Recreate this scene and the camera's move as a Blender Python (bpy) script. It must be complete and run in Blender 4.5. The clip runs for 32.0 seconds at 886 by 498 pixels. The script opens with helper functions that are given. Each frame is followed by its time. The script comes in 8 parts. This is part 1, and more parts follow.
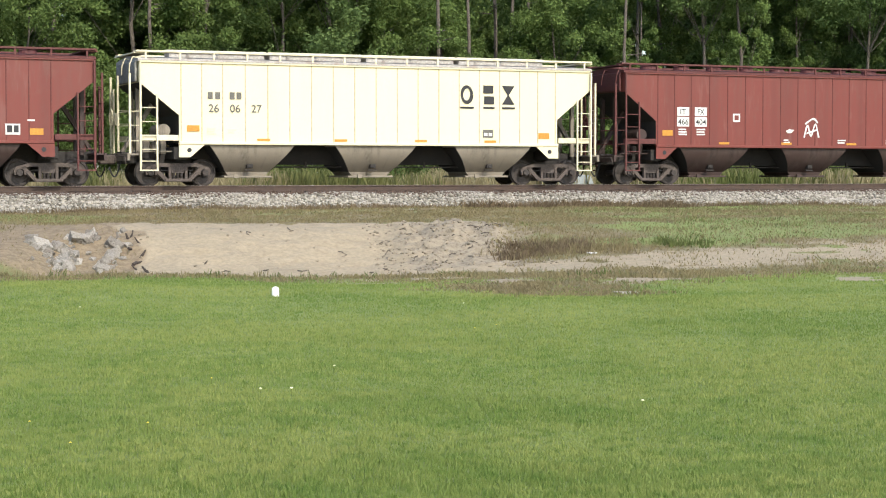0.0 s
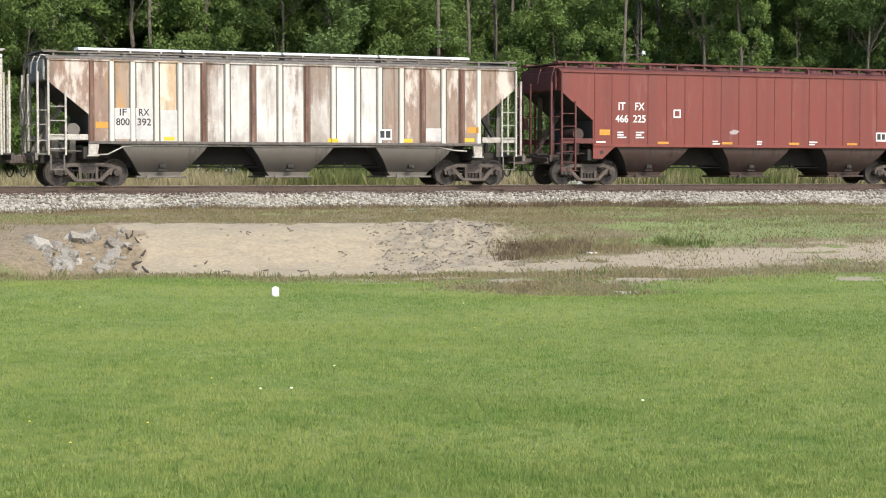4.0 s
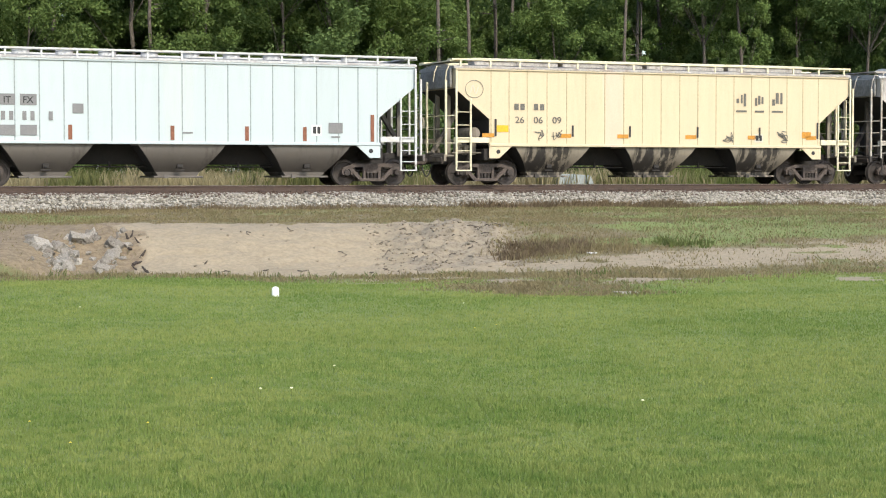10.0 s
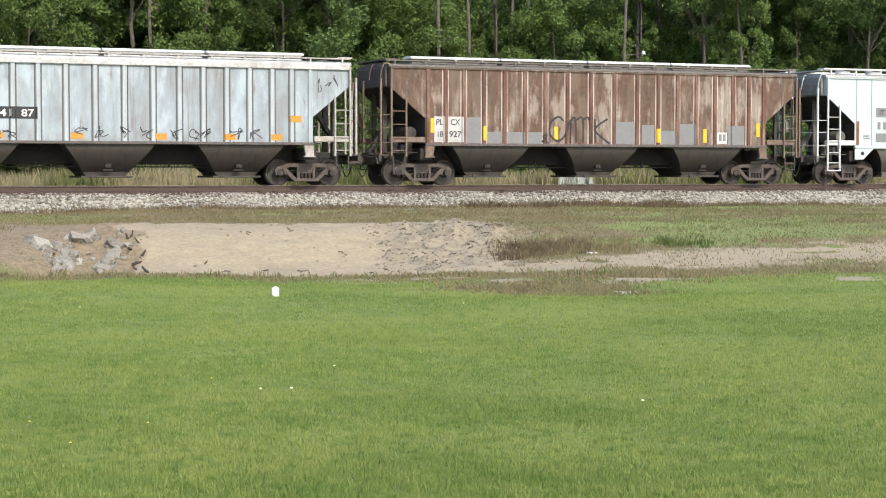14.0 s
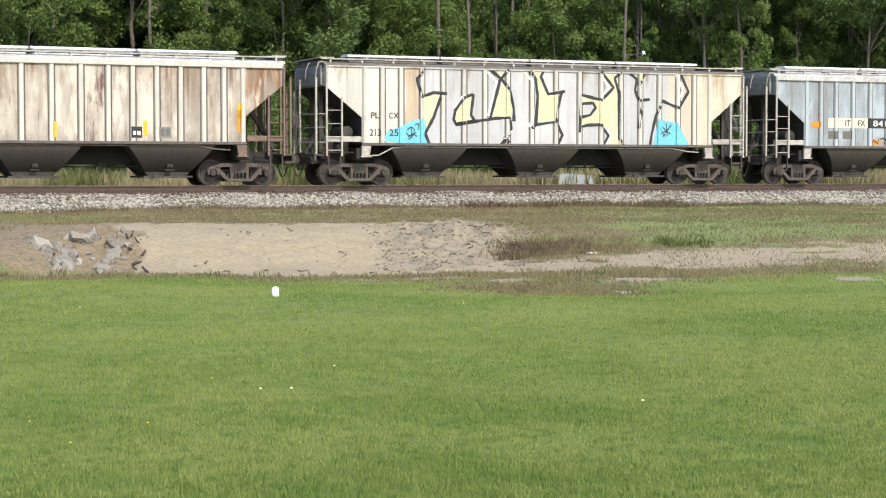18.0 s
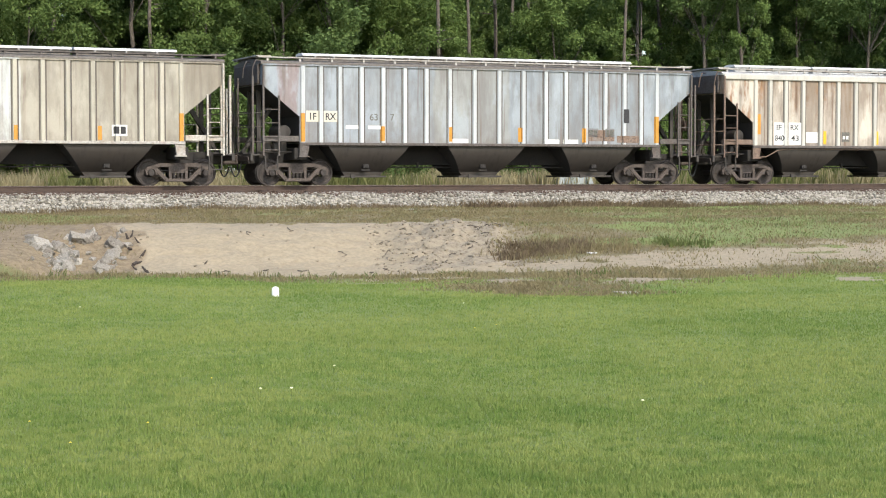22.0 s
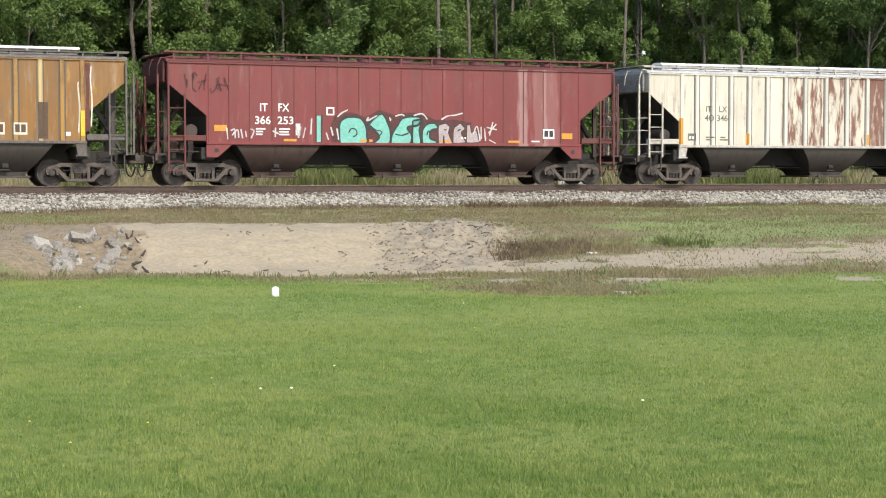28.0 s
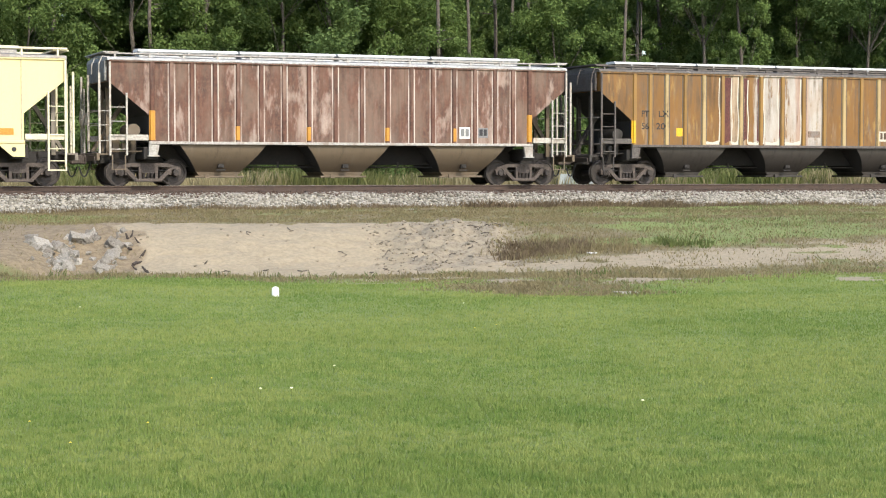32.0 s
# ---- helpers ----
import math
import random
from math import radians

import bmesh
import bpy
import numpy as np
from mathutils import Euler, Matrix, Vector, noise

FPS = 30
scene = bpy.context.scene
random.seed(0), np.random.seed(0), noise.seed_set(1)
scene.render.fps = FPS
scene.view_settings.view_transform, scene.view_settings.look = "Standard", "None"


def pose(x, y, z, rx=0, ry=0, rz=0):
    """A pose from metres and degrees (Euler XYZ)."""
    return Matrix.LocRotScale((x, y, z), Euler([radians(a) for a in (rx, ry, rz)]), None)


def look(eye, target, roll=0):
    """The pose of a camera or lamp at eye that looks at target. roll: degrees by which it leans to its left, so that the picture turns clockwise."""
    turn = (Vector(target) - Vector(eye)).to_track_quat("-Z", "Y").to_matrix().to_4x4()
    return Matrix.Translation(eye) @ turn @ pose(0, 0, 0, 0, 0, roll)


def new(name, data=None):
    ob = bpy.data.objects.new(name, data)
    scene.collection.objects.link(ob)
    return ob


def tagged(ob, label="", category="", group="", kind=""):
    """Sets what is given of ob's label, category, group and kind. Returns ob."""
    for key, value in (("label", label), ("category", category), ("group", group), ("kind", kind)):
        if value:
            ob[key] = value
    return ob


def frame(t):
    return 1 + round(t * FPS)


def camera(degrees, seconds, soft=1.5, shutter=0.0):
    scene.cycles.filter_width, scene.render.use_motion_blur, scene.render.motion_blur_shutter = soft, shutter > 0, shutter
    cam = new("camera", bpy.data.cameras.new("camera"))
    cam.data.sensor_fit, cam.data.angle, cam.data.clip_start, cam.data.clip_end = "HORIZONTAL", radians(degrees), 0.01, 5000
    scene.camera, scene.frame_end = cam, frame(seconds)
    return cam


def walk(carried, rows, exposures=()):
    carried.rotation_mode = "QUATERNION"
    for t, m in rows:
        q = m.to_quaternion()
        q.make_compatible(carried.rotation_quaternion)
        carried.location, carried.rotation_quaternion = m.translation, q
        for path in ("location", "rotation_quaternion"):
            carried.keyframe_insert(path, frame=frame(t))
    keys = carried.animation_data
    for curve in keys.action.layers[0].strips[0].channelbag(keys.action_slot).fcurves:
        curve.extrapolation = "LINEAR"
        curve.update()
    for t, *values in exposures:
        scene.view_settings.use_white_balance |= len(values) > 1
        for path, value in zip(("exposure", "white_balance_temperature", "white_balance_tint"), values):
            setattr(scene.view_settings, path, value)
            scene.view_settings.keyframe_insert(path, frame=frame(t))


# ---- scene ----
cam = camera(27.52, 32.0, soft=1.1)
EYE = (0.0, 0.0, 1.7)
PITCH = -2.416
walk(cam, [(0.0, pose(*EYE, 90 + PITCH, 0, 0)), (32.0, pose(*EYE, 90 + PITCH, 0, 0))],
     [(0, 0.24), (1, 0.09), (2, 0.09), (3, 0.27), (6, 0.30), (8, 0.15), (9, 0.07), (10, 0.10), (11, 0.07), (12, 0.07), (13, 0.17), (14, 0.25), (17, 0.22), (19, 0.17), (21, 0.20), (23, 0.21), (25, 0.21), (28, 0.22), (30, 0.25), (32, 0.26)])

# ---- light ----
SUN_AZ, SUN_EL = 28.0, 41.0      # degrees to the right of straight behind the camera, height
az, el = radians(SUN_AZ), radians(SUN_EL)
to_sun = Vector((math.sin(az) * math.cos(el), -math.cos(az) * math.cos(el), math.sin(el)))
sun = new("sun", bpy.data.lights.new("sun", "SUN"))
sun.data.energy, sun.data.angle, sun.data.color = 3.65, radians(0.6), (1.0, 0.94, 0.81)
sun.matrix_world = look(to_sun * 50, (0, 0, 0))
world = bpy.data.worlds.new("sky")
scene.world = world
world.use_nodes = True
wt = world.node_tree
sky = wt.nodes.new("ShaderNodeTexSky")
sky.sky_type, sky.sun_disc = "NISHITA", False
sky.sun_elevation, sky.sun_rotation = el, math.atan2(to_sun.x, to_sun.y)
sky.air_density, sky.dust_density = 1.0, 1.6
wt.nodes["Background"].inputs["Strength"].default_value = 0.28
wt.links.new(sky.outputs[0], wt.nodes["Background"].inputs["Color"])

# ---- the plan ----
TH = math.atan(1.31082e-4 * 3200)            # the track's turn from the x axis
CT, ST = math.cos(TH), math.sin(TH)
TRACK = (0.0, 64.0)                          # a point of the track's middle
RAIL_Z = 1.27                                # top of the rails; the lawn at the camera is 0


def on_track(m, a, z=0.0):
    """A place m metres along the track, a metres towards the camera's side."""
    return Vector((TRACK[0] + m * CT + a * ST, TRACK[1] + m * ST - a * CT, z))


# ---- materials ----
def lin(r, g, b):
    f = lambda v: (v / 255 / 12.92) if v <= 10 else ((v / 255 + 0.055) / 1.055) ** 2.4
    return (f(r), f(g), f(b), 1.0)


class Nodes:
    """A small hand for building node materials."""

    def __init__(self, name, rough=0.7, metal=0.0):
        self.mat = bpy.data.materials.new(name)
        self.mat.use_nodes = True
        self.t = self.mat.node_tree
        self.bsdf = self.t.nodes["Principled BSDF"]
        self.bsdf.inputs["Roughness"].default_value = rough
        self.bsdf.inputs["Metallic"].default_value = metal

    def add(self, kind, **values):
        n = self.t.nodes.new(kind)
        for key, v in values.items():
            n.inputs[key.replace("_", " ")].default_value = v
        return n

    def link(self, a, b):
        self.t.links.new(a, b)

    def coords(self, kind="Object", scale=(1, 1, 1), shift=(0, 0, 0)):
        tc = self.t.nodes.new("ShaderNodeTexCoord")
        mp = self.t.nodes.new("ShaderNodeMapping")
        mp.inputs["Scale"].default_value = scale
        mp.inputs["Location"].default_value = shift
        self.link(tc.outputs[kind], mp.inputs["Vector"])
        return mp.outputs[0]

    def noise(self, vec, scale, detail=4.0, rough=0.55):
        n = self.add("ShaderNodeTexNoise", Scale=scale, Detail=detail, Roughness=rough)
        self.link(vec, n.inputs["Vector"])
        return n.outputs["Fac"]

    def ramp(self, fac, lo, hi, a=0.0, b=1.0):
        n = self.t.nodes.new("ShaderNodeMapRange")
        n.interpolation_type = "SMOOTHSTEP"
        for i, v in ((1, lo), (2, hi), (3, a), (4, b)):
            n.inputs[i].default_value = v
        self.link(fac, n.inputs[0])
        return n.outputs[0]

    def math(self, op, a, b):
        n = self.t.nodes.new("ShaderNodeMath")
        n.operation = op
        for i, v in ((0, a), (1, b)):
            if isinstance(v, (int, float)):
                n.inputs[i].default_value = v
            else:
                self.link(v, n.inputs[i])
        return n.outputs[0]

    def mix(self, fac, a, b):
        n = self.t.nodes.new("ShaderNodeMix")
        n.data_type = "RGBA"
        for i, v in ((0, fac), (6, a), (7, b)):
            if isinstance(v, (int, float, tuple)):
                n.inputs[i].default_value = v
            else:
                self.link(v, n.inputs[i])
        return n.outputs[2]

    def colour(self, socket):
        self.link(socket, self.bsdf.inputs["Base Color"])

    def bump(self, height, strength=0.3, distance=0.02):
        b = self.add("ShaderNodeBump", Strength=strength, Distance=distance)
        self.link(height, b.inputs["Height"])
        self.link(b.outputs[0], self.bsdf.inputs["Normal"])


def plain(name, col, rough=0.7, metal=0.0, vary=0.25, scale=6.0, bump=0.15, dirt=None):
    """A surface with grain and larger stains round one colour."""
    n = Nodes(name, rough, metal)
    v = n.coords()
    fine, big = n.noise(v, scale * 6, 5), n.noise(v, scale, 3)
    dark = tuple(c * (1 - vary) for c in col[:3]) + (1,)
    lite = tuple(min(1, c * (1 + vary)) for c in col[:3]) + (1,)
    c = n.mix(n.ramp(fine, 0.3, 0.7), dark, lite)
    c = n.mix(n.ramp(big, 0.45, 0.7, 0, 0.55), c, dirt or dark)
    n.colour(c)
    n.bump(fine, bump, 0.01)
    return n.mat


def car_paint(name, base, rust, amount, streak=0.5, seed=0.0, bands=(), grime=0.25, top=0.0, second=None, single=False, chips=(), panels=0.0):
    """Weathered car paint: rust that runs down in streaks, sun-bleached bands along the side, grime.
    amount: 0 to 1 of rust; bands: (from, to, colour, strength) along the car; top: more rust near the roof."""
    n = Nodes(name, 0.62)
    if single:                   # a small piece: each one gets its own stretch of the pattern
        own = n.math("MULTIPLY", n.t.nodes.new("ShaderNodeObjectInfo").outputs["Random"], 90.0)
        base_coords = n.coords

        def moved(scale=(1, 1, 1), shift=(0, 0, 0)):
            vec = n.t.nodes.new("ShaderNodeVectorMath")
            vec.operation = "ADD"
            n.link(base_coords(scale=scale, shift=shift), vec.inputs[0])
            n.link(own, vec.inputs[1])
            return vec.outputs[0]
    else:
        moved = n.coords
    flat = moved(scale=(1, 1, 1), shift=(seed, seed * 0.7, 0))
    run = moved(scale=(2.3, 1, 0.42), shift=(seed * 1.7, 0, seed))
    fineRun = moved(scale=(6.0, 2, 0.75), shift=(seed, 0, seed * 2.1))
    big = n.noise(flat, 0.55, 4)
    mid = n.noise(run, 1.0, 5, 0.6)
    fine = n.noise(fineRun, 1.2, 3, 0.5)
    grain = n.noise(flat, 28, 4)
    col = base
    sep = n.t.nodes.new("ShaderNodeSeparateXYZ")
    n.link(n.coords(), sep.inputs[0])
    if second:
        col = n.mix(n.ramp(big, 0.42, 0.62), base, second)
    # each panel has weathered to its own tone
    tone = n.noise(moved(scale=(1.25, 0.02, 0.03), shift=(seed * 3.1, 0, 0)), 1.0, 2)
    col = n.mix(n.ramp(tone, 0.42, 0.66, 0, 0.30 if grime > 0.1 else 0.06), col, tuple(c * 0.55 for c in base[:3]) + (1,))
    wob = n.math("ADD", sep.outputs[0], n.math("MULTIPLY", n.math("SUBTRACT", mid, 0.5), 0.5))
    if panels:
        # each sheet between two ribs has aged by itself
        x2 = n.math("MULTIPLY", sep.outputs[0], sep.outputs[0])
        at = n.math("ADD", n.math("MULTIPLY", n.math("ADD", n.math("MULTIPLY", x2, -0.000018), 0.00452), x2), 1.0943)
        at = n.math("ADD", n.math("MULTIPLY", at, sep.outputs[0]), 40.5)
        own_age = n.t.nodes.new("ShaderNodeTexWhiteNoise")
        own_age.noise_dimensions = "1D"
        n.link(n.math("ADD", n.math("FLOOR", at, 0.0), seed), own_age.inputs["W"])
        age = own_age.outputs["Value"]
        rim = n.math("ABSOLUTE", n.math("SUBTRACT", n.math("FRACT", at, 0.0), 0.5), 0.0)
        col = n.mix(n.ramp(age, 0.35, 1.0, 0, 0.45 * panels), col, tuple(c * 0.62 for c in base[:3]) + (1,))
    for x0, x1, c, k in bands:
        inside = n.math("MULTIPLY", n.ramp(wob, x0 - 0.05, x0 + 0.05), n.ramp(wob, x1 - 0.05, x1 + 0.05, 1, 0))
        col = n.mix(n.math("MULTIPLY", inside, k), col, c)
    # rust: broad patches times runs
    height = n.ramp(sep.outputs[2], 2.0, 4.1, -top, top)
    s = n.math("ADD", n.math("ADD", n.math("MULTIPLY", mid, 0.62), n.math("MULTIPLY", big, 0.38)), height)
    s = n.math("ADD", s, n.math("MULTIPLY", n.math("SUBTRACT", fine, 0.5), streak * 0.5))
    mottle = n.noise(flat, 7.0, 6, 0.7)
    s = n.math("ADD", s, n.math("MULTIPLY", n.math("SUBTRACT", mottle, 0.5), 0.28))
    if panels:
        s = n.math("ADD", s, n.math("MULTIPLY", n.math("SUBTRACT", age, 0.5), 0.22 * panels))
        s = n.math("ADD", s, n.math("MULTIPLY", n.ramp(rim, 0.28, 0.5), 0.07 * panels))
    lim = 0.72 - 0.5 * amount
    mask = n.ramp(s, lim - 0.04, lim + 0.24)
    rc = n.mix(n.ramp(fine, 0.35, 0.65), rust, tuple(c * 0.5 for c in rust[:3]) + (1,))
    rc = n.mix(n.ramp(mottle, 0.4, 0.68, 0, 0.7), rc, (rust[0] * 1.45, rust[1] * 1.6, rust[2] * 1.6, 1))
    col = n.mix(n.math("MULTIPLY", mask, 0.92), col, rc)
    # paint broken away in patches
    for x0, x1, c, thr in chips:
        inside = n.math("MULTIPLY", n.ramp(wob, x0 - 0.2, x0 + 0.2), n.ramp(wob, x1 - 0.2, x1 + 0.2, 1, 0))
        flake = n.noise(moved(scale=(2.0, 1, 0.36), shift=(seed * 1.3, 0, seed)), 2.0, 6, 0.66)
        col = n.mix(n.math("MULTIPLY", inside, n.ramp(flake, thr - 0.02, thr + 0.09)), col, c)
    # grime runs
    hang = n.math("ADD", n.math("MULTIPLY", fine, 0.75), n.ramp(sep.outputs[2], 1.4, 4.05, 0.0, 0.16))
    col = n.mix(n.math("MULTIPLY", n.ramp(hang, 0.40, 0.74), grime), col, (0.085, 0.070, 0.056, 1))
    thin = n.noise(moved(scale=(3.6, 3, 0.5), shift=(seed, 0, seed * 0.6)), 1.0, 4, 0.6)
    col = n.mix(n.math("MULTIPLY", n.ramp(thin, 0.52, 0.78), min(0.7, grime * 0.8)), col, (0.07, 0.052, 0.04, 1))
    col = n.mix(n.math("MULTIPLY", n.ramp(thin, 0.44, 0.28), min(0.4, grime * 0.4)), col, (0.45, 0.42, 0.38, 1))
    smudge = n.noise(moved(scale=(1.6, 1, 0.9), shift=(seed * 2.3, 0, 0)), 1.4, 6, 0.7)
    col = n.mix(n.math("MULTIPLY", n.ramp(smudge, 0.5, 0.75), grime * 0.8), col, (0.12, 0.1, 0.08, 1))
    if panels:
        # broad soft stains and bleached drifts, each sheet by itself
        drift = n.noise(moved(scale=(1.5, 1, 0.55), shift=(seed * 0.9, 0, seed * 1.9)), 1.1, 6, 0.62)
        drift = n.math("ADD", drift, n.math("MULTIPLY", n.math("SUBTRACT", age, 0.5), 0.16))
        col = n.mix(n.ramp(drift, 0.46, 0.66, 0, 0.85 * panels), col, tuple(0.42 * c + d for c, d in zip(base[:3], (0.055, 0.032, 0.016))) + (1,))
        col = n.mix(n.ramp(drift, 0.47, 0.34, 0, 0.75 * panels), col, tuple(min(0.72, 1.3 * c + 0.03) for c in base[:3]) + (1,))
        # thin drips of rust
        drip = n.noise(moved(scale=(7.5, 1, 0.22), shift=(seed * 2.7, 0, seed * 0.4)), 1.0, 3, 0.55)
        col = n.mix(n.math("MULTIPLY", n.ramp(drip, 0.6, 0.7), n.ramp(drift, 0.38, 0.6, 0.25, 0.75 * panels)), col, (0.115, 0.062, 0.036, 1))
        # splashed dirt on the lower edge; grime and painted recess shade by the ribs
        low = n.math("ADD", n.ramp(sep.outputs[2], 1.2, 2.3, 0.34, 0.0), n.math("MULTIPLY", smudge, 0.9))
        col = n.mix(n.math("MULTIPLY", n.ramp(low, 0.55, 0.85), 0.55 * panels), col, (0.13, 0.105, 0.085, 1))
        shade_dark = n.math("ADD", n.ramp(rim, 0.3, 0.48, 0.0, 0.3), n.math("MULTIPLY", fine, 0.8))
        col = n.mix(n.math("MULTIPLY", n.ramp(shade_dark, 0.5, 0.8), 0.5 * panels), col, (0.1, 0.08, 0.065, 1))
    col = n.mix(n.math("MULTIPLY", n.ramp(grain, 0.35, 0.75), 0.12), col, (0.06, 0.05, 0.04, 1))
    n.colour(col)
    n.link(n.ramp(mask, 0, 1, 0.55, 0.9), n.bsdf.inputs["Roughness"])
    n.bump(n.math("ADD", n.math("MULTIPLY", big, 1.5), n.math("MULTIPLY", grain, 0.1)), 0.25, 0.03)
    return n.mat


M = {}
M["steel"] = plain("weathered_steel", (0.022, 0.019, 0.017, 1), 0.75, 0.1, 0.4, 5, 0.3, (0.028, 0.022, 0.018, 1))
M["truck"] = plain("cast_truck_steel", (0.074, 0.058, 0.049, 1), 0.8, 0.0, 0.35, 4, 0.3, (0.05, 0.038, 0.031, 1))
M["wheel"] = plain("wheel_steel", (0.042, 0.035, 0.031, 1), 0.7, 0.2, 0.35, 5, 0.2, (0.06, 0.045, 0.038, 1))
M["hose"] = plain("black_rubber", (0.02, 0.02, 0.02, 1), 0.6, 0, 0.2)
M["white"] = plain("white_paint", (0.60, 0.60, 0.58, 1), 0.6, 0, 0.06, 3, 0.05, (0.46, 0.44, 0.40, 1))
M["galv"] = plain("galvanised_steel", (0.36, 0.36, 0.35, 1), 0.55, 0.3, 0.2, 4, 0.1, (0.2, 0.16, 0.13, 1))
M["green"] = plain("green_hatch_paint", (0.035, 0.2, 0.08, 1), 0.55, 0, 0.15, 3)
M["black"] = plain("black_stencil", (0.022, 0.022, 0.024, 1), 0.7, 0, 0.4, 12)
M["faded"] = plain("faded_stencil", (0.12, 0.115, 0.1, 1), 0.75, 0, 0.5, 14)
M["grey"] = plain("grey_patch", (0.17, 0.17, 0.17, 1), 0.7, 0, 0.15, 5)
M["yellow"] = plain("yellow_reflector", (0.62, 0.36, 0.012, 1), 0.45, 0, 0.12, 6)
M["orange"] = plain("orange_reflector", (0.46, 0.21, 0.022, 1), 0.5, 0, 0.2, 6)
M["rustpatch"] = plain("rust_patch", (0.2, 0.08, 0.045, 1), 0.85, 0, 0.4, 5)
M["cream"] = plain("cream_patch", (0.5, 0.47, 0.39, 1), 0.7, 0, 0.1, 5)
M["silver"] = plain("silver_spray_paint", (0.42, 0.41, 0.40, 1), 0.5, 0, 0.08, 1.2, 0.05, (0.27, 0.25, 0.24, 1))
M["gyellow"] = plain("yellow_spray_paint", (0.52, 0.48, 0.30, 1), 0.6, 0, 0.15, 2)
M["gblue"] = plain("blue_spray_paint", (0.13, 0.42, 0.52, 1), 0.6, 0, 0.15, 2)
M["mauve"] = plain("mauve_grey_spray_paint", (0.3, 0.25, 0.25, 1), 0.6, 0, 0.2, 3)
M["faded_red"] = plain("dark_red_scrawl", (0.07, 0.022, 0.02, 1), 0.8, 0, 0.4, 6)
M["box"] = plain("pale_blue_grey_concrete", (0.40, 0.45, 0.46, 1), 0.8, 0, 0.12, 3, 0.2)
M["brown"] = plain("dark_brown_patch", (0.075, 0.045, 0.028, 1), 0.8, 0, 0.3, 6)
M["smear"] = plain("brown_spray_smear", (0.27, 0.19, 0.15, 1), 0.8, 0, 0.45, 5, 0.1, (0.4, 0.36, 0.32, 1))
M["stain"] = plain("dark_brown_stain", (0.17, 0.115, 0.085, 1), 0.85, 0, 0.4, 4, 0.1, (0.2, 0.19, 0.18, 1))
M["teal"] = plain("teal_spray_paint", (0.13, 0.36, 0.30, 1), 0.6, 0, 0.15, 2)

# ---- mesh helpers ----
def part(name, bm, material, parent, label="", m=None, smooth=False):
    """Links a bmesh as one mesh object under a thing or a part."""
    me = bpy.data.meshes.new(name)
    bm.normal_update()
    bm.to_mesh(me)
    bm.free()
    if smooth:
        for p in me.polygons:
            p.use_smooth = True
    me.materials.append(material)
    return piece(name, me, parent, label=label, m=m)


def piece(name, me, parent, material=None, label="", m=None):
    """An object on a mesh that others may share; its own material where one is given."""
    ob = new(name, me)
    ob.parent = parent
    if m is not None:
        ob.matrix_basis = m
    if material is not None:
        ob.material_slots[0].link = "OBJECT"
        ob.material_slots[0].material = material
    if label:
        tagged(ob, label)
    return ob


def slab(bm, x0, x1, y0, y1, z0, z1, bevel=0.0):
    vs = [bm.verts.new((x, y, z)) for x in (x0, x1) for y in (y0, y1) for z in (z0, z1)]
    fs = [bm.faces.new([vs[i] for i in q]) for q in
          ((0, 1, 3, 2), (4, 6, 7, 5), (0, 4, 5, 1), (2, 3, 7, 6), (0, 2, 6, 4), (1, 5, 7, 3))]
    if bevel:
        es = list({e for f in fs for e in f.edges})
        bmesh.ops.bevel(bm, geom=es, offset=bevel, segments=1, affect="EDGES")
    return bm


def prism(bm, outline, y0, y1):
    """A closed outline in x, z drawn from y0 to y1."""
    a = [bm.verts.new((x, y0, z)) for x, z in outline]
    b = [bm.verts.new((x, y1, z)) for x, z in outline]
    fs = [bm.faces.new(a), bm.faces.new(b[::-1])]
    for i in range(len(a)):
        j = (i + 1) % len(a)
        fs.append(bm.faces.new((a[j], a[i], b[i], b[j])))
    bmesh.ops.recalc_face_normals(bm, faces=fs)
    return bm


def rod(bm, p, q, r, n=8, r2=None):
    p, q = Vector(p), Vector(q)
    d = q - p
    m = Matrix.Translation((p + q) / 2) @ d.to_track_quat("Z", "Y").to_matrix().to_4x4()
    bmesh.ops.create_cone(bm, cap_ends=True, segments=n, radius1=r, radius2=r if r2 is None else r2, depth=d.length, matrix=m)
    return bm


def bar(bm, p, q, w, h):
    """A bar of rectangular section from p to q in one x, z plane, w across (y), h deep."""
    p, q = Vector(p), Vector(q)
    d = (q - p).normalized()
    s = Vector((0, 1, 0)) * (w / 2)
    u = d.cross(Vector((0, 1, 0))).normalized() * (h / 2)
    vs = [bm.verts.new(c + i * s + j * u) for c in (p, q) for i, j in ((-1, -1), (1, -1), (1, 1), (-1, 1))]
    fs = [bm.faces.new([vs[i] for i in f]) for f in ((0, 1, 2, 3), (7, 6, 5, 4), (0, 4, 5, 1), (1, 5, 6, 2), (2, 6, 7, 3), (3, 7, 4, 0))]
    bmesh.ops.recalc_face_normals(bm, faces=fs)
    return bm


def mesh_of(name, bm, smooth=False):
    me = bpy.data.meshes.new(name)
    bm.normal_update()
    bm.to_mesh(me)
    bm.free()
    me.materials.append(M["steel"])
    if smooth:
        for p in me.polygons:
            p.use_smooth = True
    return me


# ---- covered hopper cars: x along the track, z from the rail's top, the camera's side at -y ----
HALF, CUT, SIDE = 8.11, 6.82, 1.55
TOP, CUT_HI, CUT_LO, SILL = 4.05, 3.33, 2.29, 1.42
SHAPE = {}


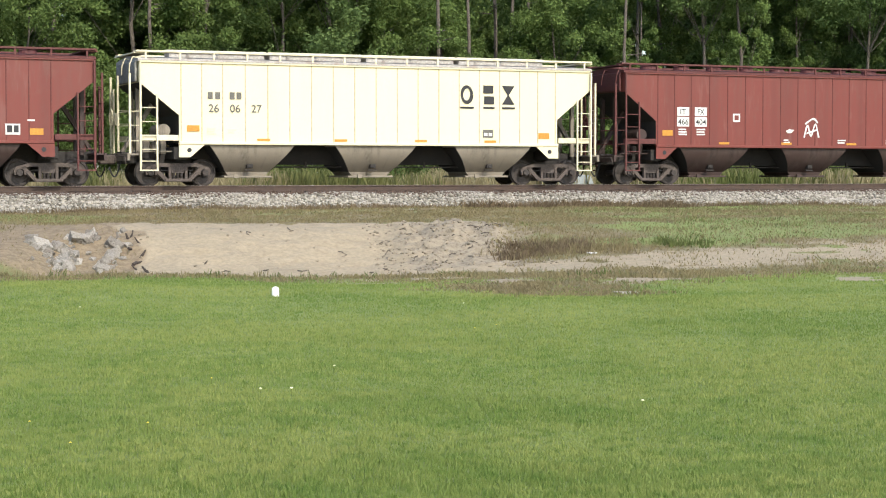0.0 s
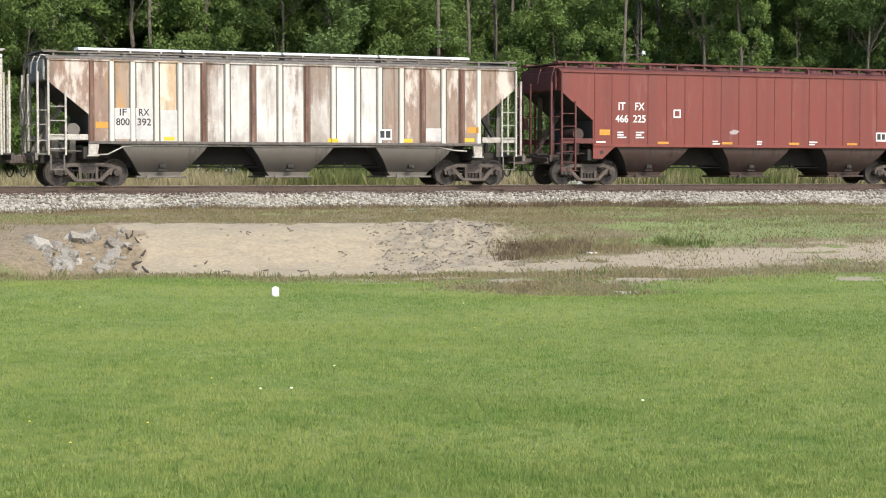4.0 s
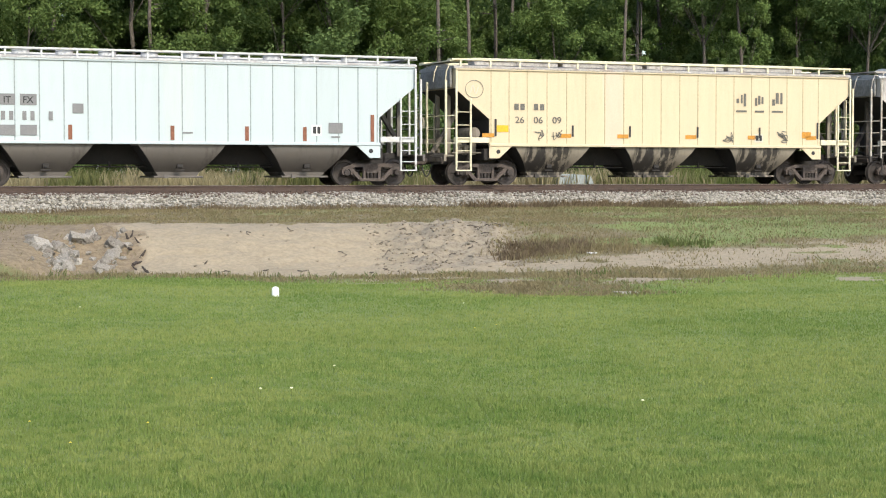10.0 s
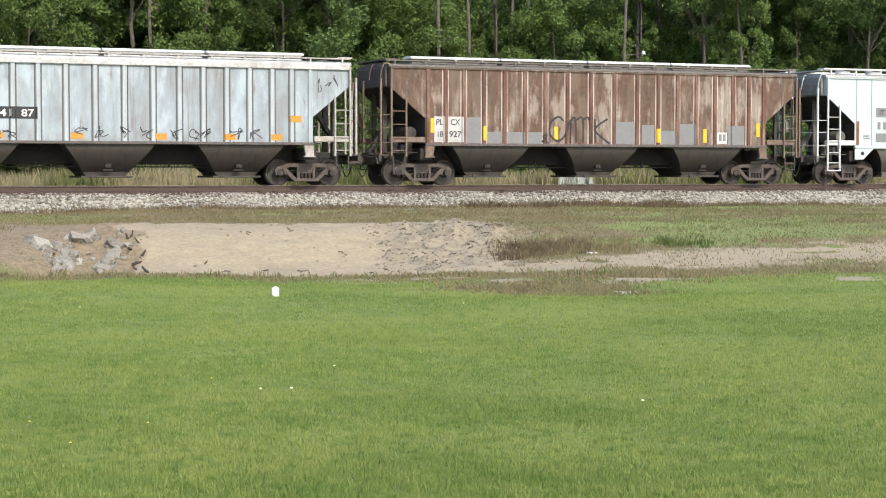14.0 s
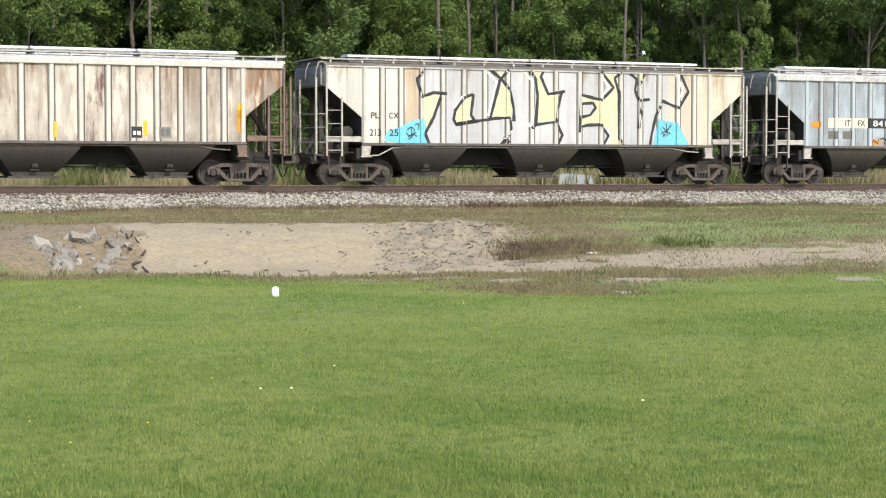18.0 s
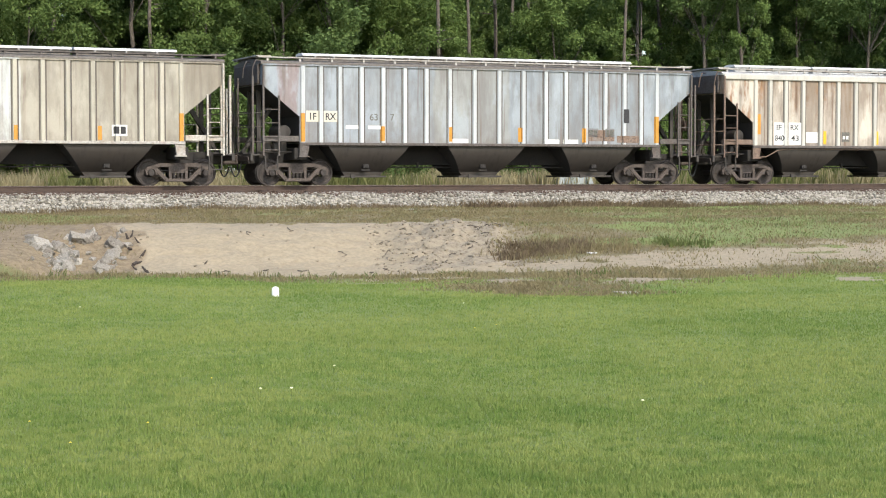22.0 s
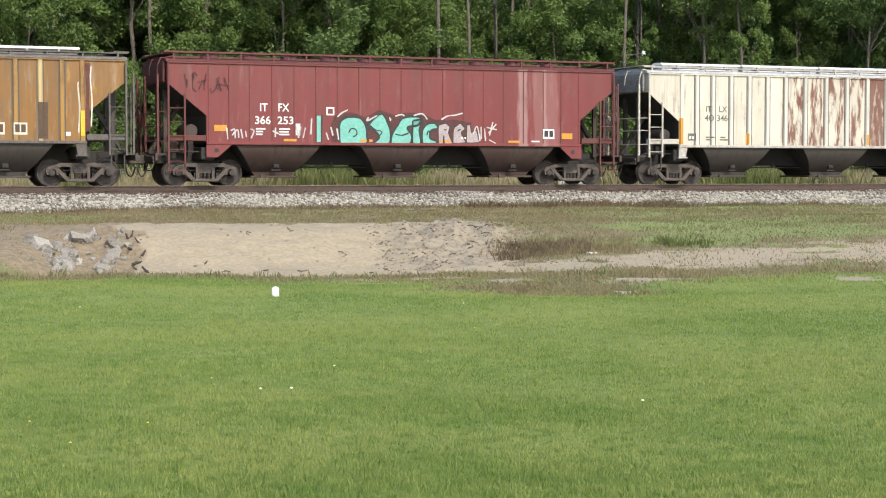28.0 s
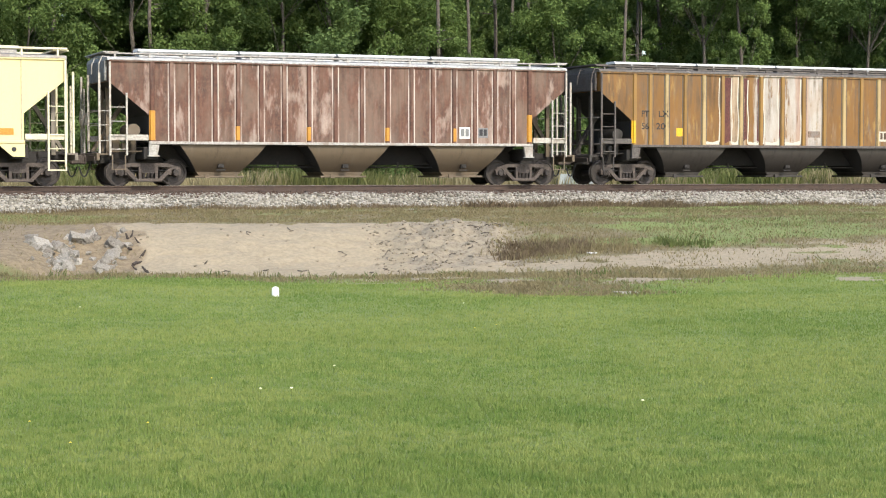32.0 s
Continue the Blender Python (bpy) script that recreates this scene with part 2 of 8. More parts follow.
def build_shapes():
    b = bmesh.new()
    prism(b, [(-HALF, TOP), (-HALF, CUT_HI), (-CUT, CUT_LO), (-CUT, SILL), (CUT, SILL), (CUT, CUT_LO), (HALF, CUT_HI), (HALF, TOP)], -SIDE, SIDE)
    SHAPE["body"] = mesh_of("body", b)
    # roof: shallow gable with rounded eaves
    b = bmesh.new()
    pts = [(-1.6, 4.02), (-1.6, 4.07), (-1.52, 4.12), (-0.8, 4.2), (0, 4.25), (0.8, 4.2), (1.52, 4.12), (1.6, 4.07), (1.6, 4.02)]
    vs = [[b.verts.new((x, y, z)) for y, z in pts] for x in (-HALF - 0.06, HALF + 0.06)]
    for i in range(len(pts) - 1):
        b.faces.new((vs[0][i], vs[0][i + 1], vs[1][i + 1], vs[1][i]))
    b.faces.new(vs[0][::-1]); b.faces.new(vs[1])
    b.faces.new((vs[0][0], vs[1][0], vs[1][-1], vs[0][-1]))
    bmesh.ops.recalc_face_normals(b, faces=b.faces)
    SHAPE["roof"] = mesh_of("roof", b)
    # ribs: hat-shaped post and thin seam
    b = bmesh.new()
    for s, (w, d, z0, z1) in {"rib": (0.085, 0.06, SILL + 0.02, TOP - 0.07), "seam": (0.02, 0.014, SILL + 0.02, TOP - 0.06)}.items():
        b = bmesh.new()
        lo = [b.verts.new(v) for v in ((-w, 0, z0), (-w * 0.7, -d, z0), (w * 0.7, -d, z0), (w, 0, z0))]
        hi = [b.verts.new((v.co.x, v.co.y, z1)) for v in lo]
        for i in range(3):
            b.faces.new((lo[i], lo[i + 1], hi[i + 1], hi[i]))
        b.faces.new(lo[::-1]); b.faces.new(hi); b.faces.new((lo[3], lo[0], hi[0], hi[3]))
        bmesh.ops.recalc_face_normals(b, faces=b.faces)
        SHAPE[s] = mesh_of(s, b)
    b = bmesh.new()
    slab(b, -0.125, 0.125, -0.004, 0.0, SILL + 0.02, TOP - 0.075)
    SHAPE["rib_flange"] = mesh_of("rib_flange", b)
    # side sill: an angle along the foot of the side
    b = bmesh.new()
    slab(b, -CUT - 0.02, CUT + 0.02, -1.63, -1.50, SILL - 0.075, SILL + 0.02, 0.012)
    SHAPE["side_sill"] = mesh_of("side_sill", b)
    b = bmesh.new()
    slab(b, -HALF, HALF, -1.60, -1.545, TOP - 0.075, TOP + 0.0, 0.01)
    SHAPE["top_chord"] = mesh_of("top_chord", b)
    b = bmesh.new()
    slab(b, -HALF, HALF, -1.635, -1.545, 3.86, TOP + 0.01, 0.02)
    SHAPE["eave_band"] = mesh_of("eave_band", b)
    b = bmesh.new()
    slab(b, -HALF - 0.02, -CUT - 0.03, -1.60, -1.46, 1.46, 1.65, 0.015)
    SHAPE["corner_sill"] = mesh_of("corner_sill", b)
    # hopper bay: sloping ends, sides that curve in under the car, and its outlet gate
    bay = [(1.5 - 0.8125 * (1.38 - min(z, 1.38)), hy, z) for hy, z in ((1.52, 1.415), (1.515, 1.3), (1.49, 1.16), (1.43, 1.02), (1.33, 0.87), (1.19, 0.72), (1.02, 0.57), (0.88, 0.46), (0.86, 0.33))]
    b = bmesh.new()
    rings = [[b.verts.new((sx * hx, sy * hy, z)) for sx, sy in ((-1, -1), (1, -1), (1, 1), (-1, 1))] for hx, hy, z in bay]
    for r, q in zip(rings, rings[1:]):
        for i in range(4):
            b.faces.new((r[i], r[(i + 1) % 4], q[(i + 1) % 4], q[i]))
            e = b.edges.get((r[i], q[i]))
            e.smooth = False
    b.faces.new(rings[-1]); b.faces.new(rings[0][::-1])
    for r in (rings[0], rings[-2], rings[-1]):
        for i in range(4):
            b.edges.get((r[i], r[(i + 1) % 4])).smooth = False
    bmesh.ops.recalc_face_normals(b, faces=b.faces)
    SHAPE["hopper"] = mesh_of("hopper", b, True)
    # black sheets over a bay's two sloping ends; their colour stands for shade
    for s, name in ((-1, "bay_slope"), (1, "bay_slope_other")):
        b = bmesh.new()
        inner, outer = [[[b.verts.new((s * (hx + d), sy * (hy - 0.004), z)) for sy in (-1, 1)] for hx, hy, z in bay[1:-1]] for d in (0.0, 0.012)]
        for skin in (inner, outer):
            for u, w in zip(skin, skin[1:]):
                b.faces.new((u[0], u[1], w[1], w[0]))
        for y in (0, 1):
            for u, w, uo, wo in zip(inner, inner[1:], outer, outer[1:]):
                b.faces.new((u[y], w[y], wo[y], uo[y]))
        for u, uo in ((inner[0], outer[0]), (inner[-1], outer[-1])):
            b.faces.new((u[0], u[1], uo[1], uo[0]))
        bmesh.ops.recalc_face_normals(b, faces=b.faces)
        SHAPE[name] = mesh_of("bay_slope", b)
    b = bmesh.new()
    slab(b, -0.82, 0.82, -1.0, 1.0, 0.265, 0.33, 0.01)
    slab(b, 0.72, 0.95, -0.55, -0.47, 0.28, 0.32); slab(b, 0.72, 0.95, 0.47, 0.55, 0.28, 0.32)
    rod(b, (-0.45, -1.12, 0.30), (-0.45, 1.12, 0.30), 0.035)
    slab(b, -0.52, -0.38, -1.16, -1.1, 0.25, 0.37)
    SHAPE["outlet_gate"] = mesh_of("outlet_gate", b)
    b = bmesh.new()
    slab(b, -0.10, 0.10, -1.24, -1.0, 0.58, 0.72, 0.01)
    slab(b, -0.16, 0.16, -1.2, -1.14, 0.5, 0.54)
    slab(b, -0.05, 0.05, -1.27, -1.05, 0.61, 0.65)
    SHAPE["vibrator_bracket"] = mesh_of("vibrator_bracket", b)
    # centre sill and inner slopes between the bays
    b = bmesh.new()
    slab(b, -8.45, 8.45, -0.33, 0.33, 0.72, 1.12, 0.02)
    SHAPE["centre_sill"] = mesh_of("centre_sill", b)
    b = bmesh.new()
    prism(b, [(-1.35, 1.41), (-1.25, 0.70), (1.25, 0.70), (1.35, 1.41)], -0.45, 0.45)
    SHAPE["cross_ridge"] = mesh_of("cross_ridge", b)
    # end slope below the body, down to the first bay
    b = bmesh.new()
    prism(b, [(-CUT + 0.06, 1.41), (-5.2, 1.41), (-5.2, 0.62), (-5.55, 0.62), (-6.0, 0.85)], -0.5, 0.5)
    SHAPE["slope_sheet"] = mesh_of("slope_sheet", b)
    # outer skin of the end slope and of the wall below it
    b = bmesh.new()
    prism(b, [(-HALF - 0.012, CUT_HI), (-CUT - 0.012, CUT_LO), (-CUT - 0.012, SILL), (-CUT - 0.002, SILL), (-CUT - 0.002, CUT_LO + 0.004), (-HALF - 0.002, CUT_HI + 0.004)], -SIDE + 0.03, SIDE - 0.03)
    SHAPE["end_slope_sheet"] = mesh_of("end_slope_sheet", b)
    # bolster gusset plates at the side: with a round hole, and a narrow bracket
    b = bmesh.new()
    prism(b, [(-6.84, 1.345), (-6.84, 0.93), (-6.46, 0.93), (-5.98, 1.345)], -1.60, -1.57)
    SHAPE["gusset_plate"] = mesh_of("gusset_plate", b)
    b = bmesh.new()
    bmesh.ops.create_cone(b, cap_ends=True, segments=16, radius1=0.075, radius2=0.075, depth=0.012,
                          matrix=Matrix.Translation((-6.50, -1.606, 1.16)) @ pose(0, 0, 0, 90))
    SHAPE["jacking_hole"] = mesh_of("jacking_hole", b)
    b = bmesh.new()
    prism(b, [(-6.84, 1.345), (-6.84, 0.98), (-6.56, 0.98), (-6.50, 1.345)], -1.60, -1.50)
    slab(b, -6.88, -6.5, -1.63, -1.5, 0.95, 0.99)
    SHAPE["bolster_bracket"] = mesh_of("bolster_bracket", b)
    b = bmesh.new()
    slab(b, -6.98, -6.52, -1.45, 1.45, 0.86, 1.26, 0.02)
    SHAPE["body_bolster"] = mesh_of("body_bolster", b)
    # running board along the roof edge, on brackets
    b = bmesh.new()
    slab(b, -HALF - 0.1, HALF + 0.1, -1.42, -1.0, 4.235, 4.275)
    SHAPE["running_board"] = mesh_of("running_board", b)
    b = bmesh.new()
    slab(b, -HALF - 0.1, HALF + 0.1, -1.52, -1.08, 4.315, 4.375)
    SHAPE["running_board_high"] = mesh_of("running_board_high", b)
    b = bmesh.new()
    slab(b, -0.03, 0.03, -1.47, -1.42, 4.10, 4.235)
    slab(b, -0.03, 0.03, -1.47, -1.0, 4.215, 4.235)
    SHAPE["board_bracket"] = mesh_of("board_bracket", b)
    b = bmesh.new()
    slab(b, -0.03, 0.03, -1.55, -1.50, 4.09, 4.315)
    slab(b, -0.03, 0.03, -1.55, -1.1, 4.295, 4.315)
    SHAPE["board_bracket_high"] = mesh_of("board_bracket_high", b)
    b = bmesh.new()
    slab(b, -HALF - 0.16, -HALF + 0.34, -1.42, 1.42, 4.27, 4.31)
    SHAPE["end_walkway"] = mesh_of("end_walkway", b)
    # trough hatch cover: long, rounded across
    b = bmesh.new()
    prof = [(-0.38, 4.40), (-0.38, 4.445), (-0.26, 4.487), (0, 4.50), (0.26, 4.487), (0.38, 4.445), (0.38, 4.40)]
    vs = [[b.verts.new((x, y, z)) for y, z in prof] for x in (-1.66, 1.66)]
    for i in range(len(prof) - 1):
        b.faces.new((vs[0][i], vs[0][i + 1], vs[1][i + 1], vs[1][i]))
    b.faces.new(vs[0][::-1]); b.faces.new(vs[1]); b.faces.new((vs[0][0], vs[1][0], vs[1][-1], vs[0][-1]))
    bmesh.ops.recalc_face_normals(b, faces=b.faces)
    SHAPE["hatch_cover"] = mesh_of("hatch_cover", b)
    b = bmesh.new()
    slab(b, -1.6, 1.6, -0.31, 0.31, 4.18, 4.40)
    SHAPE["hatch_coaming"] = mesh_of("hatch_coaming", b)
    b = bmesh.new()
    slab(b, -0.03, 0.03, -0.42, 0.42, 4.34, 4.40)
    SHAPE["hatch_strap"] = mesh_of("hatch_strap", b)
    b = bmesh.new()
    rod(b, (0, 0, 4.2), (0, 0, 4.36), 0.30, 16, 0.28)
    rod(b, (0, 0, 4.36), (0, 0, 4.42), 0.31, 16, 0.2)
    slab(b, -0.04, 0.04, -0.42, 0.34, 4.40, 4.45)
    SHAPE["round_hatch"] = mesh_of("round_hatch", b)
    # ladder at a corner: two stiles, rungs, a stirrup step below
    b = bmesh.new()
    slab(b, -8.14, -8.075, -1.68, -1.62, 0.62, TOP - 0.08, 0.008)
    slab(b, -7.60, -7.54, -1.68, -1.62, 0.62, 2.98, 0.008)
    for z in (2.52, 2.07, 1.62, 1.18, 0.80):
        rod(b, (-8.10, -1.65, z), (-7.57, -1.65, z), 0.016, 6)
    slab(b, -8.14, -7.54, -1.70, -1.60, 0.49, 0.53)
    slab(b, -8.14, -8.09, -1.68, -1.63, 0.5, 0.7); slab(b, -7.59, -7.54, -1.68, -1.63, 0.5, 0.7)
    SHAPE["ladder"] = mesh_of("ladder", b)
    b = bmesh.new()
    slab(b, -8.14, -8.075, -1.68, -1.62, 0.98, TOP - 0.08, 0.008)
    slab(b, -7.60, -7.54, -1.68, -1.62, 0.98, 2.98, 0.008)
    for z in (2.52, 2.07, 1.62, 1.18):
        rod(b, (-8.10, -1.65, z), (-7.57, -1.65, z), 0.016, 6)
    SHAPE["ladder_short"] = mesh_of("ladder", b)
    b = bmesh.new()
    slab(b, -8.06, -7.60, -1.66, -1.60, 0.52, 0.555)
    slab(b, -8.06, -8.02, -1.655, -1.615, 0.52, 1.0); slab(b, -7.64, -7.60, -1.655, -1.615, 0.52, 1.0)
    SHAPE["stirrup_step"] = mesh_of("stirrup_step", b)
    # end frame: posts from platform to roof, rungs and hand rails across
    b = bmesh.new()
    slab(b, -0.035, 0.035, -0.04, 0.04, 1.0, 3.62, 0.008)
    SHAPE["end_post"] = mesh_of("end_post", b)
    b = bmesh.new()
    for z in (1.45, 1.95, 2.4):
        rod(b, (-8.4, -1.42, z), (-8.4, 0.34, z), 0.016, 6)
        rod(b, (-8.12, -1.6, z), (-8.4, -1.40, z), 0.016, 6)
    SHAPE["end_handrail"] = mesh_of("end_handrail", b)
    b = bmesh.new()
    slab(b, -8.43, -8.37, 0.93, 0.99, 1.0, 3.2)
    for z in (1.3, 1.75, 2.2, 2.65, 3.1):
        rod(b, (-8.4, 0.95, z), (-8.4, 1.42, z), 0.016, 6)
    SHAPE["end_ladder"] = mesh_of("end_ladder", b)
    b = bmesh.new()
    slab(b, -8.5, -8.12, -1.5, 1.5, 1.0, 1.05)
    slab(b, -8.52, -8.42, -1.52, 1.52, 0.82, 1.06, 0.01)
    SHAPE["end_platform"] = mesh_of("end_platform", b)
    b = bmesh.new()
    prism(b, [(-8.45, 1.05), (-8.32, 1.05), (-7.3, 2.62), (-7.4, 2.72)], -0.09, 0.09)
    prism(b, [(-8.0, 1.0), (-7.86, 1.0), (-7.86, 3.1), (-8.0, 3.2)], -0.55, -0.43)
    prism(b, [(-8.0, 1.0), (-7.86, 1.0), (-7.86, 3.1), (-8.0, 3.2)], 0.43, 0.55)
    SHAPE["end_brace"] = mesh_of("end_brace", b)
    b = bmesh.new()
    rod(b, (-7.25, -1.25, 1.80), (-7.25, -0.1, 1.80), 0.21, 16)
    slab(b, -7.34, -7.16, -1.15, -1.05, 1.05, 1.7); slab(b, -7.34, -7.16, -0.35, -0.25, 1.05, 1.7)
    SHAPE["air_reservoir"] = mesh_of("air_reservoir", b)
    b = bmesh.new()
    last = None
    for p in ((-6.6, -1.5, 1.0), (-6.2, -1.5, 1.02), (-5.7, -1.52, 1.27), (-5.2, -1.53, 1.305), (5.2, -1.53, 1.305), (5.8, -1.52, 1.2), (6.3, -1.5, 1.17)):
        if last:
            rod(b, last, p, 0.022, 6)
        last = p
    SHAPE["train_pipe"] = mesh_of("train_pipe", b)
    b = bmesh.new()
    slab(b, -7.95, -7.7, -1.2, -0.95, 1.08, 1.5, 0.03); rod(b, (-7.7, -1.1, 1.3), (-7.4, -1.1, 1.3), 0.06)
    slab(b, -7.65, -7.5, -1.3, -1.1, 1.15, 1.4, 0.02)
    rod(b, (-8.1, -1.2, 1.12), (-6.9, -1.2, 1.12), 0.025, 6)
    SHAPE["brake_valve"] = mesh_of("brake_valve", b)
    b = bmesh.new()
    for k in range(20):
        a0, a1 = 2 * math.pi * k / 20, 2 * math.pi * (k + 1) / 20
        rod(b, (-8.54, 0.75 + 0.28 * math.cos(a0), 2.25 + 0.28 * math.sin(a0)), (-8.54, 0.75 + 0.28 * math.cos(a1), 2.25 + 0.28 * math.sin(a1)), 0.018, 5)
    for k in range(4):
        a0 = math.pi * k / 4
        rod(b, (-8.54, 0.75 - 0.28 * math.cos(a0), 2.25 - 0.28 * math.sin(a0)), (-8.54, 0.75 + 0.28 * math.cos(a0), 2.25 + 0.28 * math.sin(a0)), 0.012, 5)
    rod(b, (-8.58, 0.75, 2.25), (-8.36, 0.75, 2.25), 0.03)
    slab(b, -8.46, -8.36, 0.6, 0.9, 2.0, 2.4, 0.01)
    SHAPE["brake_wheel"] = mesh_of("brake_wheel", b)
    b = bmesh.new()
    slab(b, -8.22, -8.13, -1.35, 1.35, 3.36, TOP - 0.02, 0.02)
    SHAPE["end_panel"] = mesh_of("end_panel", b)
    # lever that lifts the coupler's pin, hung along the end sill
    b = bmesh.new()
    pts = [(-8.56, -1.48, 0.72), (-8.58, -1.46, 0.95), (-8.58, -0.6, 0.98), (-8.62, -0.25, 1.06), (-8.7, -0.1, 1.02)]
    for p, q in zip(pts, pts[1:]):
        rod(b, p, q, 0.016, 6)
    SHAPE["uncoupling_lever"] = mesh_of("uncoupling_lever", b)
    # hooped grab iron on the roof's end, bent outwards
    b = bmesh.new()
    pts = [(-8.05, -1.45, 4.12), (-8.32, -1.5, 4.14), (-8.42, -1.5, 3.9), (-8.42, -1.42, 3.62)]
    for p, q in zip(pts, pts[1:]):
        rod(b, p, q, 0.02, 6)
    SHAPE["roof_grab_iron"] = mesh_of("roof_grab_iron", b)
    # brake rod and its hangers along the far side of the bays
    b = bmesh.new()
    rod(b, (-6.2, -0.5, 0.62), (6.2, -0.5, 0.62), 0.022, 6)
    for x in (-2.17, 2.17):
        slab(b, x - 0.03, x + 0.03, -0.53, -0.47, 0.6, 0.8)
    SHAPE["brake_rod"] = mesh_of("brake_rod", b)
    # air hose between cars
    b = bmesh.new()
    rings = []
    for k in range(13):
        u = k / 12
        p = Vector((-8.48 - 0.36 * u, -0.35 + 0.05 * u, 0.78 - 1.05 * u * (1 - u) * 1.5 - 0.16 * u))
        slope = math.atan2(-1.575 * (1 - 2 * u) - 0.16, -0.36)
        side = Vector((-math.sin(slope), 0, math.cos(slope)))
        rings.append([b.verts.new(p + 0.026 * (math.cos(t) * side + math.sin(t) * Vector((0, 1, 0)))) for t in [2 * math.pi * j / 7 for j in range(7)]])
    for r0, r1 in zip(rings, rings[1:]):
        for j in range(7):
            b.faces.new((r0[j], r0[(j + 1) % 7], r1[(j + 1) % 7], r1[j]))
    b.faces.new(rings[0][::-1]); b.faces.new(rings[-1])
    bmesh.ops.recalc_face_normals(b, faces=b.faces)
    SHAPE["air_hose"] = mesh_of("air_hose", b)
    # truck: bolster, side frames, springs, wheelsets
    b = bmesh.new()
    prism(b, [(-0.2, 0.42), (0.2, 0.42), (0.24, 0.66), (-0.24, 0.66)], -1.06, 1.06)
    rod(b, (0, 0, 0.66), (0, 0, 0.86), 0.2, 16)
    SHAPE["truck"] = mesh_of("truck", b)
    b = bmesh.new()
    w = 0.14
    top = [(-1.06, 0.36), (-1.1, 0.52), (-1.02, 0.62), (-0.86, 0.66), (-0.62, 0.74), (0.62, 0.74), (0.86, 0.66), (1.02, 0.62), (1.1, 0.52), (1.06, 0.36),
           (0.98, 0.36), (0.94, 0.52), (0.82, 0.56), (0.60, 0.62), (-0.60, 0.62), (-0.82, 0.56), (-0.94, 0.52), (-0.98, 0.36)]
    prism(b, top, -w / 2, w / 2)
    for s in (-1, 1):
        bar(b, (s * 0.80, 0, 0.60), (s * 0.40, 0, 0.20), w, 0.12)
        bar(b, (s * 0.27, 0, 0.62), (s * 0.27, 0, 0.22), w, 0.09)
        bar(b, (s * 0.75, 0, 0.54), (s * 0.72, 0, 0.36), w * 0.9, 0.07)
    slab(b, -0.45, 0.45, -w / 2 - 0.03, w / 2 + 0.03, 0.13, 0.235, 0.02)
    SHAPE["side_frame"] = mesh_of("side_frame", b)
    b = bmesh.new()
    prof = [(0.0001, 0.235)]
    for k in range(8):
        prof += [(0.056, 0.24 + k * 0.038), (0.056, 0.258 + k * 0.038), (0.038, 0.266 + k * 0.038)]
    prof.append((0.0001, 0.55))
    rings = [[b.verts.new((q * math.cos(2 * math.pi * k / 10), q * math.sin(2 * math.pi * k / 10), z)) for k in range(10)] for q, z in prof]
    for r0, r1 in zip(rings, rings[1:]):
        for k in range(10):
            b.faces.new((r0[k], r0[(k + 1) % 10], r1[(k + 1) % 10], r1[k]))
    SHAPE["spring"] = mesh_of("spring", b)
    b = bmesh.new()
    prof = [(0.0, 0.60), (0.10, 0.62), (0.16, 0.66), (0.34, 0.66), (0.37, 0.68), (0.37, 0.69), (0.43, 0.685), (0.432, 0.675), (0.437, 0.60), (0.462, 0.585), (0.462, 0.565), (0.40, 0.56), (0.36, 0.59), (0.14, 0.6), (0.1, 0.55)]
    seg = 32
    for s in (-1, 1):
        rings = [[b.verts.new((r * math.cos(2 * math.pi * k / seg), s * (y + 0.09), r * math.sin(2 * math.pi * k / seg))) for k in range(seg)] for r, y in prof[1:]]
        for r0, r1 in zip(rings, rings[1:]):
            for k in range(seg):
                b.faces.new((r0[k], r0[(k + 1) % seg], r1[(k + 1) % seg], r1[k]))
        rod(b, (0, s * 0.70, 0), (0, s * 1.06, 0), 0.085, 12)
        rod(b, (0, s * 1.06, 0), (0, s * 1.13, 0), 0.115, 12, 0.10)
        for k in range(3):
            a0 = 2 * math.pi * k / 3
            rod(b, (0.06 * math.cos(a0), s * 1.12, 0.06 * math.sin(a0)), (0.06 * math.cos(a0), s * 1.15, 0.06 * math.sin(a0)), 0.018, 6)
    rod(b, (0, -0.66, 0), (0, 0.66, 0), 0.09, 12)
    bmesh.ops.recalc_face_normals(b, faces=b.faces)
    SHAPE["wheelset"] = mesh_of("wheelset", b)
    b = bmesh.new()
    rod(b, (-0.75, -0.9, 0.5), (0.75, -0.9, 0.5), 0.03, 6); slab(b, -0.5, -0.42, -0.86, 0.86, 0.25, 0.5); slab(b, 0.42, 0.5, -0.86, 0.86, 0.25, 0.5)
    SHAPE["brake_beam"] = mesh_of("brake_beam", b)
    # the other hand of the corner pieces
    for k in ("ladder", "ladder_short", "stirrup_step", "corner_sill", "gusset_plate", "jacking_hole", "bolster_bracket"):
        me = SHAPE[k].copy()
        me.transform(Matrix.Diagonal((-1, 1, 1, 1)))
        me.flip_normals()
        SHAPE[k + "_other"] = me


FLIP = pose(0, 0, 0, 0, 0, 180)
RIBS = (-6.72, -6.08, -5.40, -4.63, -3.85, -3.06, -2.27, -1.40, -0.47, 0.47, 1.40, 2.27, 3.06, 3.85, 4.63, 5.40, 6.08, 6.72)
SEAMS = (-6.75, -6.06, -5.36, -4.59, -3.82, -3.06, -2.30, -1.53, -0.77, 0.0, 0.77, 1.53, 2.30, 3.06, 3.82, 4.59, 5.36, 6.06, 6.75)


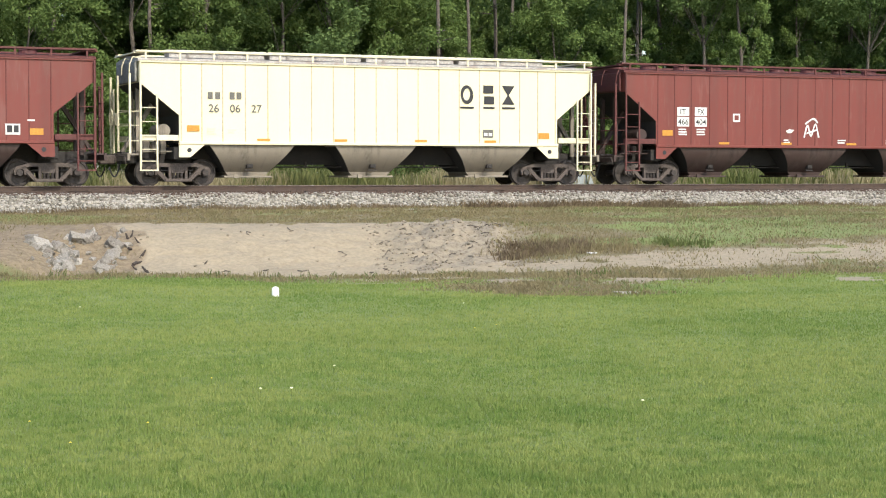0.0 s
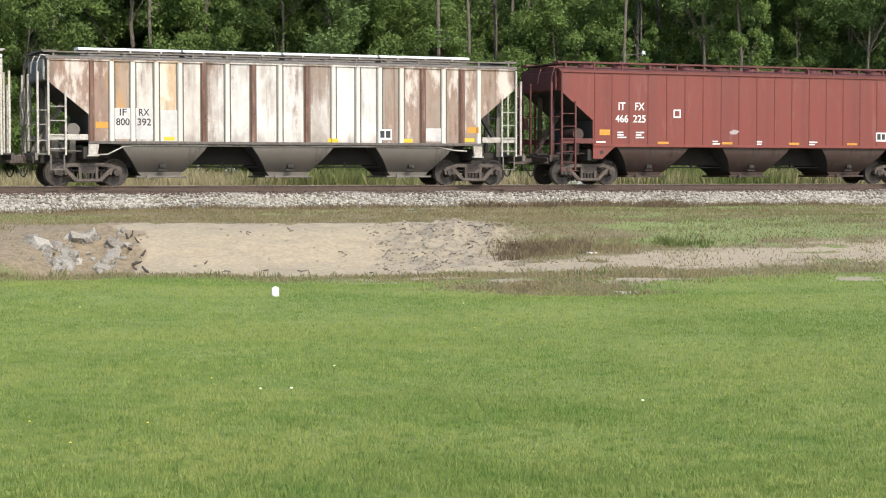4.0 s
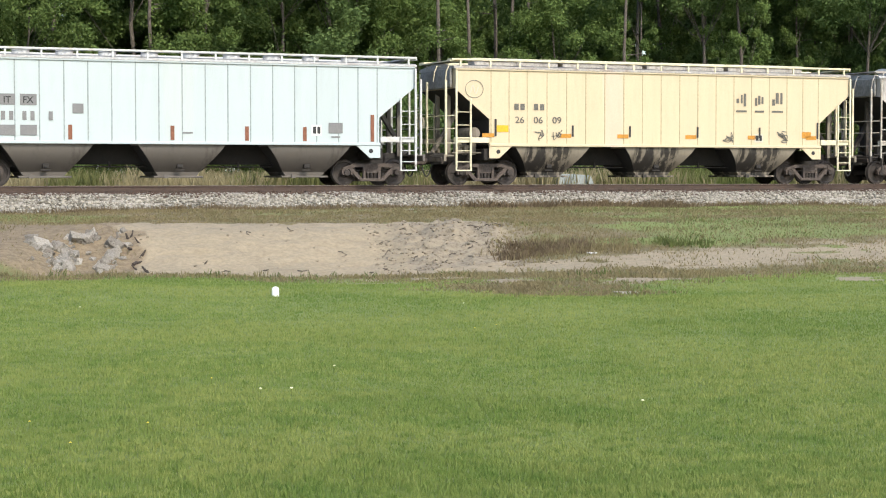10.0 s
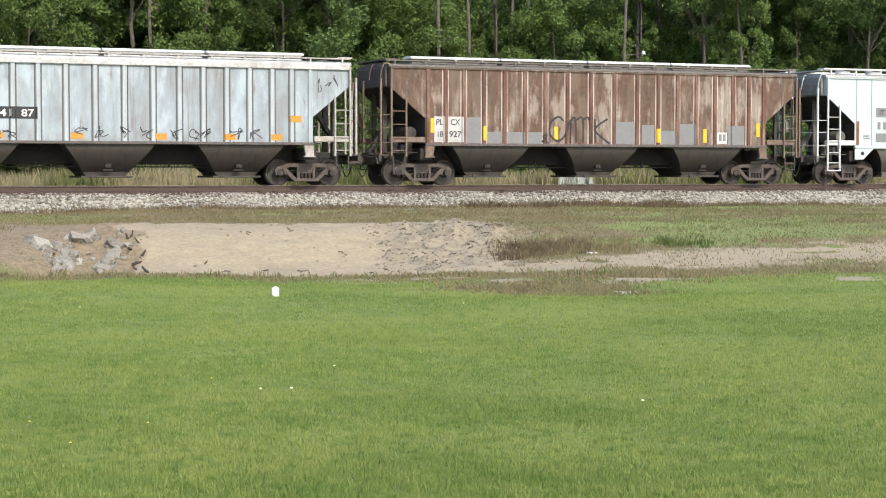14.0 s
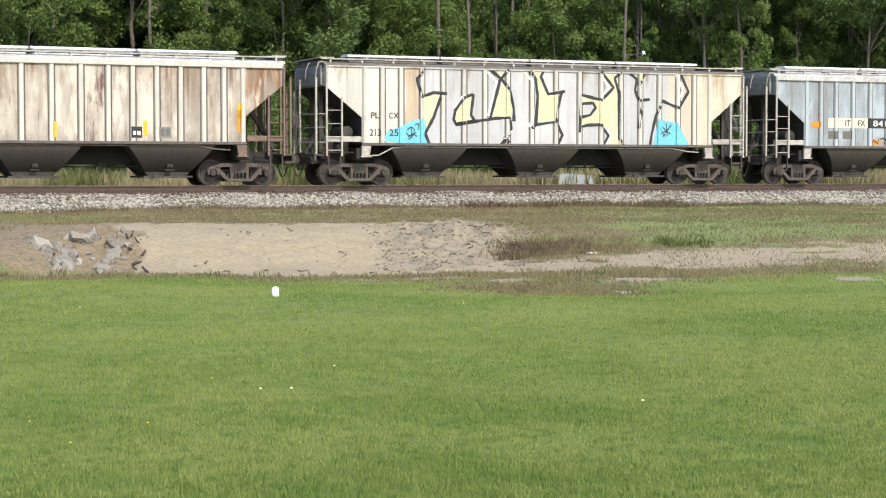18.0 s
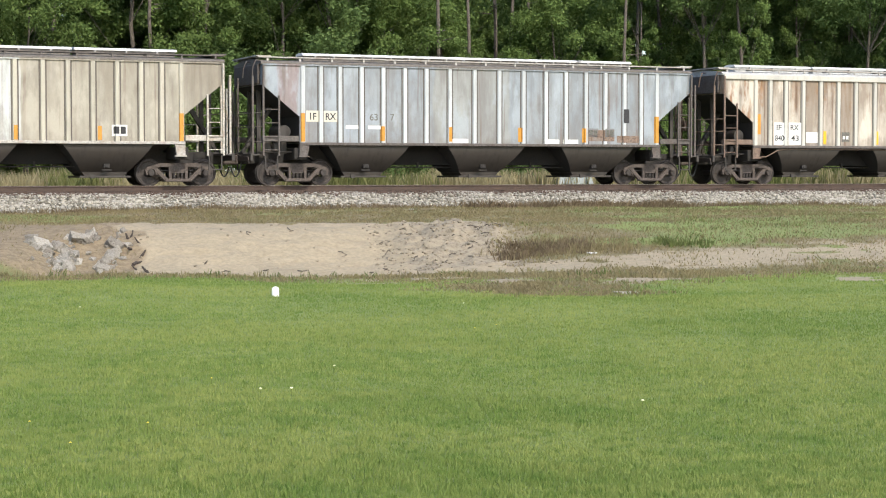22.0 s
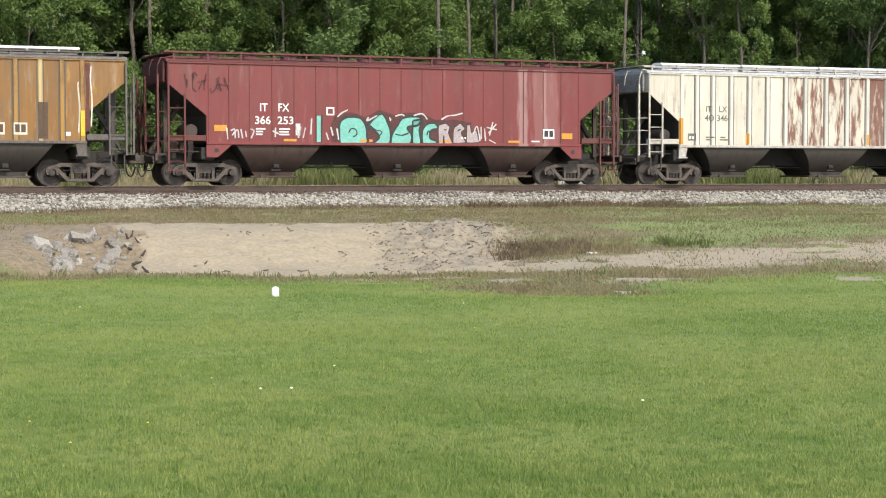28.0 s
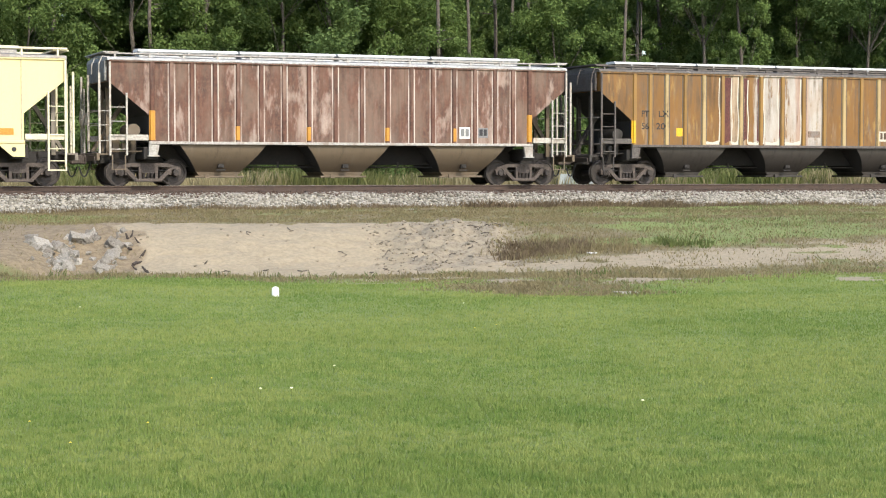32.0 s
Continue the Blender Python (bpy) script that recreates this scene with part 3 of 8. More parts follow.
def rib_depth(x):
    """How far the side stands out at x on a ribbed car."""
    d = min(abs(x - r) for r in RIBS)
    return 0.06 if d <= 0.062 else (0.0 if d >= 0.09 else 0.06 * (0.09 - d) / 0.028)


def hopper_car(ribbed, paint, trim, lower, roofmat, boards, hatches, label, wheels, trucks, reach=(0.9, 0.9), ribmat=None, flange=None, pipe=False):
    """One covered hopper car as an empty with its parts. trim: ladders and posts; lower: bays and slopes;
    hatches: materials of the long covers from the rear to the front, or none for round ones."""
    car = new("hopper_car")
    tagged(car, label, "railway car", "cars of the freight train")
    put = lambda name, mat, m=None, lab="", parent=car: piece(name, SHAPE[name], parent, mat, lab, m)
    put("body", paint)
    end_paint = {trim_red: trim_red, trim_dark: trim_dark, trim_brown: trim_dark}.get(trim, end_grey)
    for m in (None, FLIP):
        put("side_sill", paint if not ribbed else trim_grey if trim in (trim_pale, trim_white) else trim_dark, m)
        put("top_chord", paint, m)
        for hand in ("", "_other"):
            tab = "bolster_bracket" if ribbed else "gusset_plate"
            piece(tab, SHAPE[tab + hand], car, paint if not ribbed else trim_grey if trim in (trim_pale, trim_white) else trim, m=m)
            piece("corner_sill", SHAPE["corner_sill" + hand], car, trim, m=m)
            if ribbed:
                piece("ladder", SHAPE["ladder_short" + hand], car, trim, m=m)
                piece("stirrup_step", SHAPE["stirrup_step" + hand], car, lower, m=m)
            else:
                piece("ladder", SHAPE["ladder" + hand], car, trim, m=m)
            if not ribbed:
                piece("jacking_hole", SHAPE["jacking_hole" + hand], car, M["black"], m=m)
        put("end_handrail", trim, m)
        put("end_ladder", trim, m)
        put("end_platform", lower, m)
        put("end_brace", lower, m)
        put("body_bolster", M["steel"], m)
        # black over the end slopes, grime and shade in one colour
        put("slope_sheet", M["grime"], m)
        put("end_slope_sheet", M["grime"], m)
        put("end_panel", end_paint, m)
        put("end_walkway", boards, m)
        put("air_hose", M["hose"], m)
        put("uncoupling_lever", M["truck"], m)
        for y in (0.0, 1.1):
            piece("roof_grab_iron", SHAPE["roof_grab_iron"], car, trim, m=(m or Matrix()) @ pose(0, y, 0))
        for y in (-1.40, 0.32, 1.40):
            piece("end_post", SHAPE["end_post"], car, trim, m=(m or Matrix()) @ pose(-8.4, y, 0))
        high = "" if ribbed else "_high"
        piece("running_board", SHAPE["running_board" + high], car, boards, m=m)
        for k in range(15):
            piece("board_bracket", SHAPE["board_bracket" + high], car, boards, m=(m or Matrix()) @ pose(-7.9 + 15.8 * k / 14, 0, 0))
    for k, x in enumerate(RIBS if ribbed else SEAMS):
        rm = ribmat[(k * 7 + k // 3) % len(ribmat)] if ribmat else paint
        for m in (pose(x, -SIDE, 0), pose(x, SIDE, 0, 0, 0, 180)):
            piece("rib" if ribbed else "seam", SHAPE["rib" if ribbed else "seam"], car, rm, m=m)
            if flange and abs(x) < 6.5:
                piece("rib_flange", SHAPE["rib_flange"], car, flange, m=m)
    put("roof", roofmat)
    put("centre_sill", M["steel"])
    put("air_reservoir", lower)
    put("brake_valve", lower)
    if pipe:
        put("train_pipe", trim)
    put("brake_wheel", trim)
    put("brake_rod", M["steel"])
    for x in (-4.35, 0.0, 4.35):
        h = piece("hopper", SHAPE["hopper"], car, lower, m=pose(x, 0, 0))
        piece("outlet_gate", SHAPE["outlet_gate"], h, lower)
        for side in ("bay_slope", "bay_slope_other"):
            piece("bay_slope", SHAPE[side], h, M["shade_dark"])
        piece("vibrator_bracket", SHAPE["vibrator_bracket"], h, M["steel"])
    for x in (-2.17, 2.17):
        piece("cross_ridge", SHAPE["cross_ridge"], car, M["shade_dark"], m=pose(x, 0, 0))
    if hatches:
        for k, hm in enumerate(hatches):
            x = -5.2 + 10.4 * k / (len(hatches) - 1)
            h = piece("hatch_cover", SHAPE["hatch_cover"], car, hm, m=pose(x, 0, 0) @ Matrix.Diagonal((1.02 * (4 / len(hatches)), 1, 1, 1)))
            piece("hatch_coaming", SHAPE["hatch_coaming"], h, roofmat)
            for dx in (-1.0, 0.0, 1.0):
                piece("hatch_strap", SHAPE["hatch_strap"], h, M["galv"], m=pose(dx, 0, 0))
    else:
        for k in range(10):
            piece("round_hatch", SHAPE["round_hatch"], car, roofmat, m=pose(-6.3 + 1.4 * k, 0, 0))
    for s, r in ((-1, reach[0]), (1, reach[1])):
        b = bmesh.new()
        e = 8.11 + r
        slab(b, 8.2, e - 0.22, -0.09, 0.09, 0.78, 0.94, 0.015)
        slab(b, e - 0.26, e - 0.02, -0.16, 0.13, 0.70, 1.02, 0.04)
        slab(b, e - 0.12, e + 0.10, 0.02, 0.15, 0.72, 1.0, 0.03)
        part("coupler", b, M["truck"], car, m=FLIP if s < 0 else None)
        t = piece("truck", SHAPE["truck"], car, M["truck"], m=pose(s * 6.74, 0, 0))
        trucks.append(t)
        for y in (-1.0, 1.0):
            piece("side_frame", SHAPE["side_frame"], t, M["truck"], m=pose(0, y, 0))
            for dx in (-0.13, 0.0, 0.13):
                piece("spring", SHAPE["spring"], t, M["wheel"], m=pose(dx, y, 0))
        piece("brake_beam", SHAPE["brake_beam"], t, M["steel"])
        for x in (-0.91, 0.91):
            w = piece("wheelset", SHAPE["wheelset"], t, M["wheel"], m=pose(x, 0, 0.43))
            wheels.append((w, x))
    return car


# ---- paint on the sides ----
def side_y(ribbed, x, lift):
    return -SIDE - lift - (0.004 + rib_depth(x) if ribbed else 0.016)


def sheet(name, car, mat, outline, ribbed, lift=0.003, label=""):
    """A painted patch on the camera's side: a closed outline in x, z; laid over the ribs."""
    xs = sorted({round(p[0], 3) for p in outline})
    cuts = [xs[0], xs[-1]]
    if ribbed:
        for r in RIBS:
            cuts += [v for v in (r - 0.09, r - 0.062, r + 0.062, r + 0.09) if xs[0] < v < xs[-1]]
    b = bmesh.new()
    f = b.faces.new([b.verts.new((x, 0, z)) for x, z in outline])
    for c in sorted(set(cuts))[1:-1]:
        bmesh.ops.bisect_plane(b, geom=b.verts[:] + b.edges[:] + b.faces[:], plane_co=(c, 0, 0), plane_no=(1, 0, 0))
    for v in b.verts:
        v.co.y = side_y(ribbed, v.co.x, lift)
    bmesh.ops.recalc_face_normals(b, faces=b.faces)
    if b.faces and sum(f.normal.y for f in b.faces) > 0:
        bmesh.ops.reverse_faces(b, faces=b.faces)
    return part(name, b, mat, car, label)


def rect(name, car, mat, x0, x1, z0, z1, ribbed, lift=0.003, label=""):
    return sheet(name, car, mat, [(x0, z0), (x1, z0), (x1, z1), (x0, z1)], ribbed, lift, label)


def stroke(name, car, mat, points, width, ribbed, lift=0.006, closed=False, round_=True):
    """A sprayed line through points (x, z), smoothed, laid over the ribs."""
    pts = [Vector((x, z)) for x, z in points]
    if closed:
        pts.append(pts[0])
    fine = []
    for i in range(len(pts) - 1):
        p0, p1, p2, p3 = pts[max(i - 1, 0)], pts[i], pts[i + 1], pts[min(i + 2, len(pts) - 1)]
        n = max(2, int((p2 - p1).length / 0.05))
        for k in range(n):
            u = k / n
            if round_:
                fine.append(0.5 * (2 * p1 + (p2 - p0) * u + (2 * p0 - 5 * p1 + 4 * p2 - p3) * u * u + (3 * p1 - p0 - 3 * p2 + p3) * u ** 3))
            else:
                fine.append(p1.lerp(p2, u))
    fine.append(pts[-1])
    b = bmesh.new()
    rows = []
    for i, p in enumerate(fine):
        d = fine[min(i + 1, len(fine) - 1)] - fine[max(i - 1, 0)]
        d = d.normalized() if d.length > 1e-6 else Vector((1, 0))
        s = Vector((-d.y, d.x)) * width / 2 * (0.85 + 0.3 * noise.noise((p.x * 3, p.y * 3, 0)))
        rows.append([b.verts.new((q.x, side_y(ribbed, q.x, lift), q.y)) for q in (p + s, p - s)])
    for r, q in zip(rows, rows[1:]):
        b.faces.new((r[0], r[1], q[1], q[0]))
    return part(name, b, mat, car)


def text(car, words, x, z, size, mat, ribbed, width=None, name="lettering"):
    """Stencilled characters on the camera's side, their lower left at x, z; size is the height of a capital."""
    cu = bpy.data.curves.new(name, "FONT")
    cu.body, cu.size, cu.extrude = words, size / 0.7, 0.0
    cu.offset = size * 0.02
    tmp = bpy.data.objects.new(name, cu)
    scene.collection.objects.link(tmp)
    bpy.context.view_layer.update()
    me = bpy.data.meshes.new_from_object(tmp.evaluated_get(bpy.context.evaluated_depsgraph_get()))
    w = max(v.co.x for v in me.vertices)
    bpy.data.objects.remove(tmp)
    k = (width / w) if width else 1.0
    for v in me.vertices:
        px = x + v.co.x * k
        v.co = (px, side_y(ribbed, px, 0.006), z + v.co.y)
    me.materials.clear()
    me.materials.append(mat)
    return piece(name, me, car)


def data_block(car, x, z, ribbed, ink, back=None, w=0.42, h=0.3):
    """A small framed panel of unreadable data."""
    rect("data_panel", car, back or ink, x, x + w, z, z + h, ribbed)
    if back:
        rect("data_bar", car, ink, x + 0.05, x + w * 0.46, z + h * 0.2, z + h * 0.85, ribbed, 0.006)
        rect("data_bar", car, ink, x + w * 0.56, x + w - 0.05, z + h * 0.2, z + h * 0.85, ribbed, 0.006)
    else:
        rect("data_bar", car, M["white"], x + 0.05, x + w * 0.44, z + h * 0.25, z + h * 0.6, ribbed, 0.006)
        rect("data_bar", car, M["white"], x + w * 0.56, x + w - 0.05, z + h * 0.25, z + h * 0.6, ribbed, 0.006)

# ---- the train ----
V0, V1 = 8.2595, 0.00507          # speed in metres a second at 16 s, and its gain each second


def run(t):
    return V0 * t + V1 * ((t - 16) ** 2 - 256) / 2


CREAM = (0.70, 0.63, 0.42, 1)
build_shapes()
# near-black colour puts shade on the bay slopes and the ridges between
M["shade_dark"] = plain("black_bay_shade", (0.011, 0.010, 0.0095, 1), 0.9, 0, 0.3, 4, 0.2, (0.018, 0.014, 0.012, 1))
# brake grime of the car ends, blackened further to carry their shade
M["grime"] = plain("black_end_grime_and_shade", (0.022, 0.019, 0.017, 1), 0.85, 0, 0.3, 4, 0.2, (0.034, 0.025, 0.02, 1))
WHEELS, TRUCKS, CARS = [], [], []
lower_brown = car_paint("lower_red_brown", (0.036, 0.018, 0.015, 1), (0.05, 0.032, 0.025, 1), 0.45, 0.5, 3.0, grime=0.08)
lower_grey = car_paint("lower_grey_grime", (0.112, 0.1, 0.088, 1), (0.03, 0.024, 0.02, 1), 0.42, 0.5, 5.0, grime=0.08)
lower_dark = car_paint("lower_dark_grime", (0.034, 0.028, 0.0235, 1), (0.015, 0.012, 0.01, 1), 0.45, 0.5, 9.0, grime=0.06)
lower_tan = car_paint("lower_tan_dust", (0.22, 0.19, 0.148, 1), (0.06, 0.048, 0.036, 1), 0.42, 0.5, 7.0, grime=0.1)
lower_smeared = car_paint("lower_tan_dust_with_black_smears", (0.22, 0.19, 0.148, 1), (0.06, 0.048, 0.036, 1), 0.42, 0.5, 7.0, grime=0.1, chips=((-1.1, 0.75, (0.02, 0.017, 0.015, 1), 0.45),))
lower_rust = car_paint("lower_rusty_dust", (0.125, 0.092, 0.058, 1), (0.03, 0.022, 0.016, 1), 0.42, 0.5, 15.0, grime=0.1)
trim_dark = plain("trim_dark_grime", (0.09, 0.078, 0.07, 1), 0.75, 0, 0.35, 3, 0.15, (0.07, 0.045, 0.035, 1))
trim_grey = plain("trim_grey", (0.34, 0.32, 0.29, 1), 0.7, 0, 0.25, 3, 0.15, (0.2, 0.14, 0.1, 1))
trim_pale = plain("trim_dirty_white", (0.38, 0.355, 0.31, 1), 0.65, 0, 0.3, 2.5, 0.12, (0.27, 0.19, 0.13, 1))
trim_brown = plain("trim_rusty_brown", (0.15, 0.105, 0.08, 1), 0.8, 0, 0.35, 3, 0.15, (0.1, 0.055, 0.04, 1))
end_grey = plain("end_sheet_grey", (0.25, 0.245, 0.225, 1), 0.75, 0, 0.25, 1.5, 0.12, (0.13, 0.115, 0.1, 1))
trim_red = plain("trim_red_brown", (0.088, 0.022, 0.019, 1), 0.7, 0, 0.25, 3, 0.15, (0.075, 0.028, 0.022, 1))
trim_cream = plain("trim_cream", (0.62, 0.57, 0.4, 1), 0.6, 0, 0.1, 3, 0.1, (0.5, 0.4, 0.26, 1))
trim_white = plain("trim_white", (0.5, 0.51, 0.5, 1), 0.6, 0, 0.12, 3, 0.1, (0.35, 0.3, 0.25, 1))
roof_grey = plain("roof_grey", (0.42, 0.42, 0.41, 1), 0.65, 0.1, 0.2, 2, 0.15, (0.24, 0.2, 0.17, 1))
roof_dark = plain("roof_dark", (0.13, 0.115, 0.10, 1), 0.7, 0, 0.3, 2, 0.15, (0.08, 0.06, 0.045, 1))
roof_rust = plain("roof_rust", (0.19, 0.085, 0.05, 1), 0.8, 0, 0.3, 2, 0.15, (0.1, 0.05, 0.03, 1))
W4 = [M["white"]] * 4
rib_pale = car_paint("bleached_rib_paint", (0.50, 0.48, 0.43, 1), (0.24, 0.14, 0.08, 1), 0.16, 0.7, 8.0, grime=0.2, single=True)
rib_brown = car_paint("rusty_rib_paint", (0.24, 0.15, 0.11, 1), (0.105, 0.042, 0.028, 1), 0.8, 0.8, 14.0, grime=0.2, single=True)
rib_tan = car_paint("tan_rib_paint", (0.42, 0.39, 0.32, 1), (0.2, 0.12, 0.07, 1), 0.2, 0.7, 19.0, grime=0.25, single=True)
rib_white = car_paint("white_rib_paint", (0.46, 0.48, 0.49, 1), (0.2, 0.14, 0.1, 1), 0.12, 0.7, 33.0, grime=0.25, single=True)
rib_blue = car_paint("blue_grey_rib_paint", (0.36, 0.40, 0.43, 1), (0.16, 0.12, 0.09, 1), 0.16, 0.7, 35.0, grime=0.25, single=True)
rib_straw = car_paint("straw_rib_paint", (0.40, 0.29, 0.13, 1), (0.12, 0.055, 0.03, 1), 0.4, 0.9, 47.0, grime=0.3, single=True)
rib_ochre = car_paint("ochre_rib_paint", (0.27, 0.145, 0.03, 1), (0.11, 0.05, 0.025, 1), 0.4, 0.8, 23.0, grime=0.3, single=True)
bleach = car_paint("bleached_flange", (0.47, 0.41, 0.36, 1), (0.17, 0.075, 0.045, 1), 0.56, 1.0, 27.0, grime=0.2, single=True)
RIBMAT = {3: (rib_brown, rib_pale, rib_pale), 4: (rib_pale, rib_tan, rib_pale), 7: (rib_brown,), 8: (rib_blue,), 9: (rib_pale,), 10: (rib_pale,), 11: (rib_white,), 12: (rib_tan,), 13: (rib_pale,), 15: (rib_ochre, rib_ochre, rib_straw), 16: (rib_brown,)}
seam_cream = plain("dirty_cream_seam", (0.40, 0.345, 0.22, 1), 0.7, 0, 0.25, 3, 0.1, (0.3, 0.24, 0.15, 1))
seam_pale = plain("dirty_pale_seam", (0.24, 0.28, 0.28, 1), 0.7, 0, 0.25, 3, 0.1, (0.2, 0.2, 0.17, 1))
seam_red = plain("dirty_red_seam", (0.105, 0.02, 0.016, 1), 0.7, 0, 0.25, 3, 0.1, (0.05, 0.02, 0.017, 1))
RIBMAT.update({0: (seam_red,), 1: (seam_cream,), 2: (seam_red,), 5: (seam_cream,), 6: (seam_pale,), 14: (seam_red,), 17: (seam_cream,)})
# strips beside the ribs: grime, darkened to draw the ribs' shadow lines
edge = car_paint("grime_and_shade_beside_rib", (0.07, 0.058, 0.048, 1), (0.065, 0.036, 0.024, 1), 0.3, 0.8, 37.0, grime=0.3, single=True)
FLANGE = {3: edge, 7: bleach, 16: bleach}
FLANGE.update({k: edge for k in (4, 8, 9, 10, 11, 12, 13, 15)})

red_a = car_paint("red_brown_paint", (0.145, 0.025, 0.017, 1), (0.12, 0.04, 0.03, 1), 0.22, 0.4, 1.0, grime=0.14)
red_b = car_paint("red_oxide_paint", (0.142, 0.0185, 0.0182, 1), (0.085, 0.023, 0.023, 1), 0.25, 0.5, 17.0, bands=((4.45, 4.75, (0.4, 0.3, 0.29, 1), 0.38), (5.3, 5.5, (0.4, 0.3, 0.29, 1), 0.38), (5.0, 5.9, (0.25, 0.12, 0.11, 1), 0.4)), grime=0.2)
cream_a = car_paint("cream_paint", CREAM, (0.5, 0.36, 0.2, 1), 0.12, 0.4, 2.0, grime=0.03)
cream_b = car_paint("cream_paint_stained", (0.55, 0.46, 0.31, 1), (0.5, 0.36, 0.22, 1), 0.20, 0.5, 31.0, bands=((-2.3, -1.6, (0.56, 0.45, 0.36, 1), 0.6),), grime=0.07)
cream_c = car_paint("cream_paint_yellowed", (0.66, 0.57, 0.29, 1), (0.5, 0.36, 0.2, 1), 0.12, 0.4, 12.0, grime=0.04)
pale = car_paint("pale_blue_white_paint", (0.43, 0.49, 0.50, 1), (0.3, 0.27, 0.2, 1), 0.08, 0.4, 4.0, grime=0.05, bands=((-0.6, 0.4, (0.48, 0.5, 0.43, 1), 0.16),))

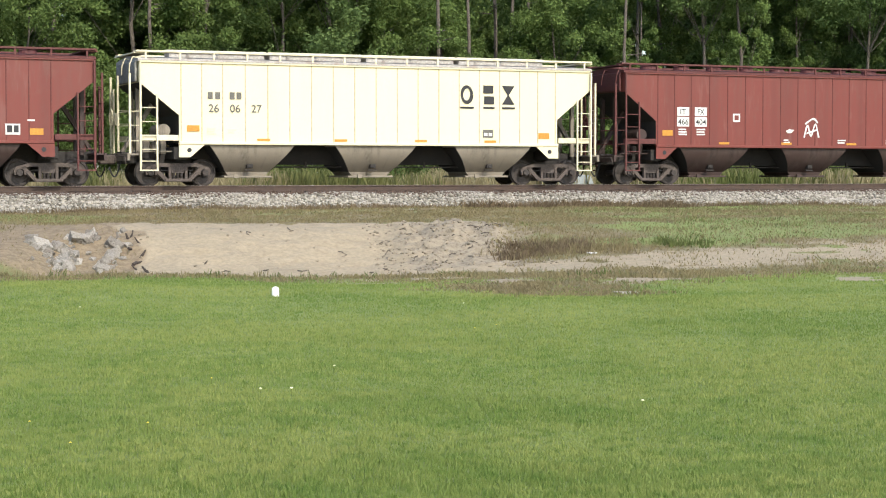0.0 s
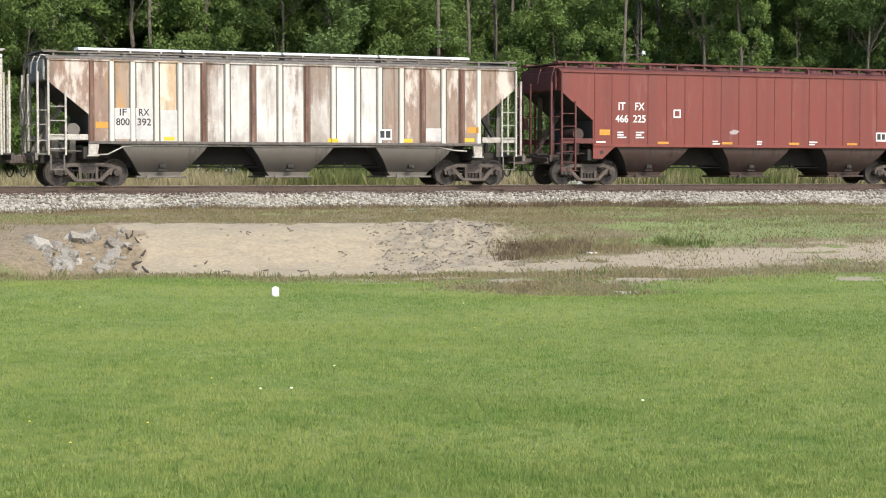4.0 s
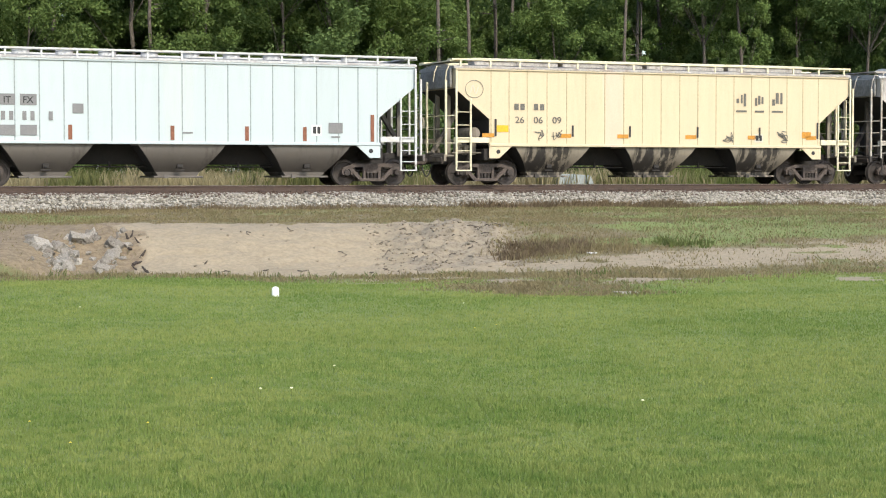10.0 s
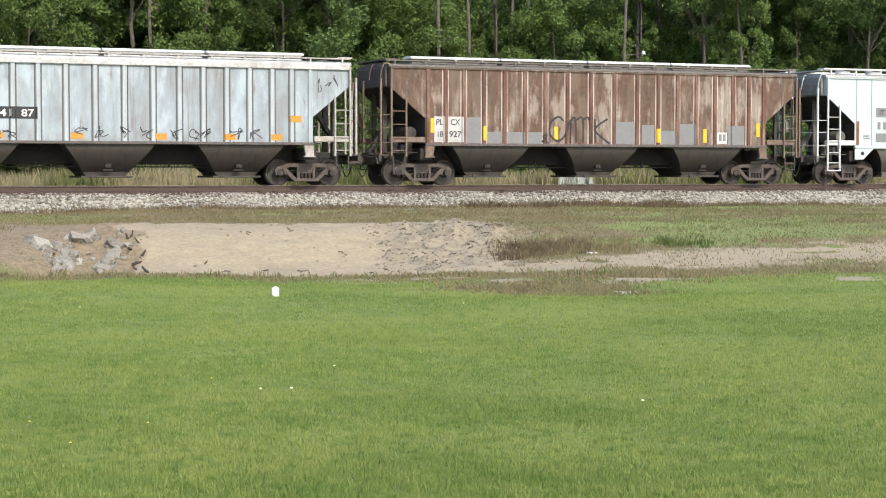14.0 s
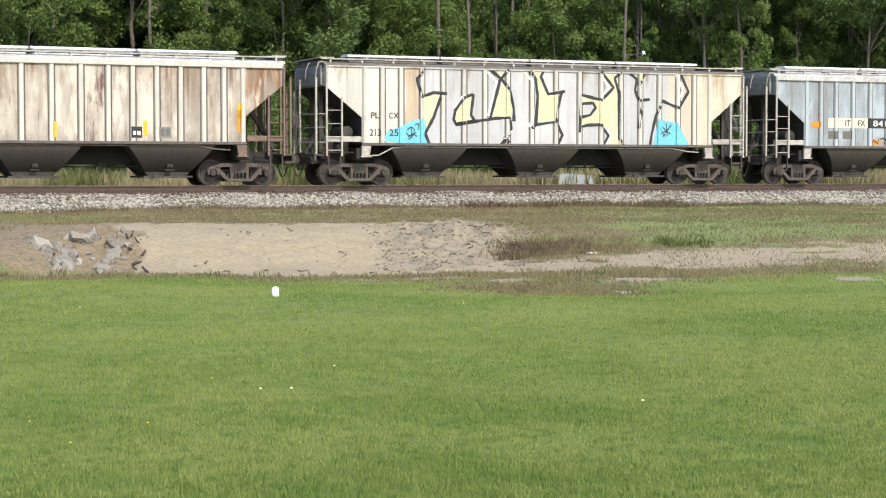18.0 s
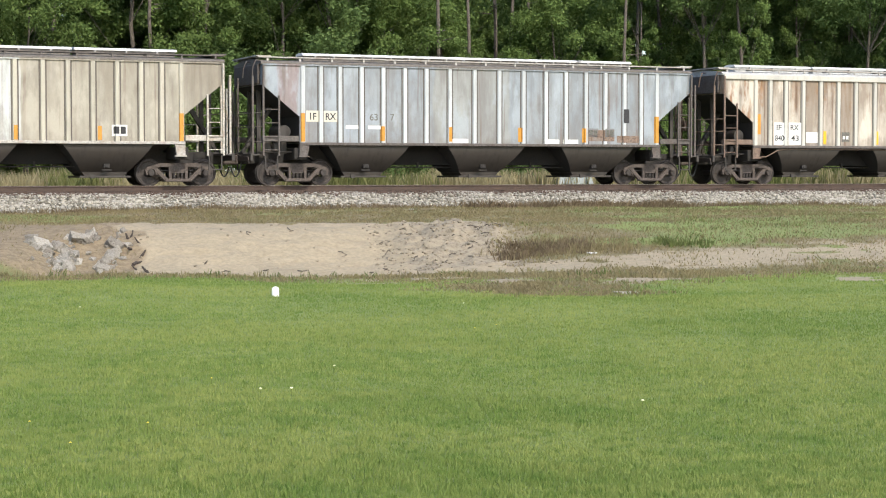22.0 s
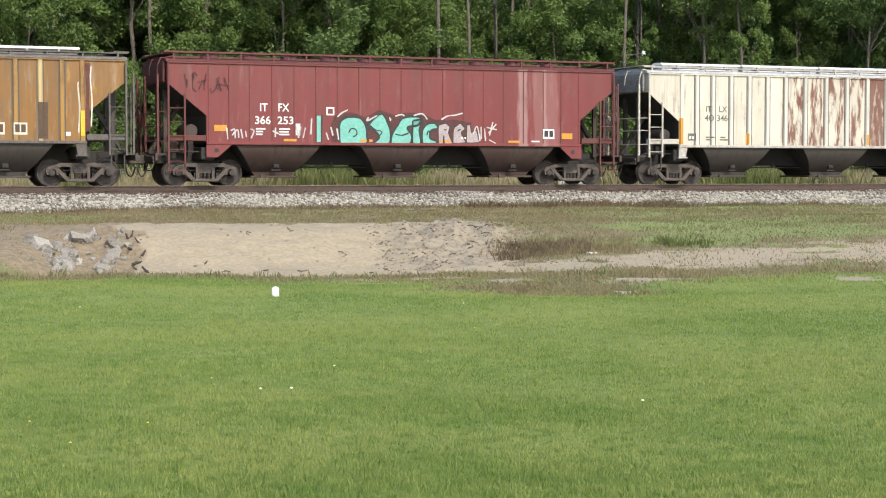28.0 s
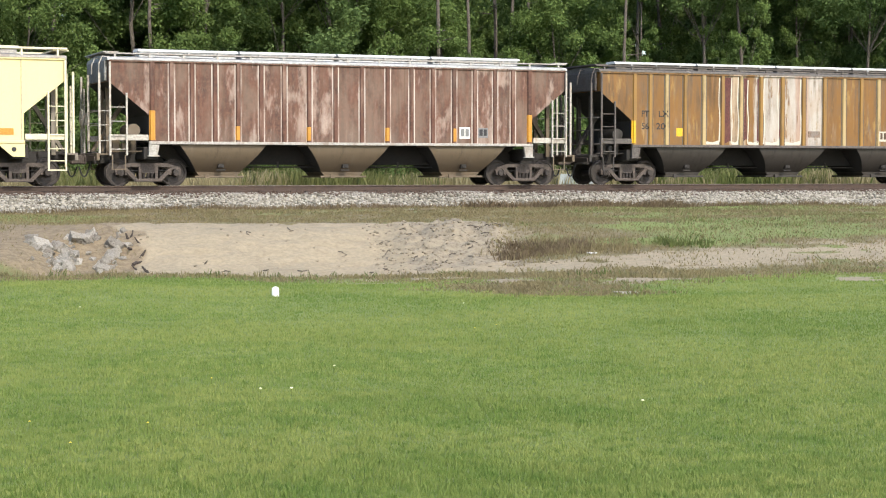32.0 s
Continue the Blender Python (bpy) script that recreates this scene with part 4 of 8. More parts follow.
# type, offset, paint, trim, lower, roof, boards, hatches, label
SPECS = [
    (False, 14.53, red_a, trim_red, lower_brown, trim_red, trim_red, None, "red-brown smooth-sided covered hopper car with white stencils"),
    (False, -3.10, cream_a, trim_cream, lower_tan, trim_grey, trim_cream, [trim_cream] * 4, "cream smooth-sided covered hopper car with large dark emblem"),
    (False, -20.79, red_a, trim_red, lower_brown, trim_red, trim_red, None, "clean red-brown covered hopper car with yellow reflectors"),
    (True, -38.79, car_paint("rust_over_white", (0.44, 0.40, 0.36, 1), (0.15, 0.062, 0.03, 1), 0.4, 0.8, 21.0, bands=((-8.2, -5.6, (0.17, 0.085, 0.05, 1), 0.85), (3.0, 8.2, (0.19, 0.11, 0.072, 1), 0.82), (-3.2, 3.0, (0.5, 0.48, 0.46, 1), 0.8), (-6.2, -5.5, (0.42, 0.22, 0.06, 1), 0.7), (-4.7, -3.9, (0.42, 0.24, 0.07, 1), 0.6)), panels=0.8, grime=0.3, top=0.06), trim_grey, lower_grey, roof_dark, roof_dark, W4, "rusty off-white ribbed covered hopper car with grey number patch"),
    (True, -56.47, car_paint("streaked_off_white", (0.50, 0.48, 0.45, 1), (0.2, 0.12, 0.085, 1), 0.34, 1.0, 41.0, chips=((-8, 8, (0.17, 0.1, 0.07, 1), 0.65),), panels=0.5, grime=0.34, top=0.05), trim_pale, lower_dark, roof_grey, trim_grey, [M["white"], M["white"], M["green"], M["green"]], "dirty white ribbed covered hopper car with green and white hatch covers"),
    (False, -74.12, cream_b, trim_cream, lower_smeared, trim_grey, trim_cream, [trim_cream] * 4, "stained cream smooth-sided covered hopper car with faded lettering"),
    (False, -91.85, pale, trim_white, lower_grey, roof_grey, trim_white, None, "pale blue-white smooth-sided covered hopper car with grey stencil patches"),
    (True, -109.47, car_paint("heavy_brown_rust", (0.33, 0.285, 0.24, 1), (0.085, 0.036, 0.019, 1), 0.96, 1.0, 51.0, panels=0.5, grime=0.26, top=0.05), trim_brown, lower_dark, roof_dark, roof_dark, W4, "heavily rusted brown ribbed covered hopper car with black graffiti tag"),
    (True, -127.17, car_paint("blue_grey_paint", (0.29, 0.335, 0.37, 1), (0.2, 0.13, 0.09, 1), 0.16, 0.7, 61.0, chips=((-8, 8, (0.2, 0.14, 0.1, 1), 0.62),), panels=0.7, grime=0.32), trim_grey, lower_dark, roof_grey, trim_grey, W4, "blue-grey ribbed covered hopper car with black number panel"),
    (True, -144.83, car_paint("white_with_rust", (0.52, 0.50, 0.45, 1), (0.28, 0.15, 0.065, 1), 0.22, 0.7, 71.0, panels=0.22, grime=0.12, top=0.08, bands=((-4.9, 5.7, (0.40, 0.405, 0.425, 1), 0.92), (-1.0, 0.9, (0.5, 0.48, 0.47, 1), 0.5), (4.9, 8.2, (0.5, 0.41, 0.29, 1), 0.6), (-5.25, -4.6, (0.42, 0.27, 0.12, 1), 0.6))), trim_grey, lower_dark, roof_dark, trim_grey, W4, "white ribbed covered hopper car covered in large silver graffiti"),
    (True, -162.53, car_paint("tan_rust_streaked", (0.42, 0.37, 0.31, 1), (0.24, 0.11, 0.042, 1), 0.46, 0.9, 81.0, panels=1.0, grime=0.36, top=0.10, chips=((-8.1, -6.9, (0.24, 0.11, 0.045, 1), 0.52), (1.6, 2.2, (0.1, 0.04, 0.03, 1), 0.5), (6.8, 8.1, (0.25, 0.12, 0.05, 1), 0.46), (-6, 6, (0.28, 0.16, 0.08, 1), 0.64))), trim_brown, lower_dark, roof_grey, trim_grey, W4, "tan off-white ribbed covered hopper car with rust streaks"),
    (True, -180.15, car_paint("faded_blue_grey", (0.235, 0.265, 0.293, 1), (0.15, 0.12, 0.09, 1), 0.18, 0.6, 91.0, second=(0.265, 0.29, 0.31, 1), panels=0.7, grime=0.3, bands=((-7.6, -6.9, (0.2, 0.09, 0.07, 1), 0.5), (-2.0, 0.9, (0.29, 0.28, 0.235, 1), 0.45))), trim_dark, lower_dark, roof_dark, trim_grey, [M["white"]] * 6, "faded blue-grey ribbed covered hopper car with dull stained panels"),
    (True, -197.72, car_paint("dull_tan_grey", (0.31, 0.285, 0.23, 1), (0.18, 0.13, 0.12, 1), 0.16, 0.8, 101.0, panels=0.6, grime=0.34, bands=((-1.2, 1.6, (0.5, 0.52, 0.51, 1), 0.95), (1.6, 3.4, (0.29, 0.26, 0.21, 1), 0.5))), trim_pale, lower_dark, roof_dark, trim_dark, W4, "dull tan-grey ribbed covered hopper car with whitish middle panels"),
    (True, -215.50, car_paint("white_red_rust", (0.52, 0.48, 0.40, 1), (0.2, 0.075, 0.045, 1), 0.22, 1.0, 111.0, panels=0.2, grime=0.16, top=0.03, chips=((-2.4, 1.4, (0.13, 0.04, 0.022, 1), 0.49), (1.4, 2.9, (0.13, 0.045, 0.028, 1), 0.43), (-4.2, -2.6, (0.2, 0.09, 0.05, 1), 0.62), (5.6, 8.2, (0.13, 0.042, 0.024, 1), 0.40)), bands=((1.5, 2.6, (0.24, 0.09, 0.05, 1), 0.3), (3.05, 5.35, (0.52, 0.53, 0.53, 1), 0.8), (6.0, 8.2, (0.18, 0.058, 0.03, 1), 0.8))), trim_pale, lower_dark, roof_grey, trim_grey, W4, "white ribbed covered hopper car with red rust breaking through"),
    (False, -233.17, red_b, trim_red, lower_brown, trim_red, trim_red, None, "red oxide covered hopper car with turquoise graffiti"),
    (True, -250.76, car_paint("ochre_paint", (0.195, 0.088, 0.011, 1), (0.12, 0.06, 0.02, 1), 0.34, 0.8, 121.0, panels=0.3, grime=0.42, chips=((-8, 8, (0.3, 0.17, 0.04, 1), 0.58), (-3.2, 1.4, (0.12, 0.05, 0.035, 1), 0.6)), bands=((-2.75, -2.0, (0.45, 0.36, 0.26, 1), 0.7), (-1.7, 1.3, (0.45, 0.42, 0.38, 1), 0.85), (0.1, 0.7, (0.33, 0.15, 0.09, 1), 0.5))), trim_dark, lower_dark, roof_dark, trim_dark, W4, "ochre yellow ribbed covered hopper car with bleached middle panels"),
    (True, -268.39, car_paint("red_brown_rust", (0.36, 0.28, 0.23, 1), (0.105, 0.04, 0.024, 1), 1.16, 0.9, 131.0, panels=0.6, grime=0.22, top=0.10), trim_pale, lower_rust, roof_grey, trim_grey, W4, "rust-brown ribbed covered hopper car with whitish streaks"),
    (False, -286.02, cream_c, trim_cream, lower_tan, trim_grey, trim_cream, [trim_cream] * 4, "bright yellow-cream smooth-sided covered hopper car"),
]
for i, (rib, off, paint, trim, lower, roofm, boards, hatches, label) in enumerate(SPECS):
    ahead = (SPECS[i - 1][1] - off) / 2 - HALF if i else 0.9
    behind = (off - SPECS[i + 1][1]) / 2 - HALF if i + 1 < len(SPECS) else 0.9
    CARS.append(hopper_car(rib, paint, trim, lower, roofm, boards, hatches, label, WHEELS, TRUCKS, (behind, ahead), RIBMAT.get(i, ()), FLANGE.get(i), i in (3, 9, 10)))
    if i in (8, 10):
        for m in (None, FLIP):
            piece("eave_band", SHAPE["eave_band"], CARS[-1], roofm if i == 8 else rib_pale, m=m)


def small_marks(car, rib, ink, rng, spots):
    """Small blocks of unreadable stencilling: short bars in rows."""
    for x, z, n in spots:
        for k in range(n):
            rect("stencil_bar", car, ink, x, x + rng.uniform(0.2, 0.38), z - 0.09 * k, z - 0.09 * k + 0.05, rib, 0.004)


def reflectors(car, rib, mat, spots, w=0.12, h=0.42):
    for x, z in spots:
        rect("reflector", car, mat, x, x + w, z, z + h, rib, 0.005)


def smooth_orange(car, ends=(1.77, 1.62)):
    for x, z in ((-6.57, ends[0]), (6.08, ends[1])):
        rect("reflector", car, M["orange"], x, x + 0.42, z, z + 0.2, False, 0.005)
    for x in (-4.2, -1.5, 1.4, 4.0):
        rect("reflector", car, M["orange"], x, x + 0.45, 1.47, 1.55, False, 0.005)


rng = random.Random(5)
# car 0: red
c = CARS[0]
for x, w in ((-5.96, 0.5), (-5.22, 0.5)):
    rect("mark_patch", c, M["white"], x, x + w, 2.11, 2.46, False); rect("mark_patch", c, M["white"], x, x + w, 2.5, 2.81, False)
text(c, "IT", -5.85, 2.55, 0.2, M["black"], False, 0.26); text(c, "FX", -5.12, 2.55, 0.2, M["black"], False, 0.3)
text(c, "466", -5.93, 2.18, 0.2, M["black"], False, 0.44); text(c, "404", -5.19, 2.18, 0.2, M["black"], False, 0.44)
small_marks(c, False, M["white"], rng, ((-5.9, 1.98, 3), (-5.15, 1.98, 3), (-1.4, 1.62, 2), (1.0, 1.62, 2), (3.2, 1.62, 2)))
rect("mark_patch", c, M["white"], -3.6, -3.3, 2.3, 2.6, False); rect("mark_bar", c, red_a, -3.54, -3.36, 2.36, 2.54, False, 0.006)
for pts in (((-0.5, 1.75), (-0.35, 2.2), (-0.2, 1.8), (0.0, 2.25), (0.15, 1.75)), ((-0.45, 2.25), (-0.1, 2.45), (0.1, 2.3)), ((-0.4, 1.9), (0.1, 2.05))):
    stroke("graffiti_tag", c, M["white"], pts, 0.07, False)
sheet("graffiti_tag", c, M["white"], [(-1.3, 1.98), (-1.15, 2.06), (-0.95, 2.02), (-1.05, 1.92), (-1.22, 1.9)], False)
smooth_orange(c)


def big_emblem(car, rows, mat):
    """The owner's emblem as three plain shapes, each over a bar."""
    for x0, x1, kind in rows:
        z0, z1, w = 2.80, 3.45, 0.13
        rect("emblem_bar", car, mat, x0, x1 + 0.02, 2.64, 2.71, False)
        xm, zm, hw, hh = (x0 + x1) / 2, (z0 + z1) / 2, (x1 - x0) / 2, (z1 - z0) / 2
        if kind == 0:
            stroke("emblem_ring", car, mat, [(xm + (hw - 0.06) * math.cos(a), zm + (hh - 0.06) * math.sin(a)) for a in [k * math.pi / 6 for k in range(12)]], w, False, closed=True)
        elif kind == 1:
            rect("emblem_block", car, mat, x0, x1 - 0.03, zm + 0.05, z1, False)
            rect("emblem_block", car, mat, x0 + 0.03, x1, z0, zm - 0.05, False)
        else:
            sheet("emblem_block", car, mat, [(x0, z1), (xm, zm - 0.04), (x1, z1)], False)
            sheet("emblem_block", car, mat, [(x0, z0), (x1, z0), (xm, zm + 0.04)], False, 0.004)


# car 1: cream
c = CARS[1]
for x in (-5.87, -5.62, -5.13, -4.9):
    rect("mark_bar", c, M["faded"], x, x + 0.17, 2.83, 3.06, False)
for s, x in (("26", -5.85), ("06", -5.13), ("27", -4.4)):
    text(c, s, x, 2.41, 0.25, M["faded"], False, 0.36)
big_emblem(c, ((3.09, 3.58, 0), (3.96, 4.37, 1), (4.67, 5.15, 2)), M["black"])
data_block(c, 3.94, 1.64, False, M["faded"], None, 0.4, 0.28)
small_marks(c, False, M["cream"], rng, ((-5.9, 1.85, 3), (-5.2, 1.8, 2)))
smooth_orange(c)
# car 2: red
c = CARS[2]
text(c, "IT", -5.83, 2.68, 0.27, M["white"], False, 0.3); text(c, "FX", -5.15, 2.68, 0.27, M["white"], False, 0.4)
text(c, "466", -5.93, 2.24, 0.26, M["white"], False, 0.52); text(c, "225", -5.22, 2.24, 0.26, M["white"], False, 0.52)
small_marks(c, False, M["white"], rng, ((-5.85, 1.85, 3), (-5.1, 1.85, 3), (-1.9, 1.55, 2), (0.0, 1.55, 2), (2.3, 1.55, 2)))
rect("mark_patch", c, M["white"], -3.55, -3.25, 2.42, 2.72, False); rect("mark_bar", c, red_a, -3.5, -3.3, 2.47, 2.67, False, 0.006)
sheet("graffiti_tag", c, M["mauve"], [(-1.2, 1.92), (-1.0, 2.02), (-0.75, 1.96), (-0.9, 1.84), (-1.12, 1.84)], False)
data_block(c, 5.32, 1.62, False, M["black"], M["white"], 0.46, 0.34)
small_marks(c, False, M["white"], rng, ((6.0, 2.05, 1), (-6.7, 1.5, 1), (6.9, 1.5, 1)))
smooth_orange(c)
# car 3: rusty with a grey patch
c = CARS[3]
rect("mark_patch", c, M["silver"], -6.0, -5.48, 1.5, 2.5, True); rect("mark_patch", c, M["silver"], -5.3, -4.75, 1.5, 2.5, True)
text(c, "IF", -5.85, 2.26, 0.22, M["black"], True, 0.25); text(c, "RX", -5.22, 2.26, 0.22, M["black"], True, 0.36)
text(c, "800", -5.95, 1.95, 0.22, M["black"], True, 0.44); text(c, "392", -5.27, 1.95, 0.22, M["black"], True, 0.46)
data_block(c, 3.0, 1.54, True, M["black"], M["white"], 0.5, 0.36)
rect("mark_patch", c, M["silver"], 4.75, 5.33, 1.5, 1.95, True); rect("mark_patch", c, M["silver"], -4.5, -3.95, 1.45, 2.45, True)
reflectors(c, True, M["orange"], ((-6.6, 1.85), (6.3, 1.8)), 0.4, 0.2)
reflectors(c, True, M["yellow"], ((-4.4, 1.47), (1.2, 1.45), (3.9, 1.46), (6.2, 1.5)), 0.36, 0.12)
# car 4: dirty white
c = CARS[4]
rect("mark_patch", c, M["white"], -6.64, -6.16, 1.45, 2.7, True); rect("mark_patch", c, M["white"], -6.0, -4.7, 1.45, 2.73, True)
text(c, "PL", -5.8, 2.42, 0.22, M["black"], True, 0.33); text(c, "CX", -5.1, 2.42, 0.22, M["black"], True, 0.4)
text(c, "23", -5.8, 2.08, 0.22, M["black"], True, 0.36); text(c, "935", -5.12, 2.08, 0.22, M["black"], True, 0.52)
small_marks(c, True, M["faded"], rng, ((-5.6, 1.85, 2), (-5.0, 1.85, 2)))
for x0, x1 in ((-4.45, -3.6), (-3.5, -2.85), (-2.6, -1.9), (-1.75, -1.0), (1.5, 2.2), (3.6, 4.3), (4.4, 5.0)):
    rect("mark_patch", c, M["white"], x0, x1, 1.45, 1.95, True)
for x in (-6.6, -4.1, -1.6, 1.75, 3.9, 6.6):
    rect("reflector", c, M["grey"], x, x + 0.09, 1.52, 1.95, True, 0.006)
data_block(c, 4.5, 1.6, True, M["black"], M["white"], 0.5, 0.34)
sheet("mark_patch", c, M["smear"], [(0.35, 1.62), (0.5, 1.95), (0.75, 2.1), (1.0, 2.0), (1.05, 1.75), (0.95, 1.62)], True)
rect("mark_patch", c, M["smear"], -2.5, -1.95, 1.95, 2.1, True)
for pts in (((7.0, 2.95), (6.9, 3.15), (7.1, 3.2), (7.05, 2.95)), ((7.25, 3.0), (7.3, 3.3), (7.2, 3.15), (7.4, 3.1)), ((7.5, 3.4), (7.6, 3.1), (7.75, 3.2)), ((7.75, 3.45), (8.0, 3.75)), ((7.95, 3.35), (7.7, 3.55), (7.9, 3.6))):
    stroke("graffiti_tag", c, M["black"], pts, 0.05, True)
# car 5: stained cream
c = CARS[5]
for x in (-5.87, -5.64, -5.12, -4.88):
    rect("mark_bar", c, M["faded"], x, x + 0.17, 2.62, 2.84, False)
for s, x in (("26", -5.85), ("06", -5.13), ("09", -4.4)):
    text(c, s, x, 2.17, 0.22, M["faded"], False, 0.36)
for x0, x1 in ((3.14, 3.6), (3.95, 4.35), (4.68, 5.18)):
    rect("emblem_bar", c, M["faded"], x0, x1, 2.66, 2.73, False)
    for k in range(3):
        w = (x1 - x0) / 3
        rect("emblem_block", c, M["faded"], x0 + k * w + rng.uniform(0, 0.05), x0 + (k + 1) * w - 0.03, 2.85 + rng.uniform(0, 0.15), 3.4 - rng.uniform(0, 0.35), False)
stroke("emblem_ring", c, M["faded"], [(-7.4 + 0.34 * math.cos(a), 3.32 + 0.3 * math.sin(a)) for a in [k * math.pi / 5 for k in range(10)]], 0.025, False, closed=True)
stroke("emblem_ring", c, M["cream"], ((-7.55, 3.2), (-7.45, 3.45), (-7.35, 3.15), (-7.25, 3.4)), 0.03, False)
rect("reflector", c, M["yellow"], -6.62, -6.1, 1.85, 2.08, False); rect("reflector", c, M["orange"], 6.02, 6.42, 1.72, 1.95, False)
for x in (-6.75, -3.75, -1.45, 1.35, 4.0, 6.55):
    rect("reflector", c, M["black"], x + 0.12, x + 0.2, 1.7, 2.1 if abs(x) < 6 else 2.3, False, 0.006)
    rect("reflector", c, M["orange"], x - 0.35, x + 0.1, 1.66, 1.8, False)
data_block(c, 3.95, 1.55, False, M["black"], M["cream"], 0.36, 0.3)
for x0 in (2.55, 4.9, -4.5, -5.2):
    for k in range(4):
        stroke("graffiti_tag", c, M["faded"], [(x0 + rng.uniform(0, 0.5), 1.55 + rng.uniform(0, 0.4)) for _ in range(4)], 0.035, False)
# car 6: pale blue-white
c = CARS[6]
for x in (-5.87, -5.2):
    rect("mark_patch", c, M["grey"], x, x + 0.52, 2.55, 2.9, False); rect("mark_patch", c, M["grey"], x, x + 0.52, 1.6, 1.93, False)
text(c, "IT", -5.72, 2.62, 0.2, M["black"], False, 0.24); text(c, "FX", -5.12, 2.62, 0.2, M["black"], False, 0.34)
for x in (-5.83, -5.58, -5.17, -4.92, -4.35):
    rect("mark_bar", c, M["grey"], x + 0.04, x + 0.17, 2.08, 2.36, False)
rect("mark_patch", c, M["grey"], -3.56, -3.21, 2.31, 2.62, False)
rect("mark_patch", c, M["grey"], 5.0, 5.5, 1.75, 2.1, False); data_block(c, 4.4, 1.66, False, M["black"], M["white"], 0.36, 0.36)
for x in (-6.76, -3.7, -0.4, 2.1, 4.1, 6.5):
    rect("reflector", c, M["rustpatch"], x, x + 0.13, 1.48, 2.38 if abs(x) > 6 else 1.95, False)
small_marks(c, False, M["grey"], rng, ((-6.45, 1.8, 2), (0.0, 1.7, 1), (5.1, 1.6, 1)))
# car 7: heavy rust
c = CARS[7]
rect("mark_patch", c, M["silver"], -6.5, -6.13, 1.48, 2.36, True); rect("mark_patch", c, M["silver"], -5.98, -5.42, 1.48, 2.36, True)
text(c, "PL", -6.44, 2.07, 0.2, M["black"], True, 0.26); text(c, "CX", -5.9, 2.07, 0.2, M["black"], True, 0.36)
text(c, "18", -6.42, 1.66, 0.2, M["black"], True, 0.24); text(c, "927", -5.95, 1.66, 0.2, M["black"], True, 0.46)
for x0, x1, h in ((-5.3, -4.75, 0.9), (-4.5, -3.95, 0.4), (-3.75, -3.1, 0.4), (-2.95, -2.4, 0.4), (0.5, 1.3, 0.8), (1.6, 2.1, 0.7), (2.4, 3.0, 0.5), (3.15, 3.8, 0.75), (5.2, 5.9, 0.7)):
    rect("mark_patch", c, M["grey"], x0, x1, 1.45, 1.45 + h, True)
reflectors(c, True, M["yellow"], ((-6.66, 1.8), (-4.68, 1.55), (-1.92, 1.55), (2.18, 1.52), (4.15, 1.52), (6.42, 1.75)), 0.15, 0.5)
data_block(c, 4.75, 1.5, True, M["grey"], M["white"], 0.4, 0.4)
for pts in (((-1.55, 2.25), (-1.75, 2.4), (-2.05, 2.2), (-2.1, 1.8), (-1.8, 1.55), (-1.5, 1.75), (-1.35, 2.3)), ((-1.3, 1.45), (-1.28, 2.3)), ((-1.28, 2.25), (-1.1, 2.35), (-1.05, 1.5)), ((-1.05, 2.3), (-0.8, 2.35), (-0.78, 1.5)), ((-0.78, 2.3), (-0.55, 2.35), (-0.5, 1.5)), ((-0.3, 1.5), (-0.32, 2.35)), ((0.2, 2.35), (-0.3, 1.95), (0.3, 1.45)), ((-2.4, 1.5), (-2.2, 1.75), (-2.35, 1.7), (-2.15, 1.45))):
    stroke("graffiti_tag", c, M["black"], pts, 0.085, True)
# car 8: blue-grey with a black number panel
c = CARS[8]
rect("mark_patch", c, M["cream"], -5.75, -3.95, 2.12, 2.5, True)
rect("mark_patch", c, M["black"], -3.95, -2.3, 2.12, 2.5, True)
text(c, "IT", -5.0, 2.2, 0.22, M["black"], True, 0.26); text(c, "FX", -4.42, 2.2, 0.22, M["black"], True, 0.34)
text(c, "841", -3.72, 2.2, 0.22, M["white"], True, 0.62).location.y = -0.003
text(c, "87", -2.8, 2.2, 0.22, M["white"], True, 0.4).location.y = -0.003
reflectors(c, True, M["orange"], ((-6.52, 2.13), (6.0, 2.1)), 0.42, 0.22)
for x in (-3.9, -1.4, 1.3, 3.6, 5.2):
    rect("reflector", c, M["orange"], x + 0.15, x + 0.55, 1.5, 1.7, True)
rect("mark_patch", c, M["faded"], -5.75, -5.3, 1.7, 2.0, True); rect("mark_patch", c, M["faded"], -5.1, -4.7, 1.7, 2.0, True)
for x0 in (-3.8, -3.4, -1.2, -0.5, 0.2, 0.9, 1.9, 2.5, 2.9, 3.9, 4.6):
    for k in range(2):
        stroke("graffiti_tag", c, M["black"], [(x0 + rng.uniform(0, 0.5), 1.5 + rng.uniform(0, 0.4)) for _ in range(4)], 0.035, True)
for k in range(3):
    stroke("graffiti_tag", c, M["black"], [(6.9 + 0.3 * k + rng.uniform(0, 0.3), 3.1 + 0.1 * k + rng.uniform(0, 0.5)) for _ in range(5)], 0.03, True)
